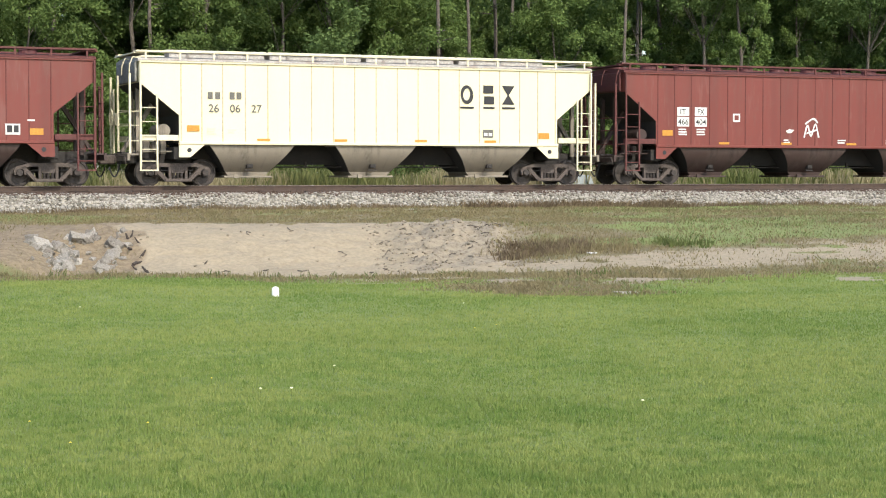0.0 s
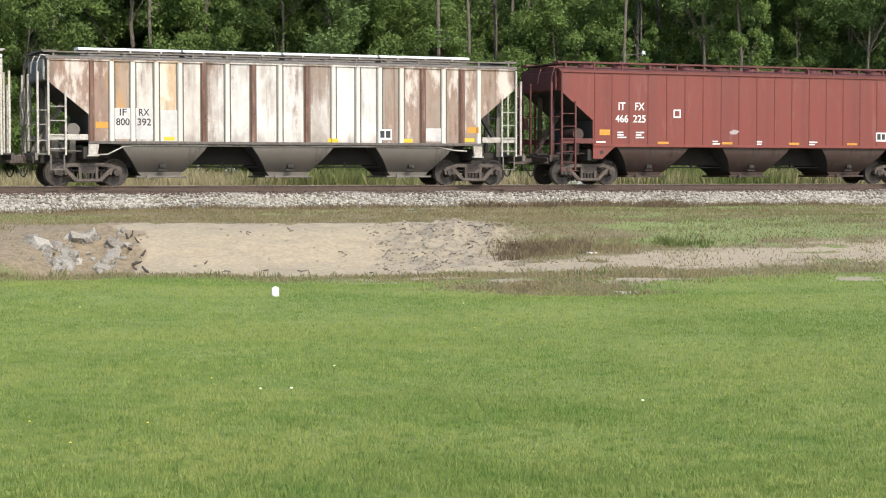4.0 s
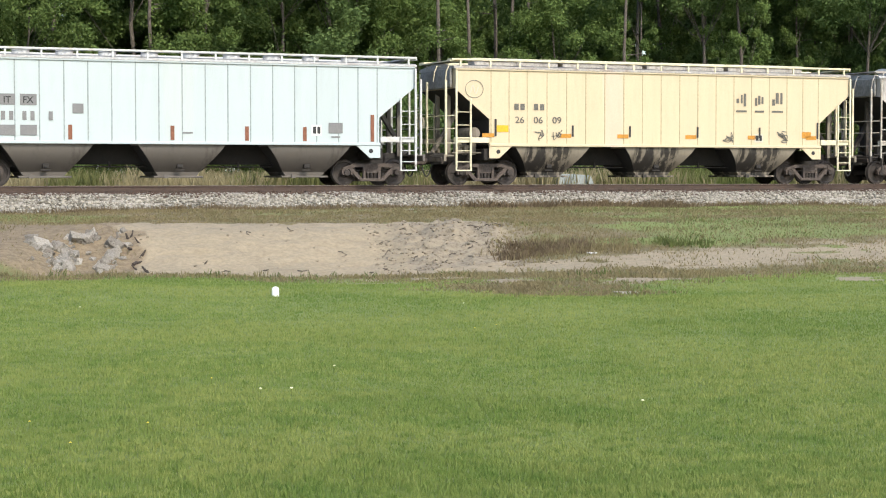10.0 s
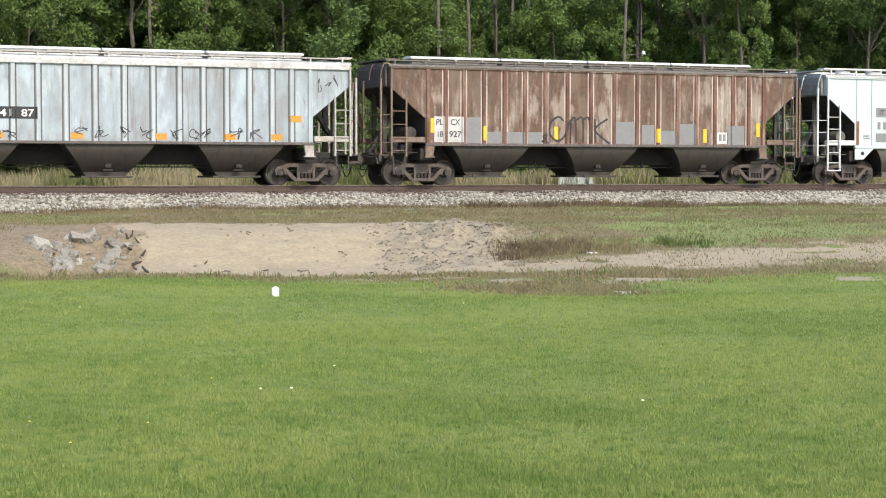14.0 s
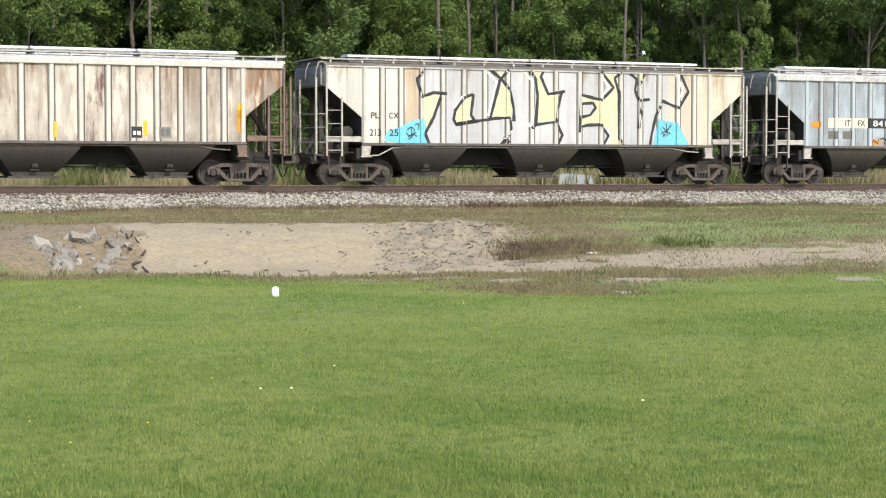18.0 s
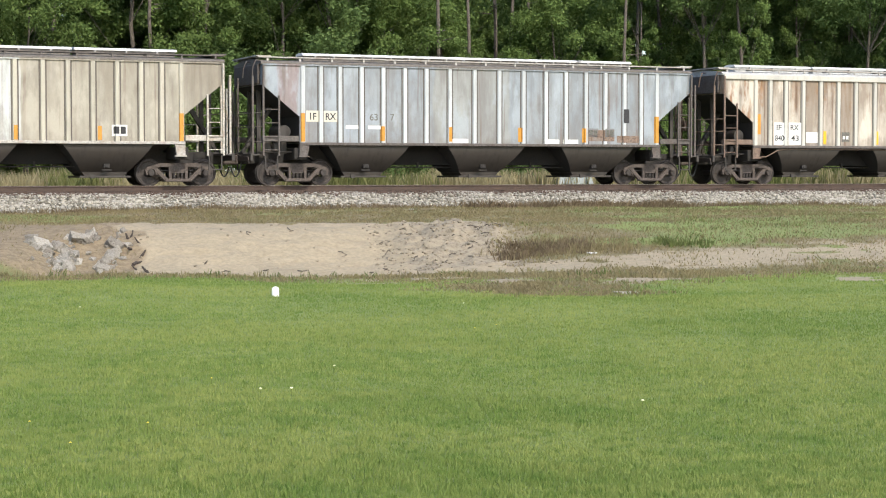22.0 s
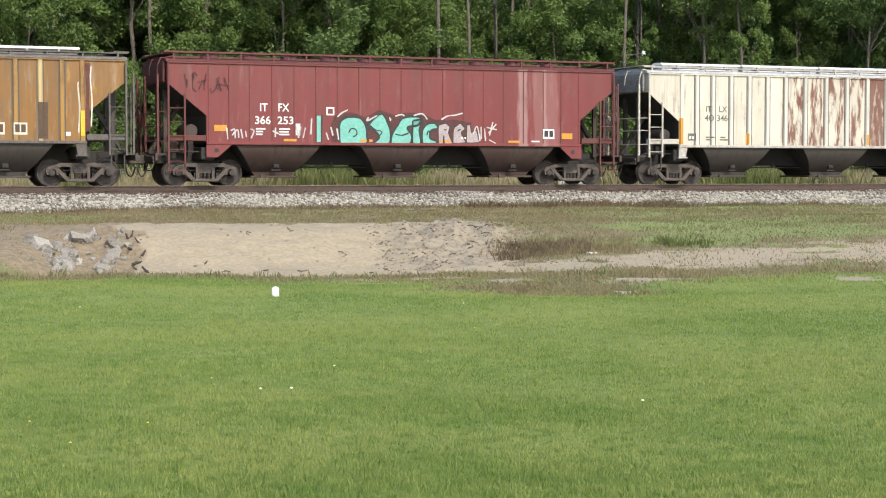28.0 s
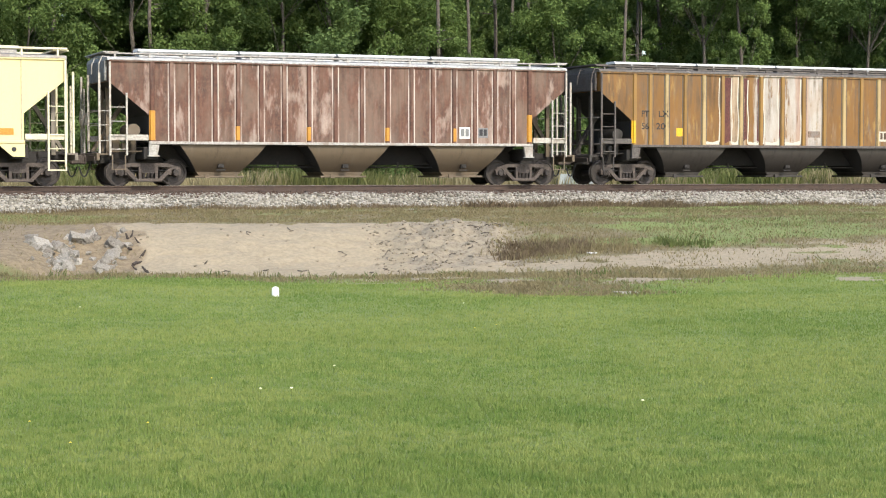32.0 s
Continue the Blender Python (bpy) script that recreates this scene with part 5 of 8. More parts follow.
# car 9: large graffiti
c = CARS[9]
LINES = (
    ((-4.53, 3.98), (-4.82, 3.62), (-4.65, 3.02), (-4.20, 3.17), (-3.70, 3.14)),
    ((-3.91, 3.10), (-4.21, 2.31), (-4.52, 1.77), (-4.31, 1.31)),
    ((-2.71, 3.14), (-3.07, 3.02), (-3.40, 2.57), (-3.46, 2.27), (-3.37, 2.10), (-2.67, 2.22), (-2.81, 2.43), (-2.71, 3.14)),
    ((-3.37, 2.08), (-2.67, 2.20), (-1.87, 2.32), (-1.31, 2.35)),
    ((-1.39, 4.02), (-1.71, 3.63), (-1.91, 2.91), (-2.07, 2.34)),
    ((-2.07, 4.00), (-1.63, 3.67), (-1.31, 3.26), (-1.17, 2.64), (-1.17, 2.22)),
    ((-1.33, 2.33), (-1.27, 1.97), (-1.43, 1.68), (-1.72, 1.32)),
    ((-1.55, 1.68), (-1.25, 1.32)),
    ((-0.60, 4.02), (-0.33, 3.72), (-0.25, 3.13), (-0.31, 2.13), (-0.50, 1.98)),
    ((-0.31, 2.11), (0.16, 2.18), (0.49, 2.22), (0.72, 1.76), (0.51, 1.33)),
    ((-0.00, 4.03), (-0.13, 3.80), (0.16, 3.19), (0.82, 3.30)),
    ((0.68, 3.24), (0.53, 2.66), (0.47, 2.22)),
    ((2.25, 4.04), (2.76, 3.47), (2.29, 3.01), (1.45, 3.19), (1.41, 2.38), (1.38, 1.86)),
    ((1.45, 2.87), (1.93, 2.91), (2.04, 2.74), (1.82, 2.48), (1.41, 2.38)),
    ((1.41, 2.04), (1.72, 2.12), (2.25, 2.14), (2.56, 1.75), (2.31, 1.34)),
    ((3.05, 4.02), (2.80, 3.80), (2.97, 3.28), (2.99, 1.62), (3.27, 1.31)),
    ((3.37, 4.03), (3.70, 3.78), (3.63, 3.39), (3.78, 3.02), (4.24, 3.07)),
    ((4.02, 3.98), (3.78, 3.59)),
    ((3.91, 2.98), (3.76, 2.02)),
    ((4.24, 1.34), (4.32, 1.83), (4.50, 2.52), (4.74, 3.03), (5.44, 2.77), (5.83, 3.37), (5.48, 4.07)),
)
YELLOWS = (
    ((-3.85, 3.10), (-4.15, 2.32), (-4.44, 1.88), (-4.60, 2.31), (-4.59, 3.00), (-4.24, 3.11)),
    ((-2.75, 3.08), (-3.07, 2.95), (-3.36, 2.51), (-3.39, 2.16), (-2.73, 2.28), (-2.81, 2.52)),
    ((-1.63, 3.58), (-1.87, 2.82), (-1.99, 2.36), (-1.27, 2.37), (-1.21, 2.73), (-1.35, 3.24)),
    ((-1.91, 4.01), (-1.63, 3.69), (-1.43, 4.02)),
    ((-0.49, 4.02), (-0.25, 3.72), (-0.21, 2.19), (0.41, 2.27), (0.49, 2.85), (0.57, 3.18), (0.16, 3.15), (-0.11, 3.80), (-0.04, 4.03)),
    ((1.51, 3.16), (2.31, 2.98), (2.76, 3.43), (2.35, 4.01), (3.01, 4.02), (2.84, 3.76), (2.93, 3.18), (2.95, 1.62), (3.16, 1.37), (2.42, 1.36), (2.63, 1.76), (2.29, 2.18), (1.45, 2.07), (1.45, 2.34), (1.87, 2.43), (2.10, 2.72), (1.95, 2.97), (1.49, 2.91)),
    ((3.76, 3.96), (3.78, 3.63), (4.00, 4.00)),
)
BLUES = (
    ((-6.05, 1.5), (-5.92, 1.82), (-5.45, 1.98), (-5.02, 2.2), (-4.44, 2.31), (-4.29, 2.31), (-4.52, 1.81), (-4.37, 1.33)),
    ((4.39, 1.38), (4.58, 2.36), (5.37, 2.23), (5.81, 1.54), (5.86, 1.38)),
    ((-0.19, 2.17), (-0.17, 2.36), (0.43, 2.41), (0.43, 2.26)),
    ((2.50, 2.07), (2.56, 2.26), (2.90, 2.30), (2.91, 1.82)),
)
WHITES = (
    ((-3.07, 3.14), (-3.42, 2.68)),
    ((-2.19, 3.94), (-1.83, 3.57), (-2.03, 2.91), (-2.15, 2.40)),
    ((-0.76, 3.97), (-0.45, 3.60), (-0.41, 2.46), (-0.58, 2.03)),
    ((2.25, 3.91), (2.59, 3.47), (2.25, 3.13)),
    ((-1.27, 1.91), (-1.67, 1.45)),
    ((0.61, 2.12), (0.86, 1.74), (0.65, 1.37)),
    ((2.42, 2.06), (2.71, 1.76), (2.50, 1.40)),
    ((5.26, 4.03), (5.63, 3.42), (5.35, 2.97)),
)
TAGS = (
    ((-5.18, 1.88), (-5.02, 1.99), (-4.91, 1.84), (-5.10, 1.69), (-5.22, 1.80)),
    ((-5.16, 1.65), (-4.93, 1.73), (-4.83, 1.66)),
    ((-5.02, 1.99), (-5.01, 1.60)),
    ((-4.89, 2.07), (-4.75, 2.09), (-4.79, 1.88)),
    ((-5.14, 1.56), (-4.85, 1.81)),
    ((4.65, 2.03), (4.87, 1.73)),
    ((4.91, 2.21), (4.96, 1.74)),
    ((5.13, 2.17), (4.78, 1.73)),
    ((4.63, 1.81), (5.04, 2.01)),
    ((5.09, 1.82), (4.74, 2.09)),
)
for s in YELLOWS:
    sheet("graffiti_fill", c, M["gyellow"], s, True, 0.004)
for s in BLUES:
    sheet("graffiti_fill", c, M["gblue"], s, True, 0.003)
for pts in WHITES:
    stroke("graffiti_highlight", c, M["white"], pts, 0.10, True, 0.006, round_=False)
for pts in LINES:
    stroke("graffiti_outline", c, M["black"], pts, 0.125, True, 0.008, round_=False)
for pts in TAGS:
    stroke("graffiti_tag", c, M["black"], pts, 0.045, True, 0.009)
text(c, "PL", -6.52, 2.27, 0.2, M["black"], True, 0.32); text(c, "CX", -5.85, 2.27, 0.2, M["black"], True, 0.36)
text(c, "213", -6.55, 1.68, 0.22, M["black"], True, 0.4); text(c, "25", -5.84, 1.68, 0.22, M["black"], True, 0.34)
# car 10: tan
c = CARS[10]
for x0, x1 in ((-5.9, -5.45), (-5.27, -4.72)):
    rect("mark_patch", c, M["white"], x0, x1, 1.47, 2.3, True)
text(c, "IF", -5.82, 2.02, 0.2, M["black"], True, 0.24); text(c, "RX", -5.2, 2.02, 0.2, M["black"], True, 0.38)
text(c, "840", -5.87, 1.62, 0.2, M["black"], True, 0.4); text(c, "43", -5.16, 1.62, 0.2, M["black"], True, 0.34)
rect("mark_patch", c, M["white"], -4.5, -3.98, 1.55, 1.95, True)
data_block(c, 3.9, 1.55, True, M["faded"], M["grey"], 0.42, 0.36); data_block(c, 3.0, 1.55, True, M["black"], None, 0.36, 0.36); data_block(c, -2.9, 1.6, True, M["faded"], None, 0.36, 0.36)
reflectors(c, True, M["orange"], ((-6.63, 1.85), (6.5, 1.75)), 0.14, 0.75)
reflectors(c, True, M["yellow"], ((-3.72, 1.5), (-1.35, 1.5), (0.5, 1.55), (3.4, 1.6), (6.55, 2.2)), 0.13, 0.5)
# car 11: faded blue-grey
c = CARS[11]
rect("mark_patch", c, M["cream"], -6.6, -6.14, 2.13, 2.5, True); rect("mark_patch", c, M["cream"], -5.98, -5.5, 2.13, 2.5, True)
text(c, "1F", -6.52, 2.2, 0.22, M["black"], True, 0.28); text(c, "RX", -5.93, 2.2, 0.22, M["black"], True, 0.38)
text(c, "63", -4.35, 2.2, 0.22, M["faded"], True, 0.3); text(c, "7", -3.6, 2.2, 0.22, M["faded"], True, 0.15)
for x in (-5.2, -4.4):
    rect("mark_patch", c, M["white"], x, x + 0.45, 1.9, 2.02, True)
reflectors(c, True, M["orange"], ((-6.8, 1.46), (6.62, 1.5)), 0.16, 0.95)
reflectors(c, True, M["orange"], ((-3.95, 1.5), (-1.45, 1.5), (1.2, 1.5), (3.7, 1.5)), 0.14, 0.5)
rect("mark_patch", c, M["stain"], 3.9, 5.0, 1.55, 1.95, True); rect("mark_patch", c, M["stain"], 5.1, 6.0, 1.5, 1.75, True)
rect("mark_patch", c, M["black"], 5.35, 5.6, 2.2, 2.7, True)
for x in (3.95, 4.6):
    data_block(c, x, 1.7, True, M["faded"], M["grey"], 0.4, 0.3)
for x in (2.2, 2.95, -1.3):
    rect("mark_patch", c, M["white"], x, x + 0.6, 1.45, 1.6, True)
# car 12: dull tan-grey
c = CARS[12]
text(c, "FU", -6.0, 2.52, 0.27, M["black"], True, 0.4); text(c, "RX", -5.34, 2.52, 0.27, M["black"], True, 0.42)
text(c, "82", -6.02, 1.96, 0.27, M["black"], True, 0.4); text(c, "40", -5.32, 1.96, 0.27, M["black"], True, 0.4); text(c, "75", -4.56, 1.96, 0.27, M["black"], True, 0.4)
small_marks(c, True, M["faded"], rng, ((-6.0, 1.7, 2), (-5.3, 1.7, 2), (-4.5, 1.7, 2)))
data_block(c, 4.45, 1.6, True, M["black"], M["white"], 0.5, 0.36)
reflectors(c, True, M["orange"], ((-6.82, 1.46), (6.64, 1.45)), 0.14, 0.9)
reflectors(c, True, M["orange"], ((-3.9, 1.47), (-1.45, 1.47), (1.35, 1.47), (4.0, 1.47)), 0.13, 0.45)
rect("mark_patch", c, M["white"], 6.9, 7.6, 1.52, 1.6, False)
# car 13: white with red rust
c = CARS[13]
text(c, "IT", -5.72, 2.65, 0.22, M["faded"], True, 0.25); text(c, "LX", -5.16, 2.65, 0.22, M["faded"], True, 0.36)
text(c, "40", -5.76, 2.32, 0.22, M["faded"], True, 0.36); text(c, "346", -5.24, 2.32, 0.22, M["faded"], True, 0.46)
small_marks(c, True, M["faded"], rng, ((-5.7, 1.7, 2), (-5.1, 1.7, 2)))
data_block(c, 3.9, 1.64, True, M["black"], M["white"], 0.44, 0.3); data_block(c, -6.45, 1.6, True, M["faded"], None, 0.3, 0.26)
reflectors(c, True, M["orange"], ((-6.82, 1.46), (6.64, 1.5)), 0.14, 0.95)
reflectors(c, True, M["orange"], ((-4.0, 1.47), (1.35, 1.47), (4.6, 1.47)), 0.13, 0.4)
# car 14: red oxide with turquoise graffiti
c = CARS[14]
text(c, "IT", -5.03, 2.46, 0.26, M["white"], False, 0.28); text(c, "FX", -4.4, 2.46, 0.26, M["white"], False, 0.4)
text(c, "366", -5.2, 2.04, 0.25, M["white"], False, 0.55); text(c, "253", -4.42, 2.04, 0.25, M["white"], False, 0.56)
small_marks(c, False, M["white"], rng, ((-5.15, 1.85, 3), (-4.35, 1.85, 3), (2.2, 1.6, 1), (4.9, 1.5, 1)))
rect("mark_patch", c, M["white"], -2.7, -2.42, 2.35, 2.62, False); rect("mark_bar", c, red_b, -2.65, -2.47, 2.4, 2.57, False, 0.006)
TEAL = (
    ((-2.23, 1.40), (-2.25, 1.96), (-2.15, 2.21), (-1.86, 2.31), (-1.50, 2.26), (-1.30, 2.03), (-1.26, 1.69), (-1.30, 1.40)),
    ((-1.24, 2.01), (-1.05, 2.22), (-0.73, 2.42), (-0.52, 2.17), (-0.40, 1.79), (-0.46, 1.41), (-1.01, 1.40), (-0.81, 1.63), (-0.93, 1.81)),
    ((-0.40, 1.41), (-0.36, 1.70), (-0.15, 2.04), (0.10, 2.31), (0.70, 2.32), (0.60, 2.05), (0.22, 1.97), (0.37, 1.70), (0.30, 1.41)),
    ((0.41, 2.20), (0.76, 2.23), (0.66, 1.90), (0.70, 1.41), (0.41, 1.41)),
    ((0.76, 1.42), (0.76, 1.86), (0.93, 2.09), (1.24, 2.12), (1.33, 1.94), (1.10, 1.88), (1.05, 1.61), (1.28, 1.52), (1.26, 1.42)),
)
MAUVE = (
    ((1.37, 1.42), (1.37, 2.04), (1.62, 2.12), (1.79, 1.98), (1.73, 1.79), (1.88, 1.42), (1.60, 1.42), (1.56, 1.71), (1.52, 1.42)),
    ((1.90, 1.44), (1.94, 1.95), (2.17, 2.12), (2.34, 1.95), (2.21, 1.79), (2.36, 1.48)),
    ((2.41, 1.46), (2.43, 2.07), (2.55, 2.07), (2.60, 1.82), (2.77, 1.90), (2.88, 1.49)),
)
HOLES = (
    ((-1.91, 1.78), (-1.82, 1.91), (-1.66, 1.88), (-1.62, 1.72), (-1.76, 1.63)),
    ((-1.16, 2.03), (-0.95, 1.88), (-0.71, 1.81), (-0.89, 1.60)),
    ((-0.23, 1.74), (0.01, 1.70), (0.26, 1.78)),
    ((0.93, 1.71), (0.99, 1.86), (1.10, 1.71)),
    ((1.58, 1.92), (1.66, 1.89)),
    ((2.07, 1.87), (2.19, 1.93)),
)
SPLASH = (
    ((-2.31, 2.30), (-2.15, 2.44), (-1.94, 2.54)),
    ((-0.23, 2.35), (0.01, 2.41), (0.10, 2.35)),
    ((0.45, 2.38), (0.76, 2.44), (0.95, 2.25)),
    ((1.47, 2.25), (1.68, 2.37), (1.98, 2.41), (2.26, 2.48)),
    ((-0.89, 2.36), (-1.26, 2.18), (-1.20, 2.30)),
    ((3.41, 2.18), (3.28, 1.72)),
    ((3.18, 2.00), (3.56, 1.92)),
    ((3.54, 2.12), (3.24, 1.80)),
    ((2.96, 2.02), (2.96, 1.60)),
    ((3.09, 1.96), (3.13, 1.53)),
    ((2.66, 1.76), (2.81, 2.03), (2.92, 1.53)),
    ((3.26, 1.57), (3.52, 1.45)),
    ((-0.44, 2.31), (-0.40, 2.19)),
    ((-2.55, 1.96), (-2.47, 1.68)),
    ((-2.33, 1.91), (-2.27, 1.53)),
    ((-2.71, 1.77), (-2.63, 1.53)),
)
SCRAWL = (
    ((-6.15, 1.91), (-6.11, 1.52)),
    ((-6.01, 1.80), (-5.88, 1.86), (-5.86, 1.56)),
    ((-5.97, 1.65), (-5.78, 1.84), (-5.74, 1.58)),
    ((-5.67, 1.86), (-5.61, 1.56)),
    ((-5.51, 1.80), (-5.48, 1.60)),
    ((-5.34, 1.86), (-5.22, 1.81), (-5.32, 1.56)),
    ((-4.48, 1.92), (-4.49, 1.61)),
    ((-4.58, 1.81), (-4.37, 1.72)),
    ((-3.76, 1.97), (-3.68, 1.59)),
    ((-3.60, 1.97), (-3.68, 1.61)),
    ((-3.44, 1.93), (-3.52, 1.58)),
    ((-3.22, 2.24), (-3.25, 1.71)),
)
sheet("graffiti_shadow", c, M["faded_red"], [(-2.5, 1.42), (-2.6, 1.9), (-2.4, 2.36), (-1.8, 2.46), (-1.3, 2.3), (-0.8, 2.56), (-0.3, 2.4), (0.2, 2.48), (0.8, 2.46), (1.2, 2.24), (1.9, 2.26), (2.6, 2.16), (2.5, 1.42)], False, 0.001)
for o in TEAL:
    sheet("graffiti_fill", c, M["teal"], o, False, 0.003)
    stroke("graffiti_outline", c, M["black"], o, 0.09, False, 0.007, closed=True)
for o in MAUVE:
    sheet("graffiti_fill", c, M["mauve"], o, False, 0.003)
    stroke("graffiti_outline", c, M["black"], o, 0.04, False, 0.007, closed=True)
rect("graffiti_fill", c, M["teal"], -3.04, -2.9, 1.45, 2.33, False)
stroke("graffiti_outline", c, M["black"], ((-2.87, 1.42), (-2.85, 2.36)), 0.05, False)
for pts in HOLES:
    stroke("graffiti_outline", c, M["black"], pts, 0.055, False, 0.008)
for pts in SPLASH:
    stroke("graffiti_highlight", c, M["silver"], pts, 0.055, False, 0.009)
for pts in SCRAWL:
    stroke("graffiti_tag", c, M["silver"], pts, 0.055, False)
rect("graffiti_fill", c, M["white"], -3.78, -3.62, 1.68, 2.06, False)
data_block(c, 5.35, 1.62, False, M["black"], M["white"], 0.44, 0.34)
for k in range(9):
    x = -7.5 + 0.16 * k
    stroke("graffiti_tag", c, M["faded_red"], [(x + rng.uniform(-0.1, 0.25), rng.uniform(3.0, 3.75)) for _ in range(4)], 0.05, False)
smooth_orange(c, (1.79, 1.62))
# car 15: ochre; maroon undercoat and white primer show beside the ribs
c = CARS[15]
M["maroon"] = plain("maroon_undercoat", (0.085, 0.026, 0.022, 1), 0.8, 0, 0.35, 4, 0.1, (0.12, 0.05, 0.03, 1))
for x0, x1, z0 in ((-2.97, -2.7, 1.5), (-2.15, -2.0, 1.6), (-1.58, -1.5, 1.5), (-0.62, -0.56, 1.7), (6.81, 6.98, 1.7)):
    sheet("undercoat_strip", c, M["maroon"], [(x0, z0), (x0 + 0.03, 3.1), (x0, 3.9), (x1, 3.92), (x1 - 0.04, 2.7), (x1, z0 + 0.1)], True, 0.002)
for x, z0, z1 in ((-3.2, 1.55, 3.9), (-2.68, 1.5, 3.9), (-2.4, 1.5, 3.95), (-1.98, 1.5, 3.85), (-1.28, 1.5, 3.9), (-0.66, 1.5, 3.9), (0.32, 1.5, 3.9), (6.6, 1.7, 3.3), (7.0, 1.9, 3.8)):
    stroke("primer_streak", c, M["cream"], ((x, z0), (x + 0.03, z0 + 0.8), (x - 0.015, z0 + 1.5), (x + 0.01, z1)), 0.05, True, 0.003)
for x0, x1 in ((-3.75, -3.2), (-2.65, -2.38), (-1.95, -1.5), (-1.2, -0.6), (-0.35, 0.3)):
    sheet("primer_patch", c, M["cream"], [(x0, 1.46), (x1, 1.46), (x1, 1.62), ((x0 + x1) / 2, 1.54), (x0, 1.58)], True, 0.002)
rect("mark_patch", c, M["yellow"], -5.0, -4.74, 1.75, 2.05, True, 0.002); rect("mark_patch", c, M["stain"], 0.66, 1.2, 1.75, 1.98, True)
text(c, "PT", -6.45, 2.45, 0.22, M["black"], True, 0.3); text(c, "LX", -5.75, 2.45, 0.22, M["black"], True, 0.4)
text(c, "56", -6.0 - 0.45, 2.0, 0.22, M["black"], True, 0.3); text(c, "20", -5.85, 2.0, 0.22, M["black"], True, 0.38)
for x in (3.85, 4.55):
    data_block(c, x, 1.62, True, M["brown"], M["cream"], 0.44, 0.38)
rect("mark_patch", c, M["brown"], 5.33, 5.64, 1.5, 2.65, True)
reflectors(c, True, M["yellow"], ((-6.85, 1.5), (6.66, 1.6)), 0.14, 0.8)
rect("mark_patch", c, M["white"], 6.2, 6.35, 1.6, 1.72, True)
# car 16: rust-brown
c = CARS[16]
reflectors(c, True, M["orange"], ((-6.82, 1.48), (6.62, 1.5)), 0.2, 0.95)
reflectors(c, True, M["orange"], ((-3.95, 1.5), (-1.5, 1.5), (1.3, 1.5), (3.8, 1.5)), 0.14, 0.45)
data_block(c, 4.75, 1.64, True, M["black"], M["grey"], 0.38, 0.34); data_block(c, 4.05, 1.6, True, M["grey"], M["white"], 0.4, 0.4)
smooth_orange(CARS[17])

# ---- ground, track, plants ----
def np_mesh(name, corners, mat, attrs=()):
    """A mesh of separate flat pieces: corners is an array (pieces, corners each, 3)."""
    n, k, _ = corners.shape
    me = bpy.data.meshes.new(name)
    me.vertices.add(n * k)
    me.vertices.foreach_set("co", corners.reshape(-1).astype(np.float32))
    me.loops.add(n * k)
    me.loops.foreach_set("vertex_index", np.arange(n * k, dtype=np.int32))
    me.polygons.add(n)
    me.polygons.foreach_set("loop_start", np.arange(0, n * k, k, dtype=np.int32))
    me.polygons.foreach_set("loop_total", np.full(n, k, dtype=np.int32))
    me.update(calc_edges=True)
    me.materials.append(mat)
    return me


def solid_mesh(name, verts, faces, mat):
    """verts (n, 3), faces (m, 3 or 4) as arrays."""
    m, k = faces.shape
    me = bpy.data.meshes.new(name)
    me.vertices.add(len(verts))
    me.vertices.foreach_set("co", verts.reshape(-1).astype(np.float32))
    me.loops.add(m * k)
    me.loops.foreach_set("vertex_index", faces.reshape(-1).astype(np.int32))
    me.polygons.add(m)
    me.polygons.foreach_set("loop_start", np.arange(0, m * k, k, dtype=np.int32))
    me.polygons.foreach_set("loop_total", np.full(m, k, dtype=np.int32))
    me.update(calc_edges=True)
    me.materials.append(mat)
    return me


R = np.random.RandomState(7)
_grid = R.rand(6, 64, 64)


def wave(x, y, size, k=0):
    """Smooth random heights from 0 to 1, about size metres across."""
    u, v = np.asarray(x) / size + 11.3 * k, np.asarray(y) / size + 5.7 * k
    i, j = np.floor(u).astype(int), np.floor(v).astype(int)
    a, b = u - i, v - j
    a, b = a * a * (3 - 2 * a), b * b * (3 - 2 * b)
    g = _grid[k % 6]
    q = lambda p, r: g[p % 64, r % 64]
    return (q(i, j) * (1 - a) + q(i + 1, j) * a) * (1 - b) + (q(i, j + 1) * (1 - a) + q(i + 1, j + 1) * a) * b


def step(v, lo, hi):
    t = np.clip((v - lo) / (hi - lo), 0, 1)
    return t * t * (3 - 2 * t)


def ditch(x, y):
    """1 inside the dug ditch's stretch."""
    w = (wave(x, y, 1.7, 1) - 0.5) * 0.9
    return step(x + w, -9.8, -8.2) * (1 - step(x + w, 0.4, 3.6))


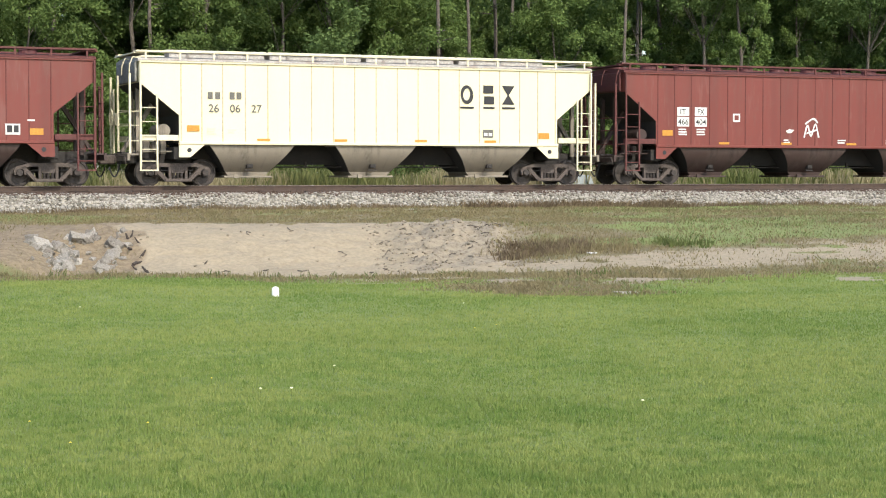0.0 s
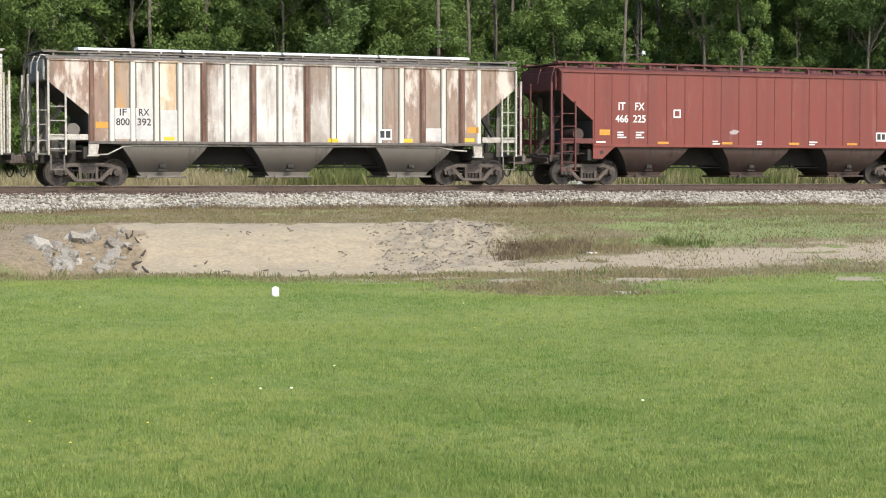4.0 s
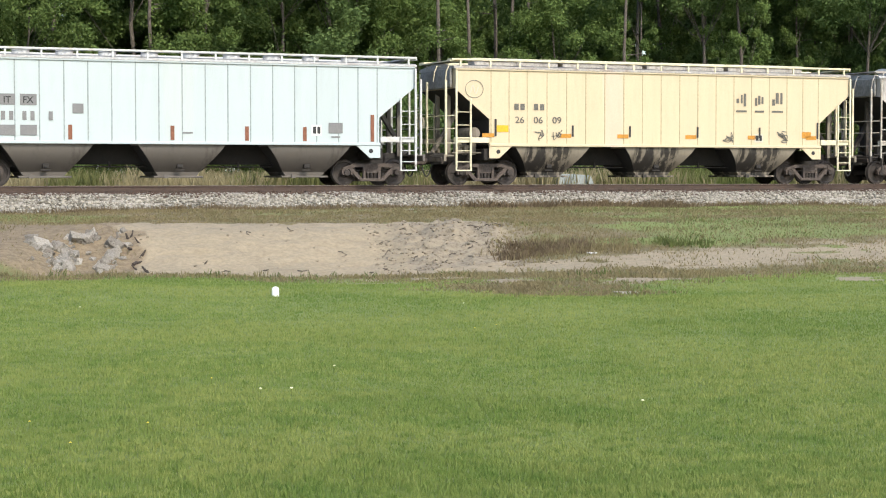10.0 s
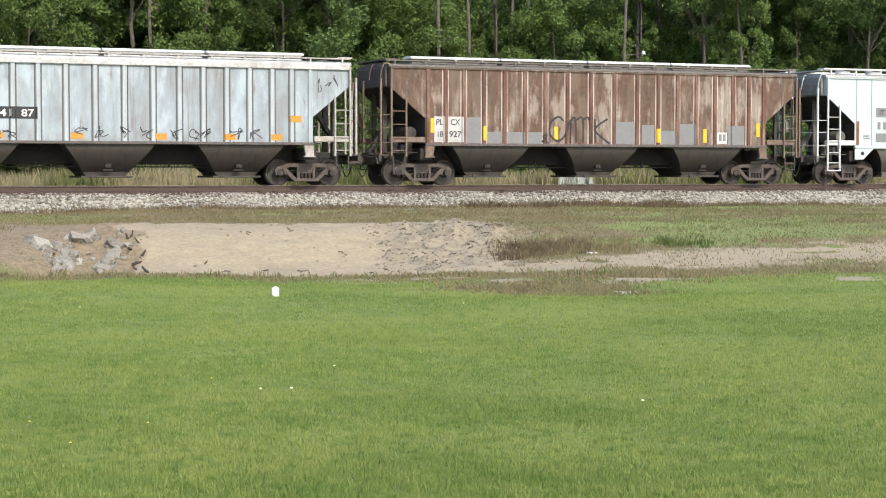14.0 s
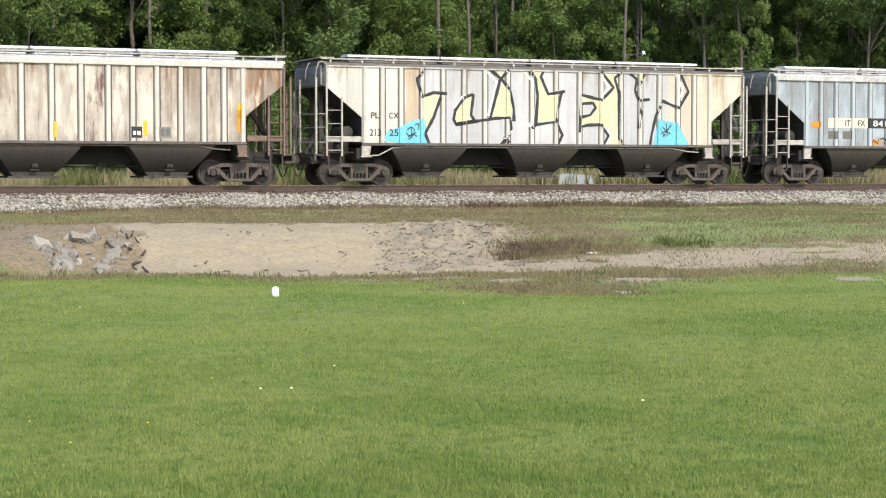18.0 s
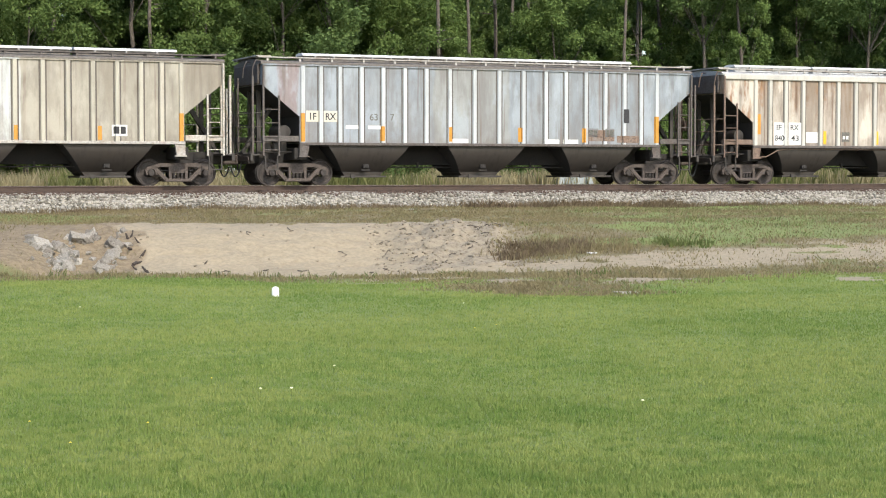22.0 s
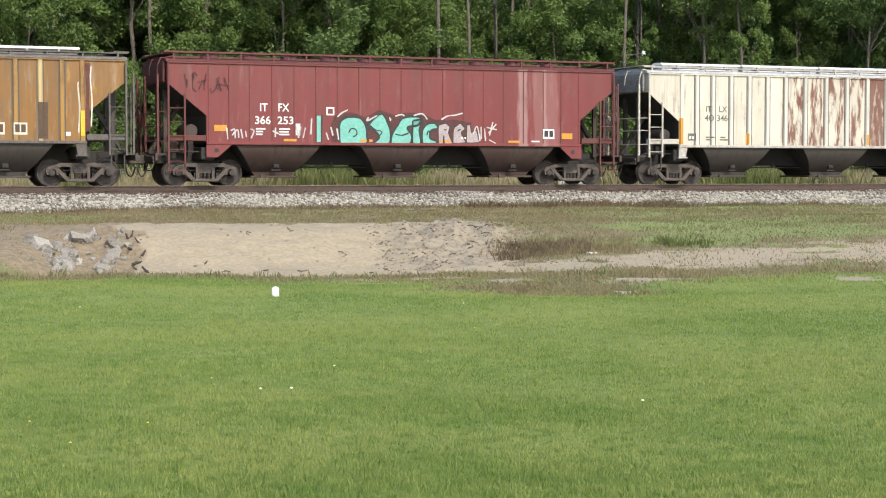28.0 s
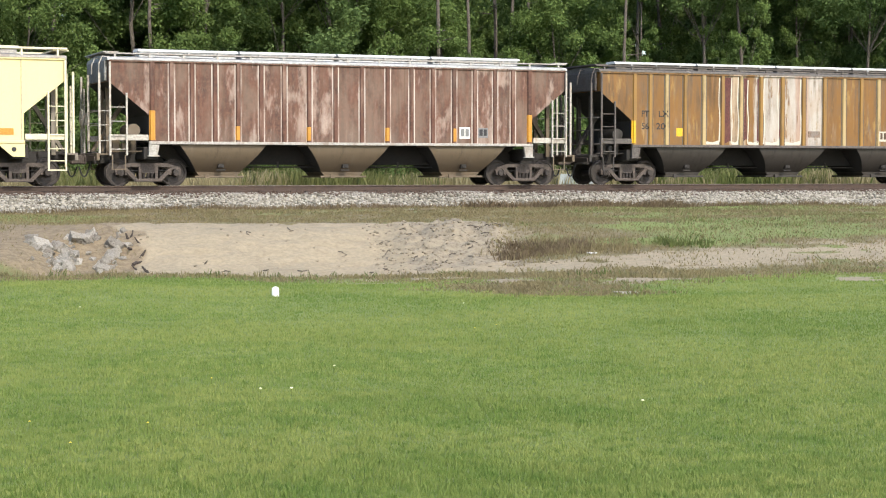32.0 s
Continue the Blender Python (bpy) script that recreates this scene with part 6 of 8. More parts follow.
def height(x, y):
    x, y = np.asarray(x, float), np.asarray(y, float)
    wob = (wave(x, y * 0.3, 2.3, 2) - 0.5) * 0.9 + (wave(x, y * 0.3, 0.8, 3) - 0.5) * 0.25
    field = -0.0085 * np.clip(y, 0, 36)
    flat = 0.42 + 0.08 * step(y, 46, 56)
    easy = field + (flat - field) * step(y, 35.5, 47.0)
    yy = y + wob
    floor_z = -0.66 + 0.34 * step(x, -2.5, 0.8)         # the ditch runs out towards the dirt track
    drop = field + (floor_z - field) * step(yy, 34.8, 37.0)
    bank = floor_z + (0.42 - floor_z) * np.clip(step(yy, 38.2, 45.6) * 0.45 + step(yy, 40.5, 44.2) * 0.55, 0, 1)
    deep = np.where(yy < 38.2, drop, bank)
    deep = np.where(yy > 45.6, flat + 0.01, deep)
    d = ditch(x, y)
    z = easy * (1 - d) + deep * d
    # the land behind the track lies higher
    back = -(x * ST - (y - TRACK[1]) * CT)
    z = z + 0.44 * step(back, 3.2, 7.0)
    near = 1 - step(np.hypot(x, y - 40), 60, 120)
    z = z + near * ((wave(x, y, 3.5, 5) - 0.5) * 0.09 + d * step(y, 35, 37) * ((wave(x, y, 0.9, 4) - 0.5) * 0.05 + (wave(x, y, 0.3, 0) - 0.5) * 0.08))
    # clods and washed-out runs on the bank's face
    face = d * step(y, 38.0, 39.5) * (1 - step(y, 44.5, 46.0))
    clod = step(x - 0.17 * (45.5 - y), -1.6, -1.1)
    z = z + face * ((wave(x, y * 0.25, 0.42, 1) - 0.5) * (0.04 + 0.2 * clod) + (wave(x, y, 0.2, 3) - 0.5) * (0.02 + 0.16 * clod))
    return z


def soil(x, y):
    """Masks for bare sand and for dry growth."""
    d = ditch(x, y)
    e = (wave(x, y, 1.3, 1) - 0.5) * 1.2 + (wave(x, y, 0.45, 2) - 0.5) * 0.7
    sand = d * step(x + e * 0.8 + 0.35 * (y - 42), -8.2, -7.0) * step(y + e * 0.6, 36.6, 38.2) * (1 - step(y + e * 0.5, 45.0, 46.3)) * (1 - 0.8 * step(x + e, 1.0, 3.0))
    # the bare track that leads away from the ditch
    line = 38.3 + 0.26 * (x - 2.8)
    lane = step(x + e, -0.5, 1.5) * np.exp(-((y - line + e * 0.6) / (1.1 + 0.14 * np.clip(x, 0, 20))) ** 2) * 0.95
    patch = step(wave(x, y * 0.6, 1.1, 3) + 0.5 * (wave(x, y, 0.4, 4) - 0.5), 0.56, 0.68) * step(x, -4, 0) * np.exp(-((y - 33.4) / 1.6) ** 2) * 0.95
    sand = np.clip(np.maximum(np.maximum(sand, lane * step(wave(x, y * 2.2, 1.3, 5) + 0.4 * lane + 0.6 * (wave(x, y * 2, 0.4, 2) - 0.5), 0.28, 0.62)), patch), 0, 1)
    dry = step(y + e * 1.6 + 0.25 * np.clip(-x - 8, 0, 9) + 0.4 * step(x, -2, 1) - 2.4 * step(x + e, 3.2, 6.0), 32.2, 34.6)
    dry = dry * (0.55 + 0.45 * step(wave(x * 0.35, y, 1.5, 0) + 0.4 * (wave(x, y, 0.6, 4) - 0.5), 0.3, 0.62))
    worn = np.exp(-((x - 1.9 + e * 1.3) / 2.1) ** 4 - ((y - 31.0 + e * 1.4) / 2.1) ** 4) * (0.55 + 0.45 * step(wave(x, y * 1.6, 0.9, 2), 0.25, 0.5))
    dry = np.maximum(dry, worn)
    green2 = step(x + e, 3.0, 6) * step(y, 39.5, 42) * step(wave(x, y * 1.6, 3.0, 1) + 0.3 * (wave(x, y, 0.7, 3) - 0.5), 0.3, 0.55)
    green2 = np.maximum(green2, step(-x + e, 8.0, 9.5) * step(y, 46.5, 48) * (1 - step(y, 51, 54)))
    return sand, np.where(y > 37, np.clip(dry - 0.6 * green2, 0.33, 1), np.clip(dry, 0, 1))


def diggings(x, y):
    """Masks for the crumbled grey end of the bank and for the brown soil round the rocks."""
    d = ditch(x, y)
    e = (wave(x, y, 0.9, 3) - 0.5) * 0.9 + (wave(x, y, 0.35, 1) - 0.5) * 0.5
    rows = step(y, 38.2, 39.4) * (1 - step(y + e * 0.6, 44.8, 46.2))
    crumb = d * rows * step(x + 0.5 * e - 0.17 * (45.5 - y), -1.6, -1.25)
    mud = rows * step(-x + e, 6.9, 7.5) * step(-x - 0.3 * (y - 43) + e, 7.2, 7.7) * (1 - step(-x + e, 10.2, 11.5))
    return crumb, mud


n = Nodes("ground_soil_and_turf", 0.95)
v = n.coords("Object")
att = lambda name: n.t.nodes.new("ShaderNodeAttribute")
a1, a2 = att(0), att(0)
a1.attribute_name, a2.attribute_name = "sand", "dry"
a3, a4 = att(0), att(0)
a3.attribute_name, a4.attribute_name = "crumb", "mud"
f1, f2, f3 = n.noise(v, 9, 6, 0.65), n.noise(v, 0.6, 4), n.noise(v, 45, 4)
turf = n.mix(n.ramp(f1, 0.35, 0.65), (0.13, 0.175, 0.044, 1), (0.18, 0.225, 0.06, 1))
turf = n.mix(n.ramp(f2, 0.35, 0.65, 0, 0.5), turf, (0.2, 0.235, 0.07, 1))
hay = n.mix(n.ramp(f1, 0.35, 0.65), (0.13, 0.10, 0.056, 1), (0.215, 0.17, 0.095, 1))
hay = n.mix(n.ramp(f2, 0.44, 0.6, 0, 0.45), hay, (0.125, 0.14, 0.048, 1))
sandc = n.mix(n.ramp(f1, 0.3, 0.7), (0.256, 0.207, 0.136, 1), (0.348, 0.287, 0.193, 1))
sandc = n.mix(n.ramp(f2, 0.5, 0.72, 0, 0.55), sandc, (0.2, 0.168, 0.115, 1))
sandc = n.mix(n.ramp(f3, 0.5, 0.8, 0, 0.3), sandc, (0.15, 0.12, 0.085, 1))
sandc = n.mix(n.ramp(n.noise(n.coords(scale=(0.7, 2.2, 1)), 1.9, 5, 0.7), 0.48, 0.66, 0, 0.22), sandc, (0.19, 0.15, 0.1, 1))
edge = n.math("MULTIPLY", n.math("SUBTRACT", f1, 0.5), 0.5)
col = n.mix(n.ramp(n.math("ADD", a2.outputs["Fac"], edge), 0.25, 0.75), turf, hay)
col = n.mix(n.ramp(n.math("ADD", a1.outputs["Fac"], edge), 0.35, 0.65), col, sandc)
f4 = n.noise(v, 5.5, 7, 0.75)
grit = n.mix(n.ramp(f4, 0.42, 0.6), (0.285, 0.238, 0.165, 1), (0.195, 0.16, 0.112, 1))
grit = n.mix(n.ramp(f4, 0.57, 0.66), grit, (0.05, 0.04, 0.03, 1))
col = n.mix(n.ramp(n.math("ADD", a3.outputs["Fac"], edge), 0.3, 0.7, 0, 0.9), col, grit)
loam = n.mix(n.ramp(f4, 0.4, 0.62), (0.245, 0.188, 0.115, 1), (0.15, 0.11, 0.068, 1))
col = n.mix(n.ramp(n.math("ADD", a4.outputs["Fac"], edge), 0.3, 0.7, 0, 0.95), col, loam)
n.colour(col)
n.bump(n.math("ADD", f1, n.math("MULTIPLY", f3, 0.5)), 0.6, 0.05)
M["ground"] = n.mat


def axis(*runs):
    out = []
    for a, b, s in runs:
        out.extend(np.arange(a, b, s))
    return np.array(out)


gx = axis((-2400, -400, 400), (-400, -60, 40), (-60, -14, 2.0), (-14, 16, 0.14), (16, 60, 2.0), (60, 400, 40), (400, 2801, 400))
gy = axis((-400, -20, 40), (-20, 8, 2.0), (8, 33, 0.35), (33, 48, 0.11), (48, 66, 0.5), (66, 120, 3.0), (120, 400, 40), (400, 4001, 400))
GX, GY = np.meshgrid(gx, gy)
GZ = height(GX, GY)
idx = np.arange(GX.size).reshape(GX.shape)
quads = np.stack([idx[:-1, :-1], idx[:-1, 1:], idx[1:, 1:], idx[1:, :-1]], -1).reshape(-1, 4)
me = solid_mesh("ground", np.stack([GX, GY, GZ], -1).reshape(-1, 3), quads, M["ground"])
sand, dry = soil(GX, GY)
crumb, mud = diggings(GX, GY)
for key, val in (("sand", sand), ("dry", dry), ("crumb", crumb), ("mud", mud)):
    at = me.attributes.new(key, "FLOAT", "POINT")
    at.data.foreach_set("value", val.reshape(-1).astype(np.float32))
for p in me.polygons:
    p.use_smooth = True
ground = tagged(new("ground", me), "mown lawn, dry verge and dug sandy ditch", "ground", kind="structure")

# ballast bed with stones
n = Nodes("ballast_bed", 0.95)
v = n.coords()
c0 = n.mix(n.ramp(n.noise(v, 14, 5, 0.7), 0.35, 0.65), (0.16, 0.142, 0.117, 1), (0.41, 0.383, 0.335, 1))
n.colour(c0)
n.bump(n.noise(v, 16, 4), 0.9, 0.05)
M["ballast"] = n.mat
n = Nodes("ballast_stone", 0.9)
geo = n.t.nodes.new("ShaderNodeNewGeometry")
rnd = geo.outputs["Random Per Island"]
c0 = n.mix(n.ramp(rnd, 0.0, 1.0), (0.12, 0.11, 0.092, 1), (0.385, 0.362, 0.312, 1))
c0 = n.mix(n.ramp(n.noise(n.coords(), 40, 3), 0.4, 0.7, 0, 0.5), c0, (0.25, 0.225, 0.165, 1))
n.colour(c0)
M["stone"] = n.mat
M["brown_stone"] = plain("rusty_ballast", (0.078, 0.05, 0.037, 1), 0.95, 0, 0.35, 8, 0.5, (0.075, 0.048, 0.035, 1))

BED = ((-3.8, 0.28), (-1.85, 0.98), (-1.45, 1.05), (1.45, 1.05), (2.5, 0.985), (3.75, 0.34))
b = bmesh.new()
ms = [-400, -120, -60] + list(range(-50, 71, 2)) + [100, 200, 600]
rows = [[b.verts.new(on_track(m, a, z + 0.03 * math.sin(m * 1.7 + a))) for a, z in BED] for m in ms]
for r, q in zip(rows, rows[1:]):
    for i in range(len(BED) - 1):
        b.faces.new((r[i], q[i], q[i + 1], r[i + 1]))
bmesh.ops.recalc_face_normals(b, faces=b.faces)
for f in b.faces:
    if f.normal.z < 0:
        f.normal_flip()
bed = part("ballast_bed", b, M["ballast"], None)
tagged(bed, "sloping bed of pale crushed-stone railway ballast", "ballast", kind="structure")


def rubble(count, size, place, seed, flat=0.75):
    """Irregular stones, eight-faced, each at place(rng) -> (x, y, z)."""
    r = np.random.RandomState(seed)
    base = np.array([(1, 0, 0), (-1, 0, 0), (0, 1, 0), (0, -1, 0), (0, 0, 1), (0, 0, -1)], float)
    tri = np.array([(0, 2, 4), (2, 1, 4), (1, 3, 4), (3, 0, 4), (2, 0, 5), (1, 2, 5), (3, 1, 5), (0, 3, 5)])
    P = place(r, count)
    S = size * (0.55 + 0.9 * r.rand(count, 1, 1))
    q = r.randn(count, 4); q /= np.linalg.norm(q, axis=1)[:, None]
    w, x, y, z = q.T
    rot = np.stack([np.stack([1 - 2 * (y * y + z * z), 2 * (x * y - z * w), 2 * (x * z + y * w)], -1),
                    np.stack([2 * (x * y + z * w), 1 - 2 * (x * x + z * z), 2 * (y * z - x * w)], -1),
                    np.stack([2 * (x * z - y * w), 2 * (y * z + x * w), 1 - 2 * (x * x + y * y)], -1)], 1)
    V = base[None] * (0.6 + 0.7 * r.rand(count, 6, 1)) * S
    V = np.einsum("nij,nkj->nki", rot, V)
    V[..., 2] *= flat
    V += P[:, None, :]
    F = tri[None] + 6 * np.arange(count)[:, None, None]
    return V.reshape(-1, 3), F.reshape(-1, 3)


def bed_z(a):
    return np.interp(a, [p[0] for p in BED], [p[1] for p in BED])


def near_slope(r, k):
    m = r.uniform(-34, 46, k)
    a = 2.52 + 1.08 * r.rand(k) ** 0.95
    a += (wave(m, 0 * m, 1.1, 2) - 0.5) * 0.4 * (a > 3.0)
    P = np.zeros((k, 3))
    P[:, 0] = TRACK[0] + m * CT + a * ST
    P[:, 1] = TRACK[1] + m * ST - a * CT
    P[:, 2] = bed_z(a) + 0.015 + 0.02 * r.rand(k)
    P[:, 2] = np.maximum(P[:, 2], height(P[:, 0], P[:, 1]) + 0.01)
    return P


def crib(r, k):
    m = r.uniform(-34, 46, k)
    a = 2.68 - 3.95 * r.rand(k) ** 1.6
    P = np.zeros((k, 3))
    P[:, 0] = TRACK[0] + m * CT + a * ST
    P[:, 1] = TRACK[1] + m * ST - a * CT
    P[:, 2] = bed_z(a) + 0.012
    return P


stones = new("ballast_stones", solid_mesh("ballast_stones", *rubble(20000, 0.058, near_slope, 3), M["stone"]))
tagged(stones, "loose pale grey crushed ballast stones", "ballast", kind="stuff")
stones = new("crib_stones", solid_mesh("crib_stones", *rubble(20000, 0.036, crib, 4), M["brown_stone"]))
tagged(stones, "rust-stained ballast stones between the ties", "ballast", kind="stuff")

# rails and ties
M["rail"] = plain("rusty_rail", (0.06, 0.038, 0.028, 1), 0.8, 0.0, 0.25, 4, 0.15, (0.04, 0.028, 0.022, 1))
M["railtop"] = plain("worn_rail_head", (0.45, 0.42, 0.4, 1), 0.3, 0.9, 0.1, 8, 0.05)
M["tie"] = plain("creosoted_tie_wood", (0.062, 0.046, 0.037, 1), 0.9, 0, 0.3, 5, 0.4, (0.055, 0.04, 0.032, 1))
turn = Matrix.Rotation(TH, 4, "Z")
for a in (0.755, -0.755):
    b = bmesh.new()
    prof = [(-0.075, 0), (-0.075, 0.012), (-0.012, 0.03), (-0.012, 0.13), (-0.036, 0.142), (-0.036, 0.178), (0.036, 0.178), (0.036, 0.142), (0.012, 0.13), (0.012, 0.03), (0.075, 0.012), (0.075, 0)]
    r0, r1 = [[b.verts.new((x, y, z)) for y, z in prof] for x in (-400, 600)]
    for i in range(len(prof)):
        j = (i + 1) % len(prof)
        b.faces.new((r0[i], r0[j], r1[j], r1[i]))
    bmesh.ops.recalc_face_normals(b, faces=b.faces)
    rail = part("rail", b, M["rail"], None, m=Matrix.Translation(on_track(0, a, RAIL_Z - 0.182)) @ turn)
    tagged(rail, "brown rusty steel running rail on wooden ties", "rail", "rails of the track", "structure")
    b = bmesh.new()
    slab(b, -400, 600, -0.03, 0.03, 0.178, 0.182)
    part("rail_head", b, M["railtop"], rail, "bright worn rail head")
b = bmesh.new()
slab(b, -0.115, 0.115, -1.30, 1.30, -0.16, 0.0, 0.015)
tie_me = mesh_of("tie", b)
b = bmesh.new()
for y in (-0.755, 0.755):
    slab(b, -0.1, 0.1, y - 0.17, y + 0.17, 0.0, 0.012)
    for dx in (-0.06, 0.06):
        slab(b, dx - 0.012, dx + 0.012, y + 0.09, y + 0.12, 0.01, 0.035)
plate_me = mesh_of("tie_plate", b)
track = new("track_ties")
tagged(track, "dark creosoted wooden railway ties", "railway tie", kind="structure")
track.matrix_basis = Matrix.Translation(on_track(0, 0, RAIL_Z - 0.186)) @ turn
rt = random.Random(3)
for k in range(170):
    t = piece("tie", tie_me, track, M["tie"], m=pose(-38 + 0.52 * k + rt.uniform(-0.03, 0.03), rt.uniform(-0.05, 0.05), rt.uniform(-0.012, 0.0), 0, 0, rt.uniform(-1.5, 1.5)))
    piece("tie_plate", plate_me, t, M["rail"])

# ---- grass ----
def blade_mat(name, cols, warm, deep=None):
    n = Nodes(name, 0.6)
    rnd = n.t.nodes.new("ShaderNodeNewGeometry").outputs["Random Per Island"]
    big = n.noise(n.coords(scale=(0.6, 1, 1)), 0.32, 4)
    mid = n.noise(n.coords(), 1.9, 4)
    c = n.mix(n.ramp(rnd, 0.0, 1.0), cols[0], cols[1])
    c = n.mix(n.ramp(mid, 0.4, 0.65, 0, 0.6), c, cols[2])
    c = n.mix(n.ramp(big, 0.42, 0.6, 0, 0.6), c, warm)
    if deep:
        # darker, lusher growth in broad drifts and in small clumps
        c = n.mix(n.ramp(n.noise(n.coords(scale=(0.8, 0.45, 1), shift=(3.0, 1.0, 0)), 0.42, 5, 0.6), 0.47, 0.66, 0, 0.5), c, deep)
        c = n.mix(n.ramp(n.noise(n.coords(), 6.0, 4, 0.6), 0.5, 0.62, 0, 0.6), c, deep)
    n.colour(c)
    n.bsdf.inputs["Specular IOR Level"].default_value = 0.25
    tr = n.add("ShaderNodeBsdfTranslucent")
    n.link(c, tr.inputs["Color"])
    mx = n.t.nodes.new("ShaderNodeMixShader")
    mx.inputs[0].default_value = 0.45
    n.link(n.bsdf.outputs[0], mx.inputs[1]); n.link(tr.outputs[0], mx.inputs[2])
    n.link(mx.outputs[0], n.t.nodes["Material Output"].inputs["Surface"])
    return n.mat


M["lawn"] = blade_mat("lawn_blades", ((0.185, 0.247, 0.056, 1), (0.333, 0.367, 0.115, 1), (0.153, 0.239, 0.058, 1)), (0.32, 0.345, 0.105, 1), (0.11, 0.188, 0.036, 1))
M["verge"] = blade_mat("verge_blades", ((0.11, 0.145, 0.045, 1), (0.19, 0.215, 0.075, 1), (0.15, 0.17, 0.055, 1)), (0.2, 0.185, 0.08, 1))
M["straw"] = blade_mat("dry_blades", ((0.2, 0.16, 0.085, 1), (0.32, 0.262, 0.145, 1), (0.19, 0.18, 0.075, 1)), (0.26, 0.212, 0.11, 1))
M["reed"] = blade_mat("reed_blades", ((0.3, 0.265, 0.15, 1), (0.52, 0.455, 0.29, 1), (0.27, 0.25, 0.12, 1)), (0.42, 0.365, 0.22, 1))
M["rank"] = blade_mat("rank_grass_blades", ((0.12, 0.16, 0.05, 1), (0.25, 0.27, 0.1, 1), (0.18, 0.2, 0.07, 1)), (0.24, 0.23, 0.1, 1))
M["dead"] = blade_mat("dead_brown_weeds", ((0.125, 0.092, 0.056, 1), (0.225, 0.168, 0.105, 1), (0.165, 0.125, 0.075, 1)), (0.2, 0.152, 0.093, 1))
M["weed"] = blade_mat("weed_blades", ((0.08, 0.12, 0.03, 1), (0.15, 0.19, 0.055, 1), (0.1, 0.13, 0.035, 1)), (0.15, 0.16, 0.06, 1))


def blades(X, Y, H, W, r, Z=None, lean=0.45):
    """Upright bent blades: two triangles each, as one kinked quad."""
    k = len(X)
    Z = height(X, Y) if Z is None else Z
    ang = r.uniform(0, 2 * np.pi, k)
    dx, dy = np.cos(ang) * W / 2, np.sin(ang) * W / 2
    la = r.uniform(0, 2 * np.pi, k)
    L = H * lean * r.rand(k)
    lx, ly = np.cos(la) * L, np.sin(la) * L
    c = np.zeros((k, 4, 3))
    c[:, 0] = np.stack([X - dx, Y - dy, Z - 0.01], -1)
    c[:, 1] = np.stack([X + dx, Y + dy, Z - 0.01], -1)
    c[:, 2] = np.stack([X + lx + dx * 0.3, Y + ly + dy * 0.3, Z + H], -1)
    c[:, 3] = np.stack([X + lx * 0.4 - dx * 0.8, Y + ly * 0.4 - dy * 0.8, Z + H * 0.55], -1)
    return c


def in_view(Y, r, k, spill=1.1):
    return (r.rand(k) * 2 - 1) * (Y * 0.245 * spill + 0.3)


r = np.random.RandomState(21)
k = 520000
Y = 8.5 * np.exp(r.rand(k) * math.log(37.2 / 8.5))
X = in_view(Y, r, k)
sd, dr = soil(X, Y)
keep = r.rand(k) > np.maximum(sd * 1.5, dr * 1.35 - 0.12)
X, Y = X[keep], Y[keep]
k = len(X)
lush = wave(X, Y, 1.6, 2) * 0.45 + wave(X, Y, 0.28, 3) * 0.55
H = (0.016 + 0.026 * lush) * (0.5 + 0.9 * r.rand(k) ** 1.5)
A = blades(X, Y, H, (0.0036 + 0.00034 * Y) * (0.7 + 0.6 * r.rand(k)), r, lean=0.6)
lawn = new("lawn_grass", np_mesh("lawn_grass", A, M["lawn"]))
tagged(lawn, "short bright green mown lawn grass", "grass", kind="stuff")
# dry growth on the verge, and green tufts in it
k = 280000
Y = 27.5 + 36.5 * r.rand(k) ** 1.1
X = in_view(Y, r, k)
a_ = X * ST - (Y - TRACK[1]) * CT
sd, dr = soil(X, Y)
cr, mu = diggings(X, Y)
sd = np.maximum(sd, 0.85 * np.maximum(cr, mu))
ok = (a_ > 3.75 + 0.4 * r.rand(k)) & (r.rand(k) > sd * 1.2 - 0.06) & (r.rand(k) < np.where(Y < 36, dr * 1.1 - 0.15, dr * 0.9 + 0.1))
X, Y, dr = X[ok], Y[ok], dr[ok]
H = (0.03 + 0.06 * wave(X, Y, 0.9, 1) ** 2) * (0.5 + r.rand(len(X)))
green = r.rand(len(X)) > dr * 1.15 + 0.1 + 0.16 * (X < 2.0) + 0.25 * (wave(X, Y, 2.2, 4) - 0.5)
V = blades(X, Y, H, 0.014 + 0.012 * r.rand(len(X)), r, lean=1.3)
tagged(new("verge_grass", np_mesh("verge_grass", V[~green], M["straw"])), "dry brownish verge grass", "grass", kind="stuff")
tagged(new("verge_grass", np_mesh("verge_grass", V[green], M["verge"])), "patchy green verge grass", "grass", kind="stuff")


def tufts(spots, per, h, spread, mat, name, label, r):
    Xs, Ys, Hs = [], [], []
    for x, y in spots:
        s = r.uniform(0.5, 1.3)
        Xs.append(x + r.randn(per) * spread * s); Ys.append(y + r.randn(per) * spread * s); Hs.append(h * s * r.uniform(0.4, 1.1, per))
    X, Y, H = np.concatenate(Xs), np.concatenate(Ys), np.concatenate(Hs)
    return tagged(new(name, np_mesh(name, blades(X, Y, H, 0.018 + 0.012 * r.rand(len(X)), r, lean=0.7), mat)), label, "grass", kind="stuff")


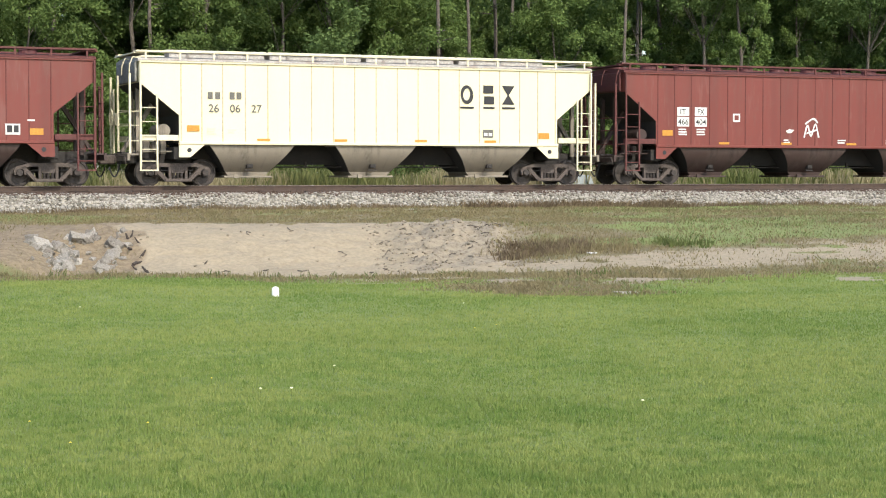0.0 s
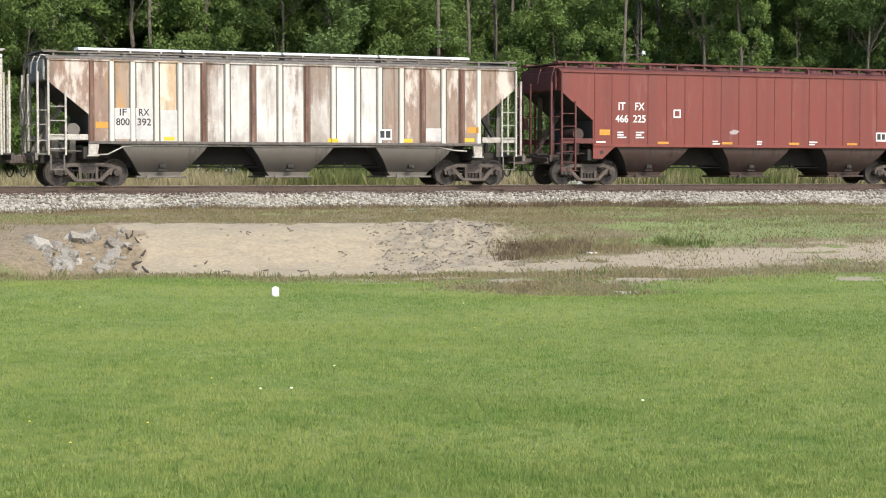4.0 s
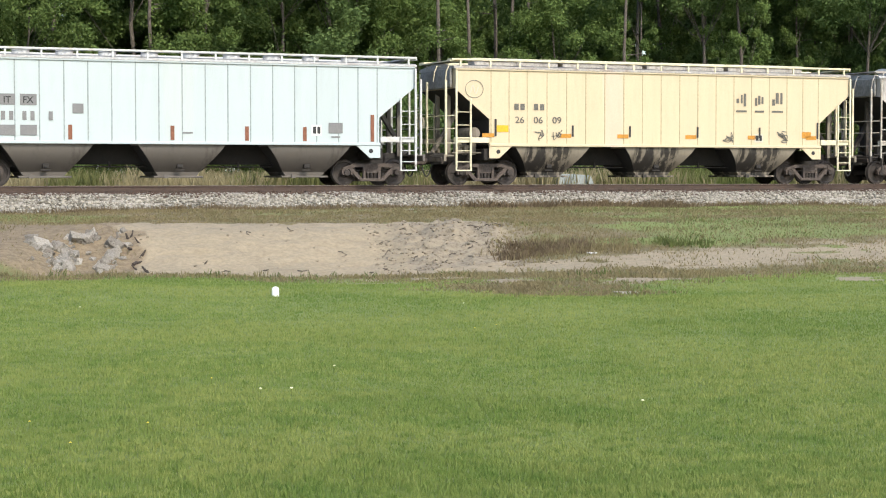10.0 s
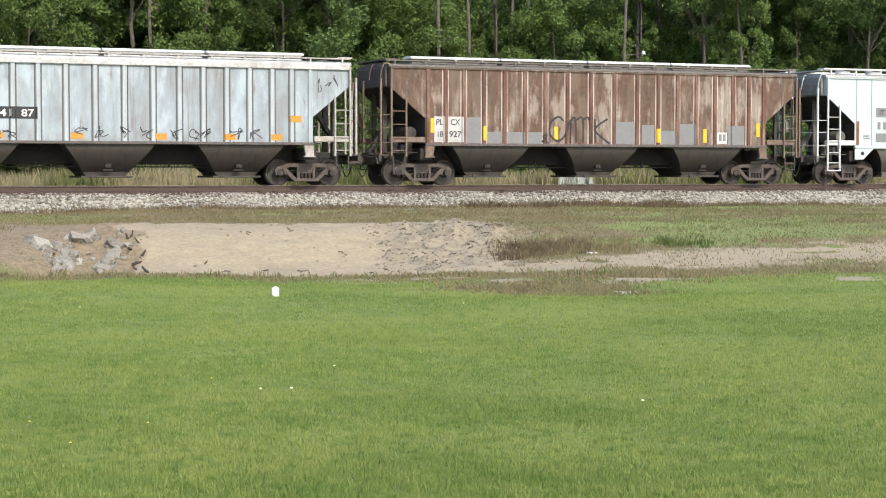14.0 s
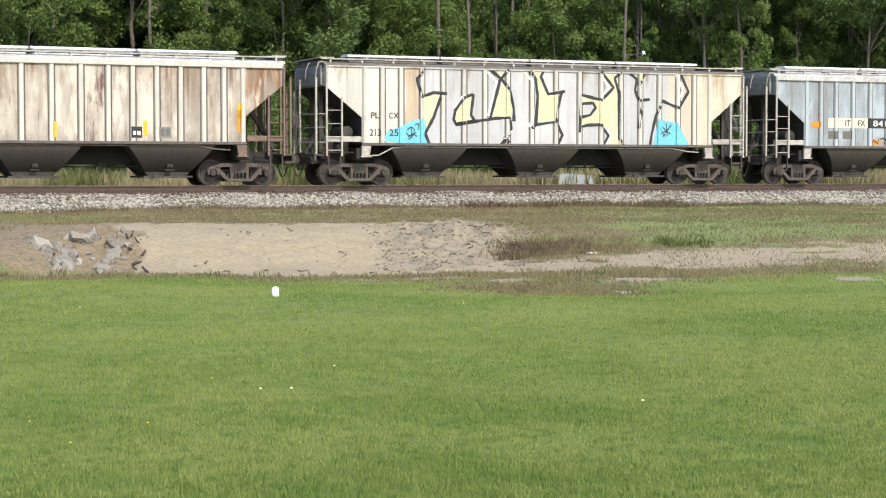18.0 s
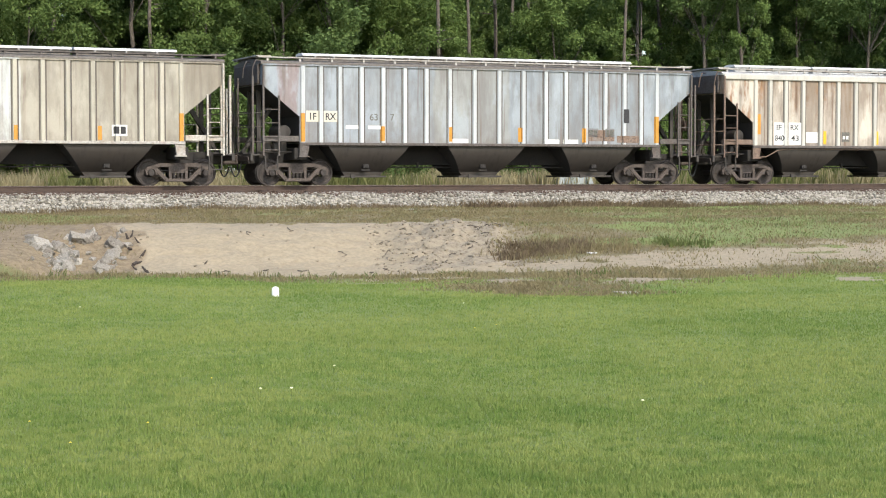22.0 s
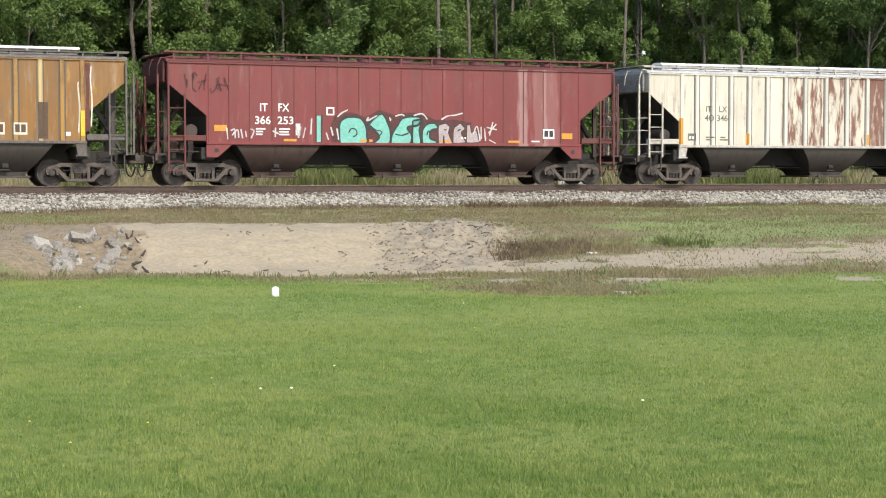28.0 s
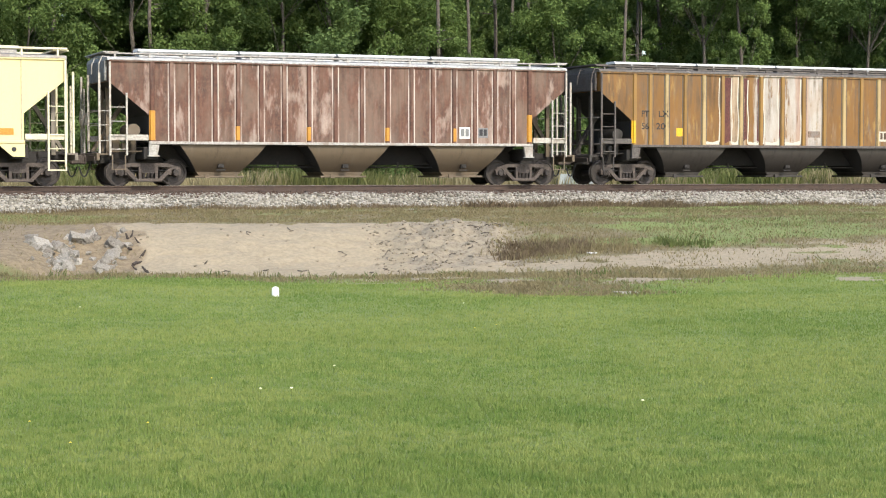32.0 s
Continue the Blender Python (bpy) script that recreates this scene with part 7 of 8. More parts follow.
sp = [(x, 35.4 + r.uniform(-0.5, 0.6)) for x in np.arange(-8.6, 5.0, 0.28) if r.rand() < 0.5]
tufts(sp, 18, 0.15, 0.09, M["weed"], "ditch_weeds", "green weeds along the near lip of the ditch", r)
sp = [(x + r.uniform(-0.2, 0.2), 34.6 + r.uniform(-1.2, 1.2)) for x in np.arange(-9.0, 6.5, 0.15)]
tufts(sp, 14, 0.15, 0.12, M["straw"], "ditch_straw", "dry straw tufts beside the ditch", r)
sp = [(r.uniform(1.2, 4.4), r.uniform(40.0, 42.2)) for _ in range(60)]
tufts(sp, 18, 0.17, 0.18, M["straw"], "ditch_straw", "brown dead grass in the shallow end of the ditch", r)
sp = [(r.uniform(1.3, 3.3), r.uniform(40.0, 41.8)) for _ in range(75)]
tufts(sp, 36, 0.17, 0.14, M["dead"], "dead_weeds", "dark brown dead weeds in the shallow end of the ditch", r)
sp = [on_track(m, 3.5 + 0.55 * r.rand())[:2] for m in r.uniform(-0.8, 7.5, 70)]
tufts(sp, 60, 0.27, 0.22, M["dead"], "dead_weeds", "brown dead weeds along the foot of the ballast", r)
sp = [on_track(m, 3.55 + 0.8 * r.rand())[:2] for m in r.uniform(-16, 24, 260)]
tufts(sp, 40, 0.17, 0.25, M["dead"], "dead_weeds", "low brown dead grass along the ballast", r)
sp = [(x, 38.3 + 0.26 * (x - 2.8) + r.normal(0, 1.1)) for x in r.uniform(3.5, 11.5, 80)]
tufts(sp, 14, 0.06, 0.22, M["straw"], "ditch_straw", "thin flattened hay on the bare dirt track", r)
sp = [(5.35 + r.normal(0, 0.35), 41.2 + r.normal(0, 0.3)) for _ in range(16)]
tufts(sp, 30, 0.2, 0.12, M["weed"], "ditch_weeds", "dark green weed clump above the dirt track", r)
sp = [(r.uniform(-12, -8.6), r.uniform(35.5, 38)) for _ in range(40)]
tufts(sp, 16, 0.17, 0.18, M["straw"], "ditch_straw", "brown dead grass beside the rock pile", r)
sp = [on_track(m, 3.45 + r.uniform(-0.2, 0.3))[:2] for m in (-0.6, 4.6, 5.0, 5.5, 6.2, 9.5, 14.2, 15.0, 15.6)]
tufts(sp, 40, 0.24, 0.22, M["straw"], "dead_weeds", "dead brown weeds at the foot of the ballast", r)
# reeds and tall grass beyond the track
k = 60000
m_, a_ = r.uniform(-32, 62, k), -r.uniform(7.5, 16, k)
X, Y = TRACK[0] + m_ * CT + a_ * ST, TRACK[1] + m_ * ST - a_ * CT
H = (0.5 + 0.7 * wave(X, Y, 2.2, 3)) * r.uniform(0.5, 1.1, k)
tan = wave(X, Y * 0.3, 3.0, 5) + 0.35 * (r.rand(k) - 0.5) + 0.012 * np.clip(4 - X, -8, 14) > 0.52
V = blades(X, Y, H, 0.03 + 0.03 * r.rand(k), r, lean=0.5)
tagged(new("tall_grass", np_mesh("tall_grass", V[tan], M["reed"])), "tall tan reeds beyond the track", "grass", kind="stuff")
tagged(new("tall_grass", np_mesh("tall_grass", V[~tan], M["rank"])), "tall green grass beyond the track", "grass", kind="stuff")
# a few flower heads in the lawn
M["petal"] = plain("pale_petals", (0.75, 0.75, 0.5, 1), 0.7, 0, 0.1)
M["dandelion"] = plain("yellow_petals", (0.75, 0.6, 0.08, 1), 0.7, 0, 0.1)


def flower(x, y, mat, label, size=0.011):
    f = new("flower")
    tagged(f, label, "flower", "flowers in the lawn")
    z = float(height(x, y))
    f.matrix_basis = pose(x, y, z)
    b = bmesh.new()
    rod(b, (0, 0, 0), (0.004, 0, 0.085), 0.0015, 5)
    part("stem", b, M["weed"], f)
    b = bmesh.new()
    bmesh.ops.create_icosphere(b, subdivisions=1, radius=size, matrix=pose(0.004, 0, 0.09) @ Matrix.Diagonal((1, 1, 0.6, 1)))
    part("flower_head", b, mat, f)


def lawn_spot(px, py, up=0.08):
    """The place on the lawn along one sight line of the fixed camera."""
    y = 1.7 * 3200 / (py - 306)
    for _ in range(6):
        y = (1.7 - float(height((px - 784) / 3200 * y, y)) - up) * 3200 / (py - 306)
    return (px - 784) / 3200 * y, y


for px, py, dnd in ((459, 691, 0), (514, 690, 0), (878, 577, 1), (820, 538, 0), (258, 752, 1), (120, 788, 1), (1138, 712, 0), (48, 750, 1), (840, 582, 1), (372, 672, 1), (140, 545, 0), (590, 650, 0)):
    x, y = lawn_spot(px, py)
    flower(x, y, M["dandelion" if dnd else "petal"], "small yellow dandelion in the lawn" if dnd else "small white flower in the lawn", 0.009 if dnd else 0.014)

# ---- small things on the ground ----
M["plastic"] = plain("white_plastic", (0.8, 0.8, 0.79, 1), 0.4, 0, 0.04, 3, 0.03)
x, y = lawn_spot(487, 525, 0.0)
cup = new("marker_cap")
tagged(cup, "white plastic marker cap standing in the lawn", "marker")
cup.matrix_basis = pose(x, y, float(height(x, y)) - 0.01)
b = bmesh.new()
prof = [(0.052, 0.0), (0.056, 0.03), (0.058, 0.09), (0.055, 0.125), (0.042, 0.155), (0.0001, 0.163)]
rings = [[b.verts.new((q * math.cos(2 * math.pi * k / 20), q * math.sin(2 * math.pi * k / 20), z)) for k in range(20)] for q, z in prof]
for r0, r1 in zip(rings, rings[1:]):
    for k in range(20):
        b.faces.new((r0[k], r0[(k + 1) % 20], r1[(k + 1) % 20], r1[k]))
part("cap", b, M["plastic"], cup, smooth=True)
b = bmesh.new()
rod(b, (0, 0, 0.0), (0, 0, 0.02), 0.058, 20)
part("collar", b, M["plastic"], cup)

n = Nodes("grey_limestone", 0.9)
own = n.t.nodes.new("ShaderNodeObjectInfo").outputs["Random"]
v = n.coords()
f1, f2 = n.noise(v, 2.4, 5, 0.65), n.noise(v, 11, 5, 0.7)
c0 = n.mix(own, (0.22, 0.195, 0.16, 1), (0.43, 0.4, 0.345, 1))
c0 = n.mix(n.ramp(f1, 0.5, 0.66, 0, 0.6), c0, (0.17, 0.135, 0.1, 1))
c0 = n.mix(n.ramp(f2, 0.56, 0.7, 0, 0.6), c0, (0.09, 0.075, 0.06, 1))
n.colour(c0)
n.bump(n.math("ADD", f1, n.math("MULTIPLY", f2, 0.4)), 0.8, 0.12)
M["rock"] = n.mat


def rock_mesh(seed):
    b = bmesh.new()
    q = random.Random(seed)
    for c in ((x, y, z) for x in (-0.75, 0.75) for y in (-0.75, 0.75) for z in (-0.75, 0.75)):
        b.verts.new([v + q.uniform(-0.42, 0.42) for v in c])
    for _ in range(3):
        b.verts.new(Vector((q.uniform(-1, 1), q.uniform(-1, 1), q.uniform(-1, 1))).normalized())
    hull = bmesh.ops.convex_hull(b, input=b.verts)
    bmesh.ops.delete(b, geom=[v for v in hull["geom_interior"] if isinstance(v, bmesh.types.BMVert)], context="VERTS")
    bmesh.ops.bevel(b, geom=b.edges[:], offset=0.05, segments=1, affect="EDGES")
    return mesh_of("rock", b)


ROCKS = [rock_mesh(s) for s in range(9)]
q = random.Random(11)
# two heaps, the larger one nearer the head of the ditch, with small chips between
HEAPS = ((-9.3, 41.6, 0.25, 0.5), (-8.7, 41.3, 0.40, 0.9), (-8.3, 42.8, 0.35, 0.4), (-7.65, 41.6, 0.22, 1.2))
for k in range(120):
    hx, hy, wx, wy = HEAPS[(0, 1, 1, 1, 2, 3, 3)[k % 7]]
    x, y = hx + q.gauss(0, 0.55) * wx, hy + q.gauss(0, 0.62) * wy
    s = q.uniform(0.08, 0.17) if k < 36 else q.uniform(0.035, 0.1)
    m = pose(x, y, float(height(x, y)) + s * q.uniform(-0.1, 0.2), q.uniform(-60, 60), q.uniform(-60, 60), q.uniform(0, 360)) @ Matrix.Diagonal((s * q.uniform(0.8, 1.4), s * q.uniform(0.7, 1.1), s * q.uniform(0.7, 1.1), 1))
    o = new("rock", ROCKS[k % 9])
    o.material_slots[0].link = "OBJECT"; o.material_slots[0].material = M["rock"]
    o.matrix_basis = m
    tagged(o, "angular grey broken rock on the ditch bank", "rock", "rocks in the ditch")
for px, py, s in ((1108, 512, 0.12), (728, 383, 0.05), (1047, 465, 0.07), (1500, 375, 0.05)):
    y = 33.0 if py > 500 else (40.0 if py > 450 else 57.0)
    x = (px - 784) / 3200 * y
    if py > 500:
        x, y = lawn_spot(px, py)
    o = new("pale_stone", ROCKS[2])
    o.material_slots[0].link = "OBJECT"; o.material_slots[0].material = M["white"] if py < 500 else M["rock"]
    o.matrix_basis = pose(x, y, float(height(x, y)) + 0.01) @ Matrix.Diagonal((s * 1.7, s, s * 0.35, 1))
    tagged(o, "flat pale stone lying on the ground", "stone")

# dark broken timbers half buried at the head of the sand
M["rotten"] = plain("rotten_dark_timber", (0.045, 0.034, 0.027, 1), 0.95, 0, 0.4, 5, 0.5, (0.035, 0.026, 0.02, 1))
for k in range(8):
    y = 42.9 - 0.36 * k + q.uniform(-0.2, 0.2)
    x = -7.4 + 0.26 * (43.0 - y) + q.uniform(-0.15, 0.15)
    b = bmesh.new()
    l, w = q.uniform(0.1, 0.22), q.uniform(0.018, 0.04)
    rod(b, (-l, 0, 0), (0.1 * l, q.uniform(-0.02, 0.02), q.uniform(0, 0.03)), w, 7, w * 0.9)
    rod(b, (0.0, 0, 0.005), (l, q.uniform(-0.05, 0.05), q.uniform(-0.02, 0.05)), w * 0.9, 7, w * 0.5)
    o = part("timber", b, M["rotten"], None, m=pose(x, y, float(height(x, y)) + 0.02, q.uniform(-20, 20), q.uniform(-70, 20), q.uniform(0, 180)))
    tagged(o, "short rotten dark timber half buried in the sand", "timber", "timbers in the bank")

# roots and sticks that hang out of the bank
M["root"] = plain("dark_roots", (0.07, 0.055, 0.042, 1), 0.9, 0, 0.3, 6)
q = random.Random(23)
for k in range(26):
    x = q.uniform(-1.6, 1.6) if k < 18 else q.uniform(-6.8, -1.5)
    y = q.uniform(40.2, 43.8)
    z = float(height(x, y))
    b = bmesh.new()
    p = Vector((0, 0, 0.02))
    for j in range(4):
        nx = p + Vector((q.uniform(-0.12, 0.12), -q.uniform(0.02, 0.1), 0))
        nx.z = float(height(x + nx.x, y + nx.y)) - z + q.uniform(0.01, 0.06)
        rod(b, p, nx, 0.012 - 0.002 * j, 5, 0.010 - 0.002 * j)
        p = nx
    o = part("root", b, M["root"], None, m=pose(x, y, z))
    tagged(o, "dark dead root hanging out of the sandy bank", "root", "roots in the bank")


def lumps(r, k):
    P = np.zeros((k, 3))
    P[:, 0] = r.uniform(-7.2, 1.8, k)
    P[:, 1] = r.uniform(38.6, 45.2, k)
    move = r.rand(k) < 0.86
    P[move, 0] = r.uniform(-1.6, 1.9, move.sum())
    P[move, 0] += 0.17 * (42.0 - P[move, 1])
    P[:, 2] = height(P[:, 0], P[:, 1]) + 0.005
    return P


M["clod"] = plain("dry_soil_clod", (0.24, 0.2, 0.145, 1), 0.95, 0, 0.3, 6, 0.4, (0.13, 0.105, 0.078, 1))
tagged(new("soil_clods", solid_mesh("soil_clods", *rubble(520, 0.042, lumps, 9), M["clod"])), "crumbled soil clods on the sandy bank", "soil", kind="stuff")

# white culvert box beyond the track
b = bmesh.new()
prism(b, [(-0.75, 0.0), (-0.62, 0.42), (0.62, 0.36), (0.75, 0.0)], -0.35, 0.35)
box = part("culvert_box", b, M["box"], None, m=Matrix.Translation(on_track(9.25, -8.0, 1.24)) @ Matrix.Rotation(TH - 0.3, 4, "Z"))
tagged(box, "low pale grey concrete box beyond the track", "culvert box")
b = bmesh.new()
slab(b, -0.7, 0.7, -0.3, 0.3, -0.8, 0.0)
part("footing", b, M["ballast"], box)

# ---- trees ----
def leaf_mat(name, a, b_, c_):
    n = Nodes(name, 0.55)
    rnd = n.t.nodes.new("ShaderNodeNewGeometry").outputs["Random Per Island"]
    info = n.t.nodes.new("ShaderNodeObjectInfo").outputs["Random"]
    col = n.mix(rnd, a, b_)
    col = n.mix(n.ramp(n.noise(n.coords(), 0.7, 3), 0.4, 0.65, 0, 0.7), col, c_)
    col = n.mix(n.math("MULTIPLY", info, 0.35), col, (0.065, 0.085, 0.024, 1))
    n.colour(col)
    n.bsdf.inputs["Specular IOR Level"].default_value = 0.06
    tr = n.add("ShaderNodeBsdfTranslucent")
    n.link(col, tr.inputs["Color"])
    mx = n.t.nodes.new("ShaderNodeMixShader")
    mx.inputs[0].default_value = 0.4
    n.link(n.bsdf.outputs[0], mx.inputs[1]); n.link(tr.outputs[0], mx.inputs[2])
    n.link(mx.outputs[0], n.t.nodes["Material Output"].inputs["Surface"])
    return n.mat


M["leaf"] = leaf_mat("broad_leaves", (0.10, 0.162, 0.055, 1), (0.19, 0.27, 0.095, 1), (0.12, 0.19, 0.066, 1))
M["leaf2"] = leaf_mat("young_leaves", (0.105, 0.172, 0.05, 1), (0.2, 0.275, 0.082, 1), (0.137, 0.2, 0.062, 1))
M["needle"] = leaf_mat("pine_needles", (0.018, 0.045, 0.012, 1), (0.045, 0.085, 0.022, 1), (0.03, 0.055, 0.016, 1))
M["bark"] = plain("grey_brown_bark", (0.10, 0.085, 0.07, 1), 0.95, 0, 0.4, 3, 0.8, (0.09, 0.075, 0.06, 1))


def limb(b, p, q, r0, r1, n=7):
    rod(b, p, q, r0, n, r1)


def leaf_quads(centres, radii, per, size, r, drop=0.0):
    """Small leaf cards in clumps; each clump an uneven ball."""
    C = np.repeat(np.asarray(centres), per, 0)
    S = np.repeat(np.asarray(radii), per)[:, None]
    k = len(C)
    d = r.randn(k, 3)
    d /= np.linalg.norm(d, axis=1)[:, None]
    P = C + d * S * (r.rand(k, 1) ** 0.45) * np.array([1.0, 1.0, 0.75])
    P[:, 2] -= drop * r.rand(k) * S[:, 0]
    u = r.randn(k, 3); u /= np.linalg.norm(u, axis=1)[:, None]
    w = np.cross(u, d + 0.6 * r.randn(k, 3)); w /= np.linalg.norm(w, axis=1)[:, None] + 1e-9
    L = size * (0.6 + 0.8 * r.rand(k, 1))
    return np.stack([P - u * L, P - w * L * 0.55, P + u * L, P + w * L * 0.55], 1)


def broadleaf(seed, tall, wide, base, clumps, per, size, leafmat):
    """Trunk and crown meshes of one leafy tree; the crown starts base metres up."""
    q, r = random.Random(seed), np.random.RandomState(seed)
    b = bmesh.new()
    pts = [Vector((0, 0, -0.3))]
    steps = 6
    for k in range(steps):
        pts.append(pts[-1] + Vector((q.uniform(-0.25, 0.25), q.uniform(-0.25, 0.25), tall * 0.85 / steps)))
    r0 = 0.015 * min(tall, 9)
    for k in range(steps):
        limb(b, pts[k], pts[k + 1], r0 * (1 - k / (steps + 1)), r0 * (1 - (k + 1) / (steps + 1)), 9)
    C, S = [], []
    for k in range(clumps):
        f = q.random()
        z = base + (tall - base) * f
        girth = wide * (0.55 + 0.75 * math.sin(math.pi * min(0.97, 0.12 + 0.85 * f))) * 0.62
        ang, rad = q.uniform(0, 2 * math.pi), girth * math.sqrt(q.uniform(0.08, 1.0))
        c = Vector((rad * math.cos(ang), rad * math.sin(ang), z + q.uniform(-0.4, 0.4)))
        C.append(c); S.append(q.uniform(0.45, 1.0) * wide * 0.2)
        if k % 5 == 0:
            j = min(steps - 1, max(1, int(steps * (z * 0.8) / (tall * 0.85))))
            limb(b, pts[j], c, r0 * 0.13, r0 * 0.04, 5)
    trunk = mesh_of("trunk", b)
    crown = np_mesh("crown", leaf_quads([tuple(c) for c in C], S, per, size, r, 0.5), leafmat)
    return trunk, crown


def pine(seed, tall, bare):
    q, r = random.Random(seed), np.random.RandomState(seed)
    b = bmesh.new()
    p = Vector((0, 0, -0.3))
    steps = 8
    r0 = 0.115
    for k in range(steps):
        nx = p + Vector((q.uniform(-0.12, 0.12), q.uniform(-0.12, 0.12), tall / steps))
        limb(b, p, nx, r0 * (1 - 0.75 * k / steps), r0 * (1 - 0.75 * (k + 1) / steps), 10)
        p = nx
    C, S = [], []
    for k in range(26):
        f = q.random()
        z = bare + (tall - bare) * f
        ang, rad = q.uniform(0, 2 * math.pi), (0.5 + 2.4 * (1 - f)) * q.uniform(0.4, 1)
        c = Vector((rad * math.cos(ang), rad * math.sin(ang), z))
        limb(b, (0, 0, z - 0.5), c, 0.05, 0.015, 5)
        C.append(tuple(c)); S.append(q.uniform(0.5, 0.9))
    for k in range(6):
        z = q.uniform(4, bare)
        ang = q.uniform(0, 2 * math.pi)
        limb(b, (0, 0, z), (0.8 * math.cos(ang), 0.8 * math.sin(ang), z + 0.1), 0.03, 0.01, 5)
    return mesh_of("trunk", b), np_mesh("crown", leaf_quads(C, S, 130, 0.16, r), M["needle"])


TREES = {
    "oak": broadleaf(1, 13.5, 5.2, 1.6, 120, 440, 0.08, M["leaf"]),
    "oak2": broadleaf(2, 11.5, 4.6, 1.0, 115, 440, 0.078, M["leaf"]),
    "gum": broadleaf(3, 15.5, 4.2, 2.4, 120, 440, 0.076, M["leaf2"]),
    "young": broadleaf(4, 8.0, 3.6, 0.5, 85, 380, 0.062, M["leaf2"]),
    "tall": broadleaf(9, 19.0, 6.0, 10.2, 140, 330, 0.09, M["leaf"]),
    "vine": broadleaf(10, 14.0, 2.1, 0.6, 90, 360, 0.06, M["leaf2"]),
    "bush": broadleaf(5, 4.2, 3.6, 0.2, 60, 300, 0.065, M["leaf2"]),
    "bush2": broadleaf(6, 3.4, 3.8, 0.2, 60, 300, 0.065, M["leaf"]),
    "pine": pine(7, 21, 12.5),
    "pine2": pine(8, 23, 14.5),
}
NAMES = {"oak": ("broadleaf_tree", "dense dark green broadleaf tree at the wood's edge", "tree"), "gum": ("broadleaf_tree", "tall light green broadleaf tree in the wood", "tree"),
         "tall": ("tall_tree", "tall bare-trunked tree with an unseen crown added to shade the wood", "tree"), "vine": ("vine_covered_tree", "slender tree draped with light green vines", "tree"),
         "young": ("young_tree", "young bright green tree at the wood's edge", "tree"), "bush": ("bush", "leafy green bush under the trees", "bush"),
         "pine": ("pine_tree", "tall bare-trunked pine in the wood", "tree")}


def tree(kind, m, a, turn_, scale=1.0):
    trunk, crown = TREES[kind]
    name, label, cat = NAMES[kind.rstrip("2")]
    p = on_track(m, a)
    bearing = p.x / p.y
    low = not kind.startswith(("pine", "bush"))
    if low and -0.032 < bearing < 0.078 and a > -29:
        # slender young trees round the bare pine trunks, lowest in front of them
        trunk, crown = TREES["young"]
        name, label, cat = NAMES["young"]
        scale = (0.8 + 0.062 * p.y) / 8.3 if -0.008 < bearing < 0.05 else 1.2
    elif low and -0.02 < bearing < 0.07:
        # lower growth behind the pines; the sky shows over the lowest of it
        trunk, crown = TREES["young"]
        name, label, cat = NAMES["young"]
        scale = (1.0 + (0.086 if 0.036 < bearing < 0.052 else 0.106) * p.y) / 8.3
    o = new(name)
    tagged(o, label, cat, "trees of the wood")
    o.matrix_basis = Matrix.Translation((p.x, p.y, float(height(p.x, p.y)) - 0.05)) @ Matrix.Rotation(turn_, 4, "Z") @ Matrix.Diagonal((scale, scale, scale * random.Random(turn_).uniform(0.92, 1.08), 1))
    piece("trunk", trunk, o, M["bark"])
    piece("crown", crown, o)
    return o


q = random.Random(77)
HOLLOWS = ((-0.216, -0.203), (-0.181, -0.171), (0.118, 0.16), (0.173, 0.191), (0.204, 0.238))   # bearings of the dark hollows
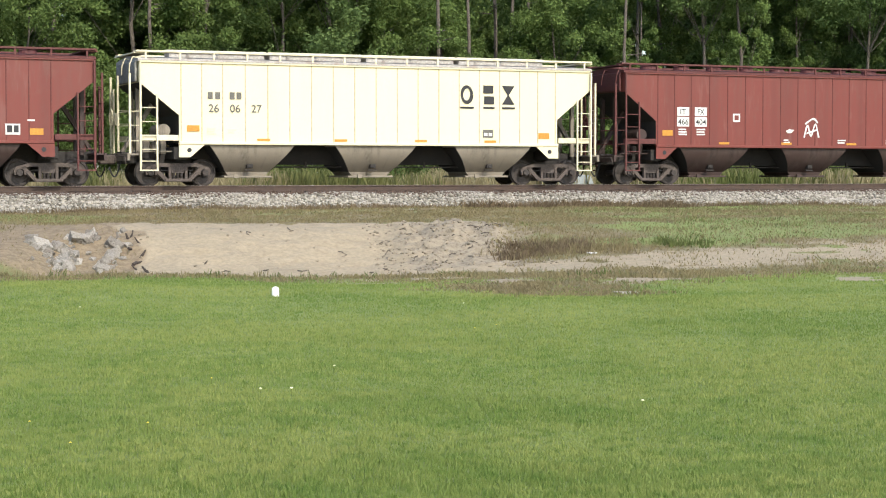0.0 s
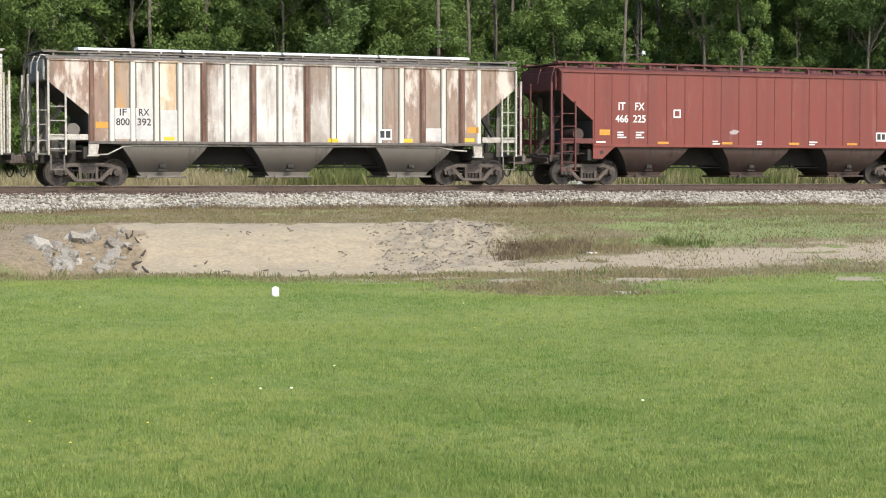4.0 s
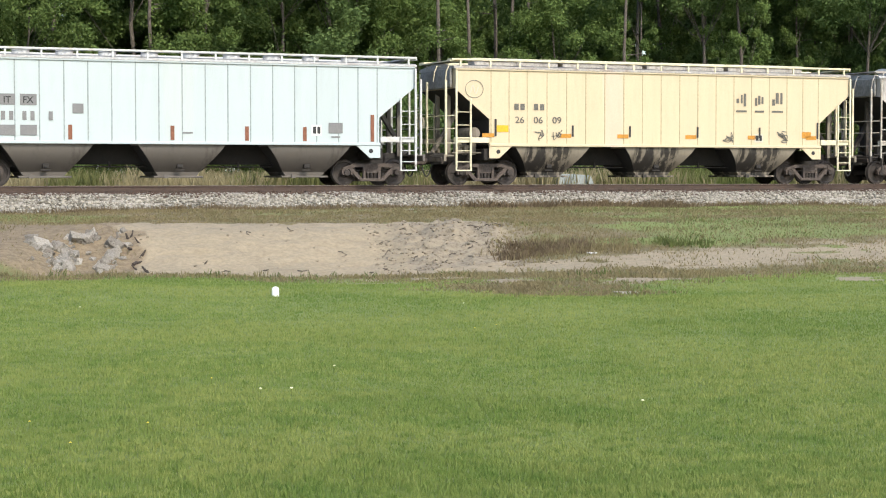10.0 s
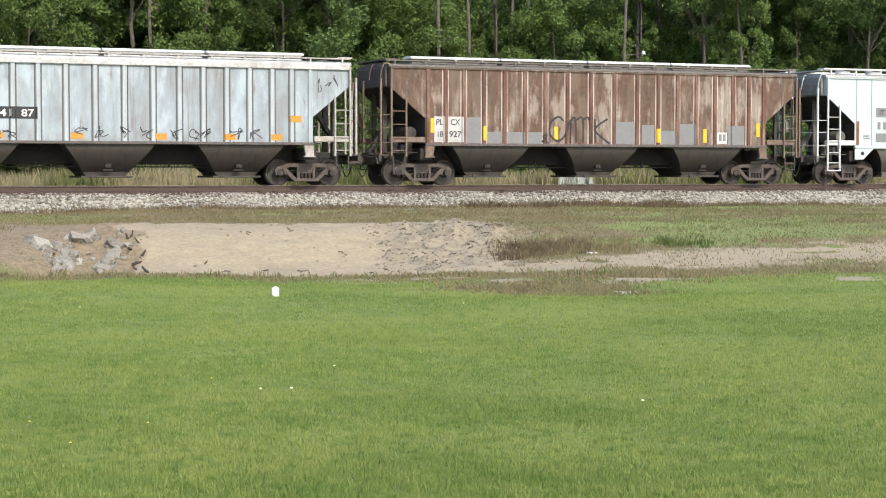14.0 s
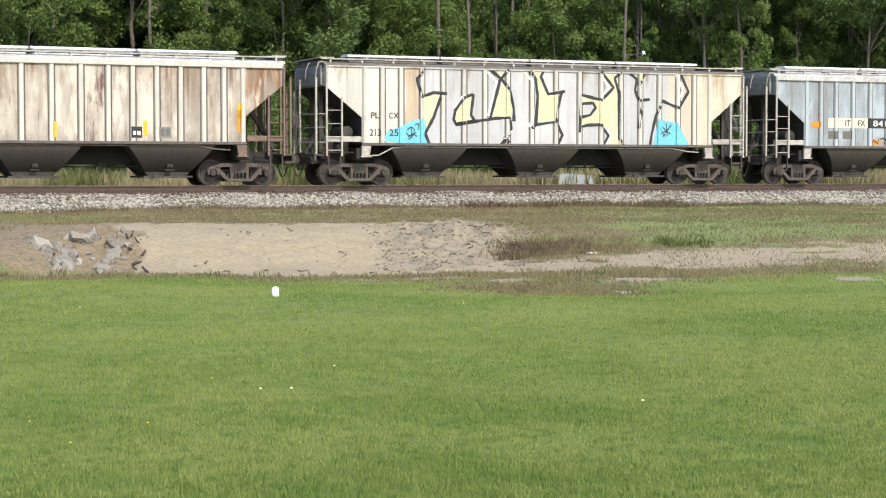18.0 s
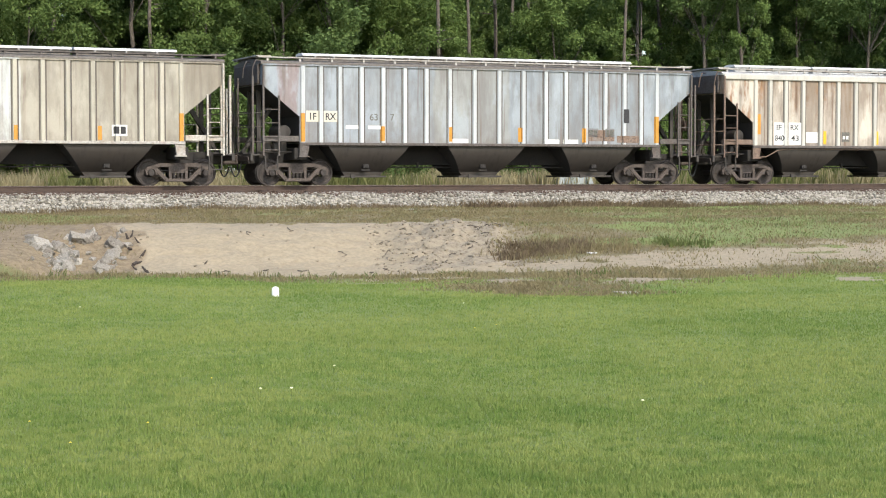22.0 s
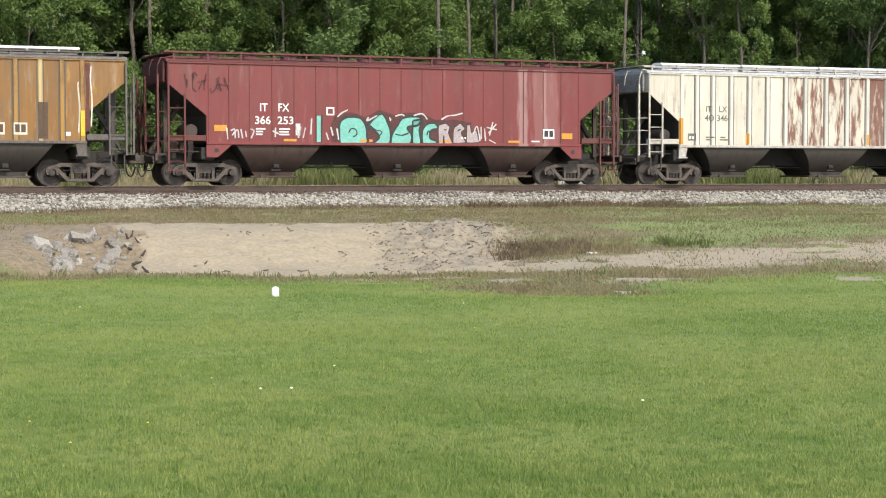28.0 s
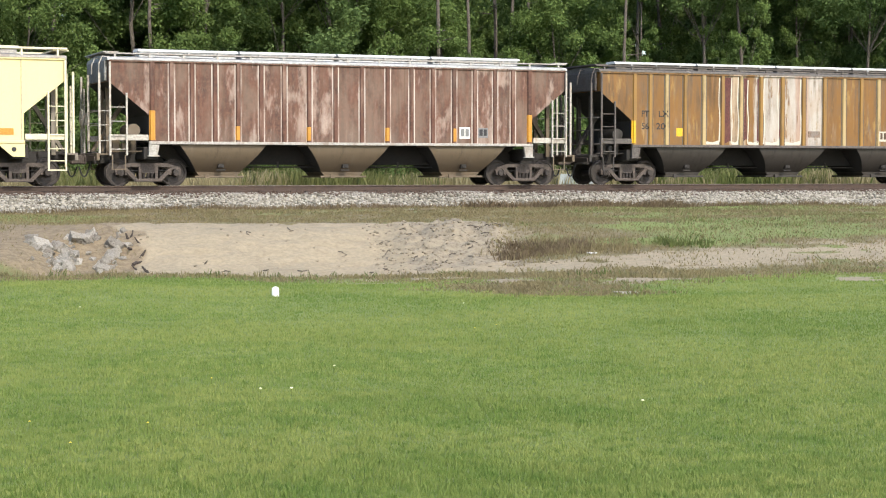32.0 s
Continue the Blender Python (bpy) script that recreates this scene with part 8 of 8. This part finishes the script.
# edge of the wood, left of the pine opening and right of it
for k in range(34):
    m = -38 + 3.1 * k + q.uniform(-0.9, 0.9)
    a = -17.5 - q.uniform(0, 3.0)
    p = on_track(m, a)
    w = p.x / p.y
    # hollows shaded by added crowns above the view, between trees leafy to the ground
    hollow = any(lo < w < hi for lo, hi in HOLLOWS)
    kinds = ("tall",) if hollow else ("oak", "oak2", "gum", "gum", "young") if m < 8 else ("oak", "vine", "oak2", "vine")
    tree(q.choice(kinds), m, a, q.uniform(0, 6.3), q.uniform(0.85, 1.15))
for k in range(40):
    m = -38 + 2.6 * k + q.uniform(-0.8, 0.8)
    a = -15.2 - q.uniform(-0.6, 2.2)
    p = on_track(m, a)
    low = 3 < m < 11 or any(lo - 0.012 < p.x / p.y < hi + 0.012 for lo, hi in HOLLOWS)
    tree(q.choice(("bush", "bush2") if low else ("bush", "bush2", "young")), m, a, q.uniform(0, 6.3), q.uniform(0.75, 1.2))
# inner rows
for row, (a, gap) in enumerate(((-24, 4.2), (-30, 4.0), (-37, 4.2), (-45, 4.4))):
    k = 0
    m = -50.0
    while m < 95:
        m += gap * q.uniform(0.7, 1.3)
        back = a - q.uniform(0, 4)
        p = on_track(m, back)
        hollow = row < 1 and any(lo < p.x / p.y < hi for lo, hi in HOLLOWS)
        tree(q.choice(("tall", "vine", "oak2")) if hollow else q.choice(("oak", "oak2", "gum", "gum")), m, back, q.uniform(0, 6.3), q.uniform(0.95, 1.3))
# pines in the opening and along the edge
for px, dist in ((783, -17.5), (826, -20), (869, -24), (905, -22), (930, -28), (1108, -17.0), (1122, -19.5), (1240, -21), (1415, -22), (276, -18), (958, -34), (1500, -24)):
    # where the sight line to this bearing meets the row at that distance
    t = math.tan(math.atan((px - 784) / 3200))
    y = (TRACK[1] * CT - dist) / (CT - t * ST)
    x = t * y
    m = (x - TRACK[0]) * CT + (y - TRACK[1]) * ST
    tree(q.choice(("pine", "pine2")), m, dist, q.uniform(0, 6.3), q.uniform(0.9, 1.1))


# ---- what moves ----
def motions():
    for car, spec in zip(CARS, SPECS):
        rows = []
        for k in range(17):
            t = 2.0 * k
            p = on_track(spec[1] + run(t), 0, RAIL_Z)
            rows.append((t, Matrix.Translation(p) @ turn))
        walk(car, rows)
    steps = [k / 15 for k in range(481)]
    for w, x in WHEELS:
        walk(w, [(t, Matrix.Translation((x, 0, 0.43)) @ Matrix.Rotation((run(t) / 0.43) % (2 * math.pi), 4, "Y")) for t in steps])


motions()
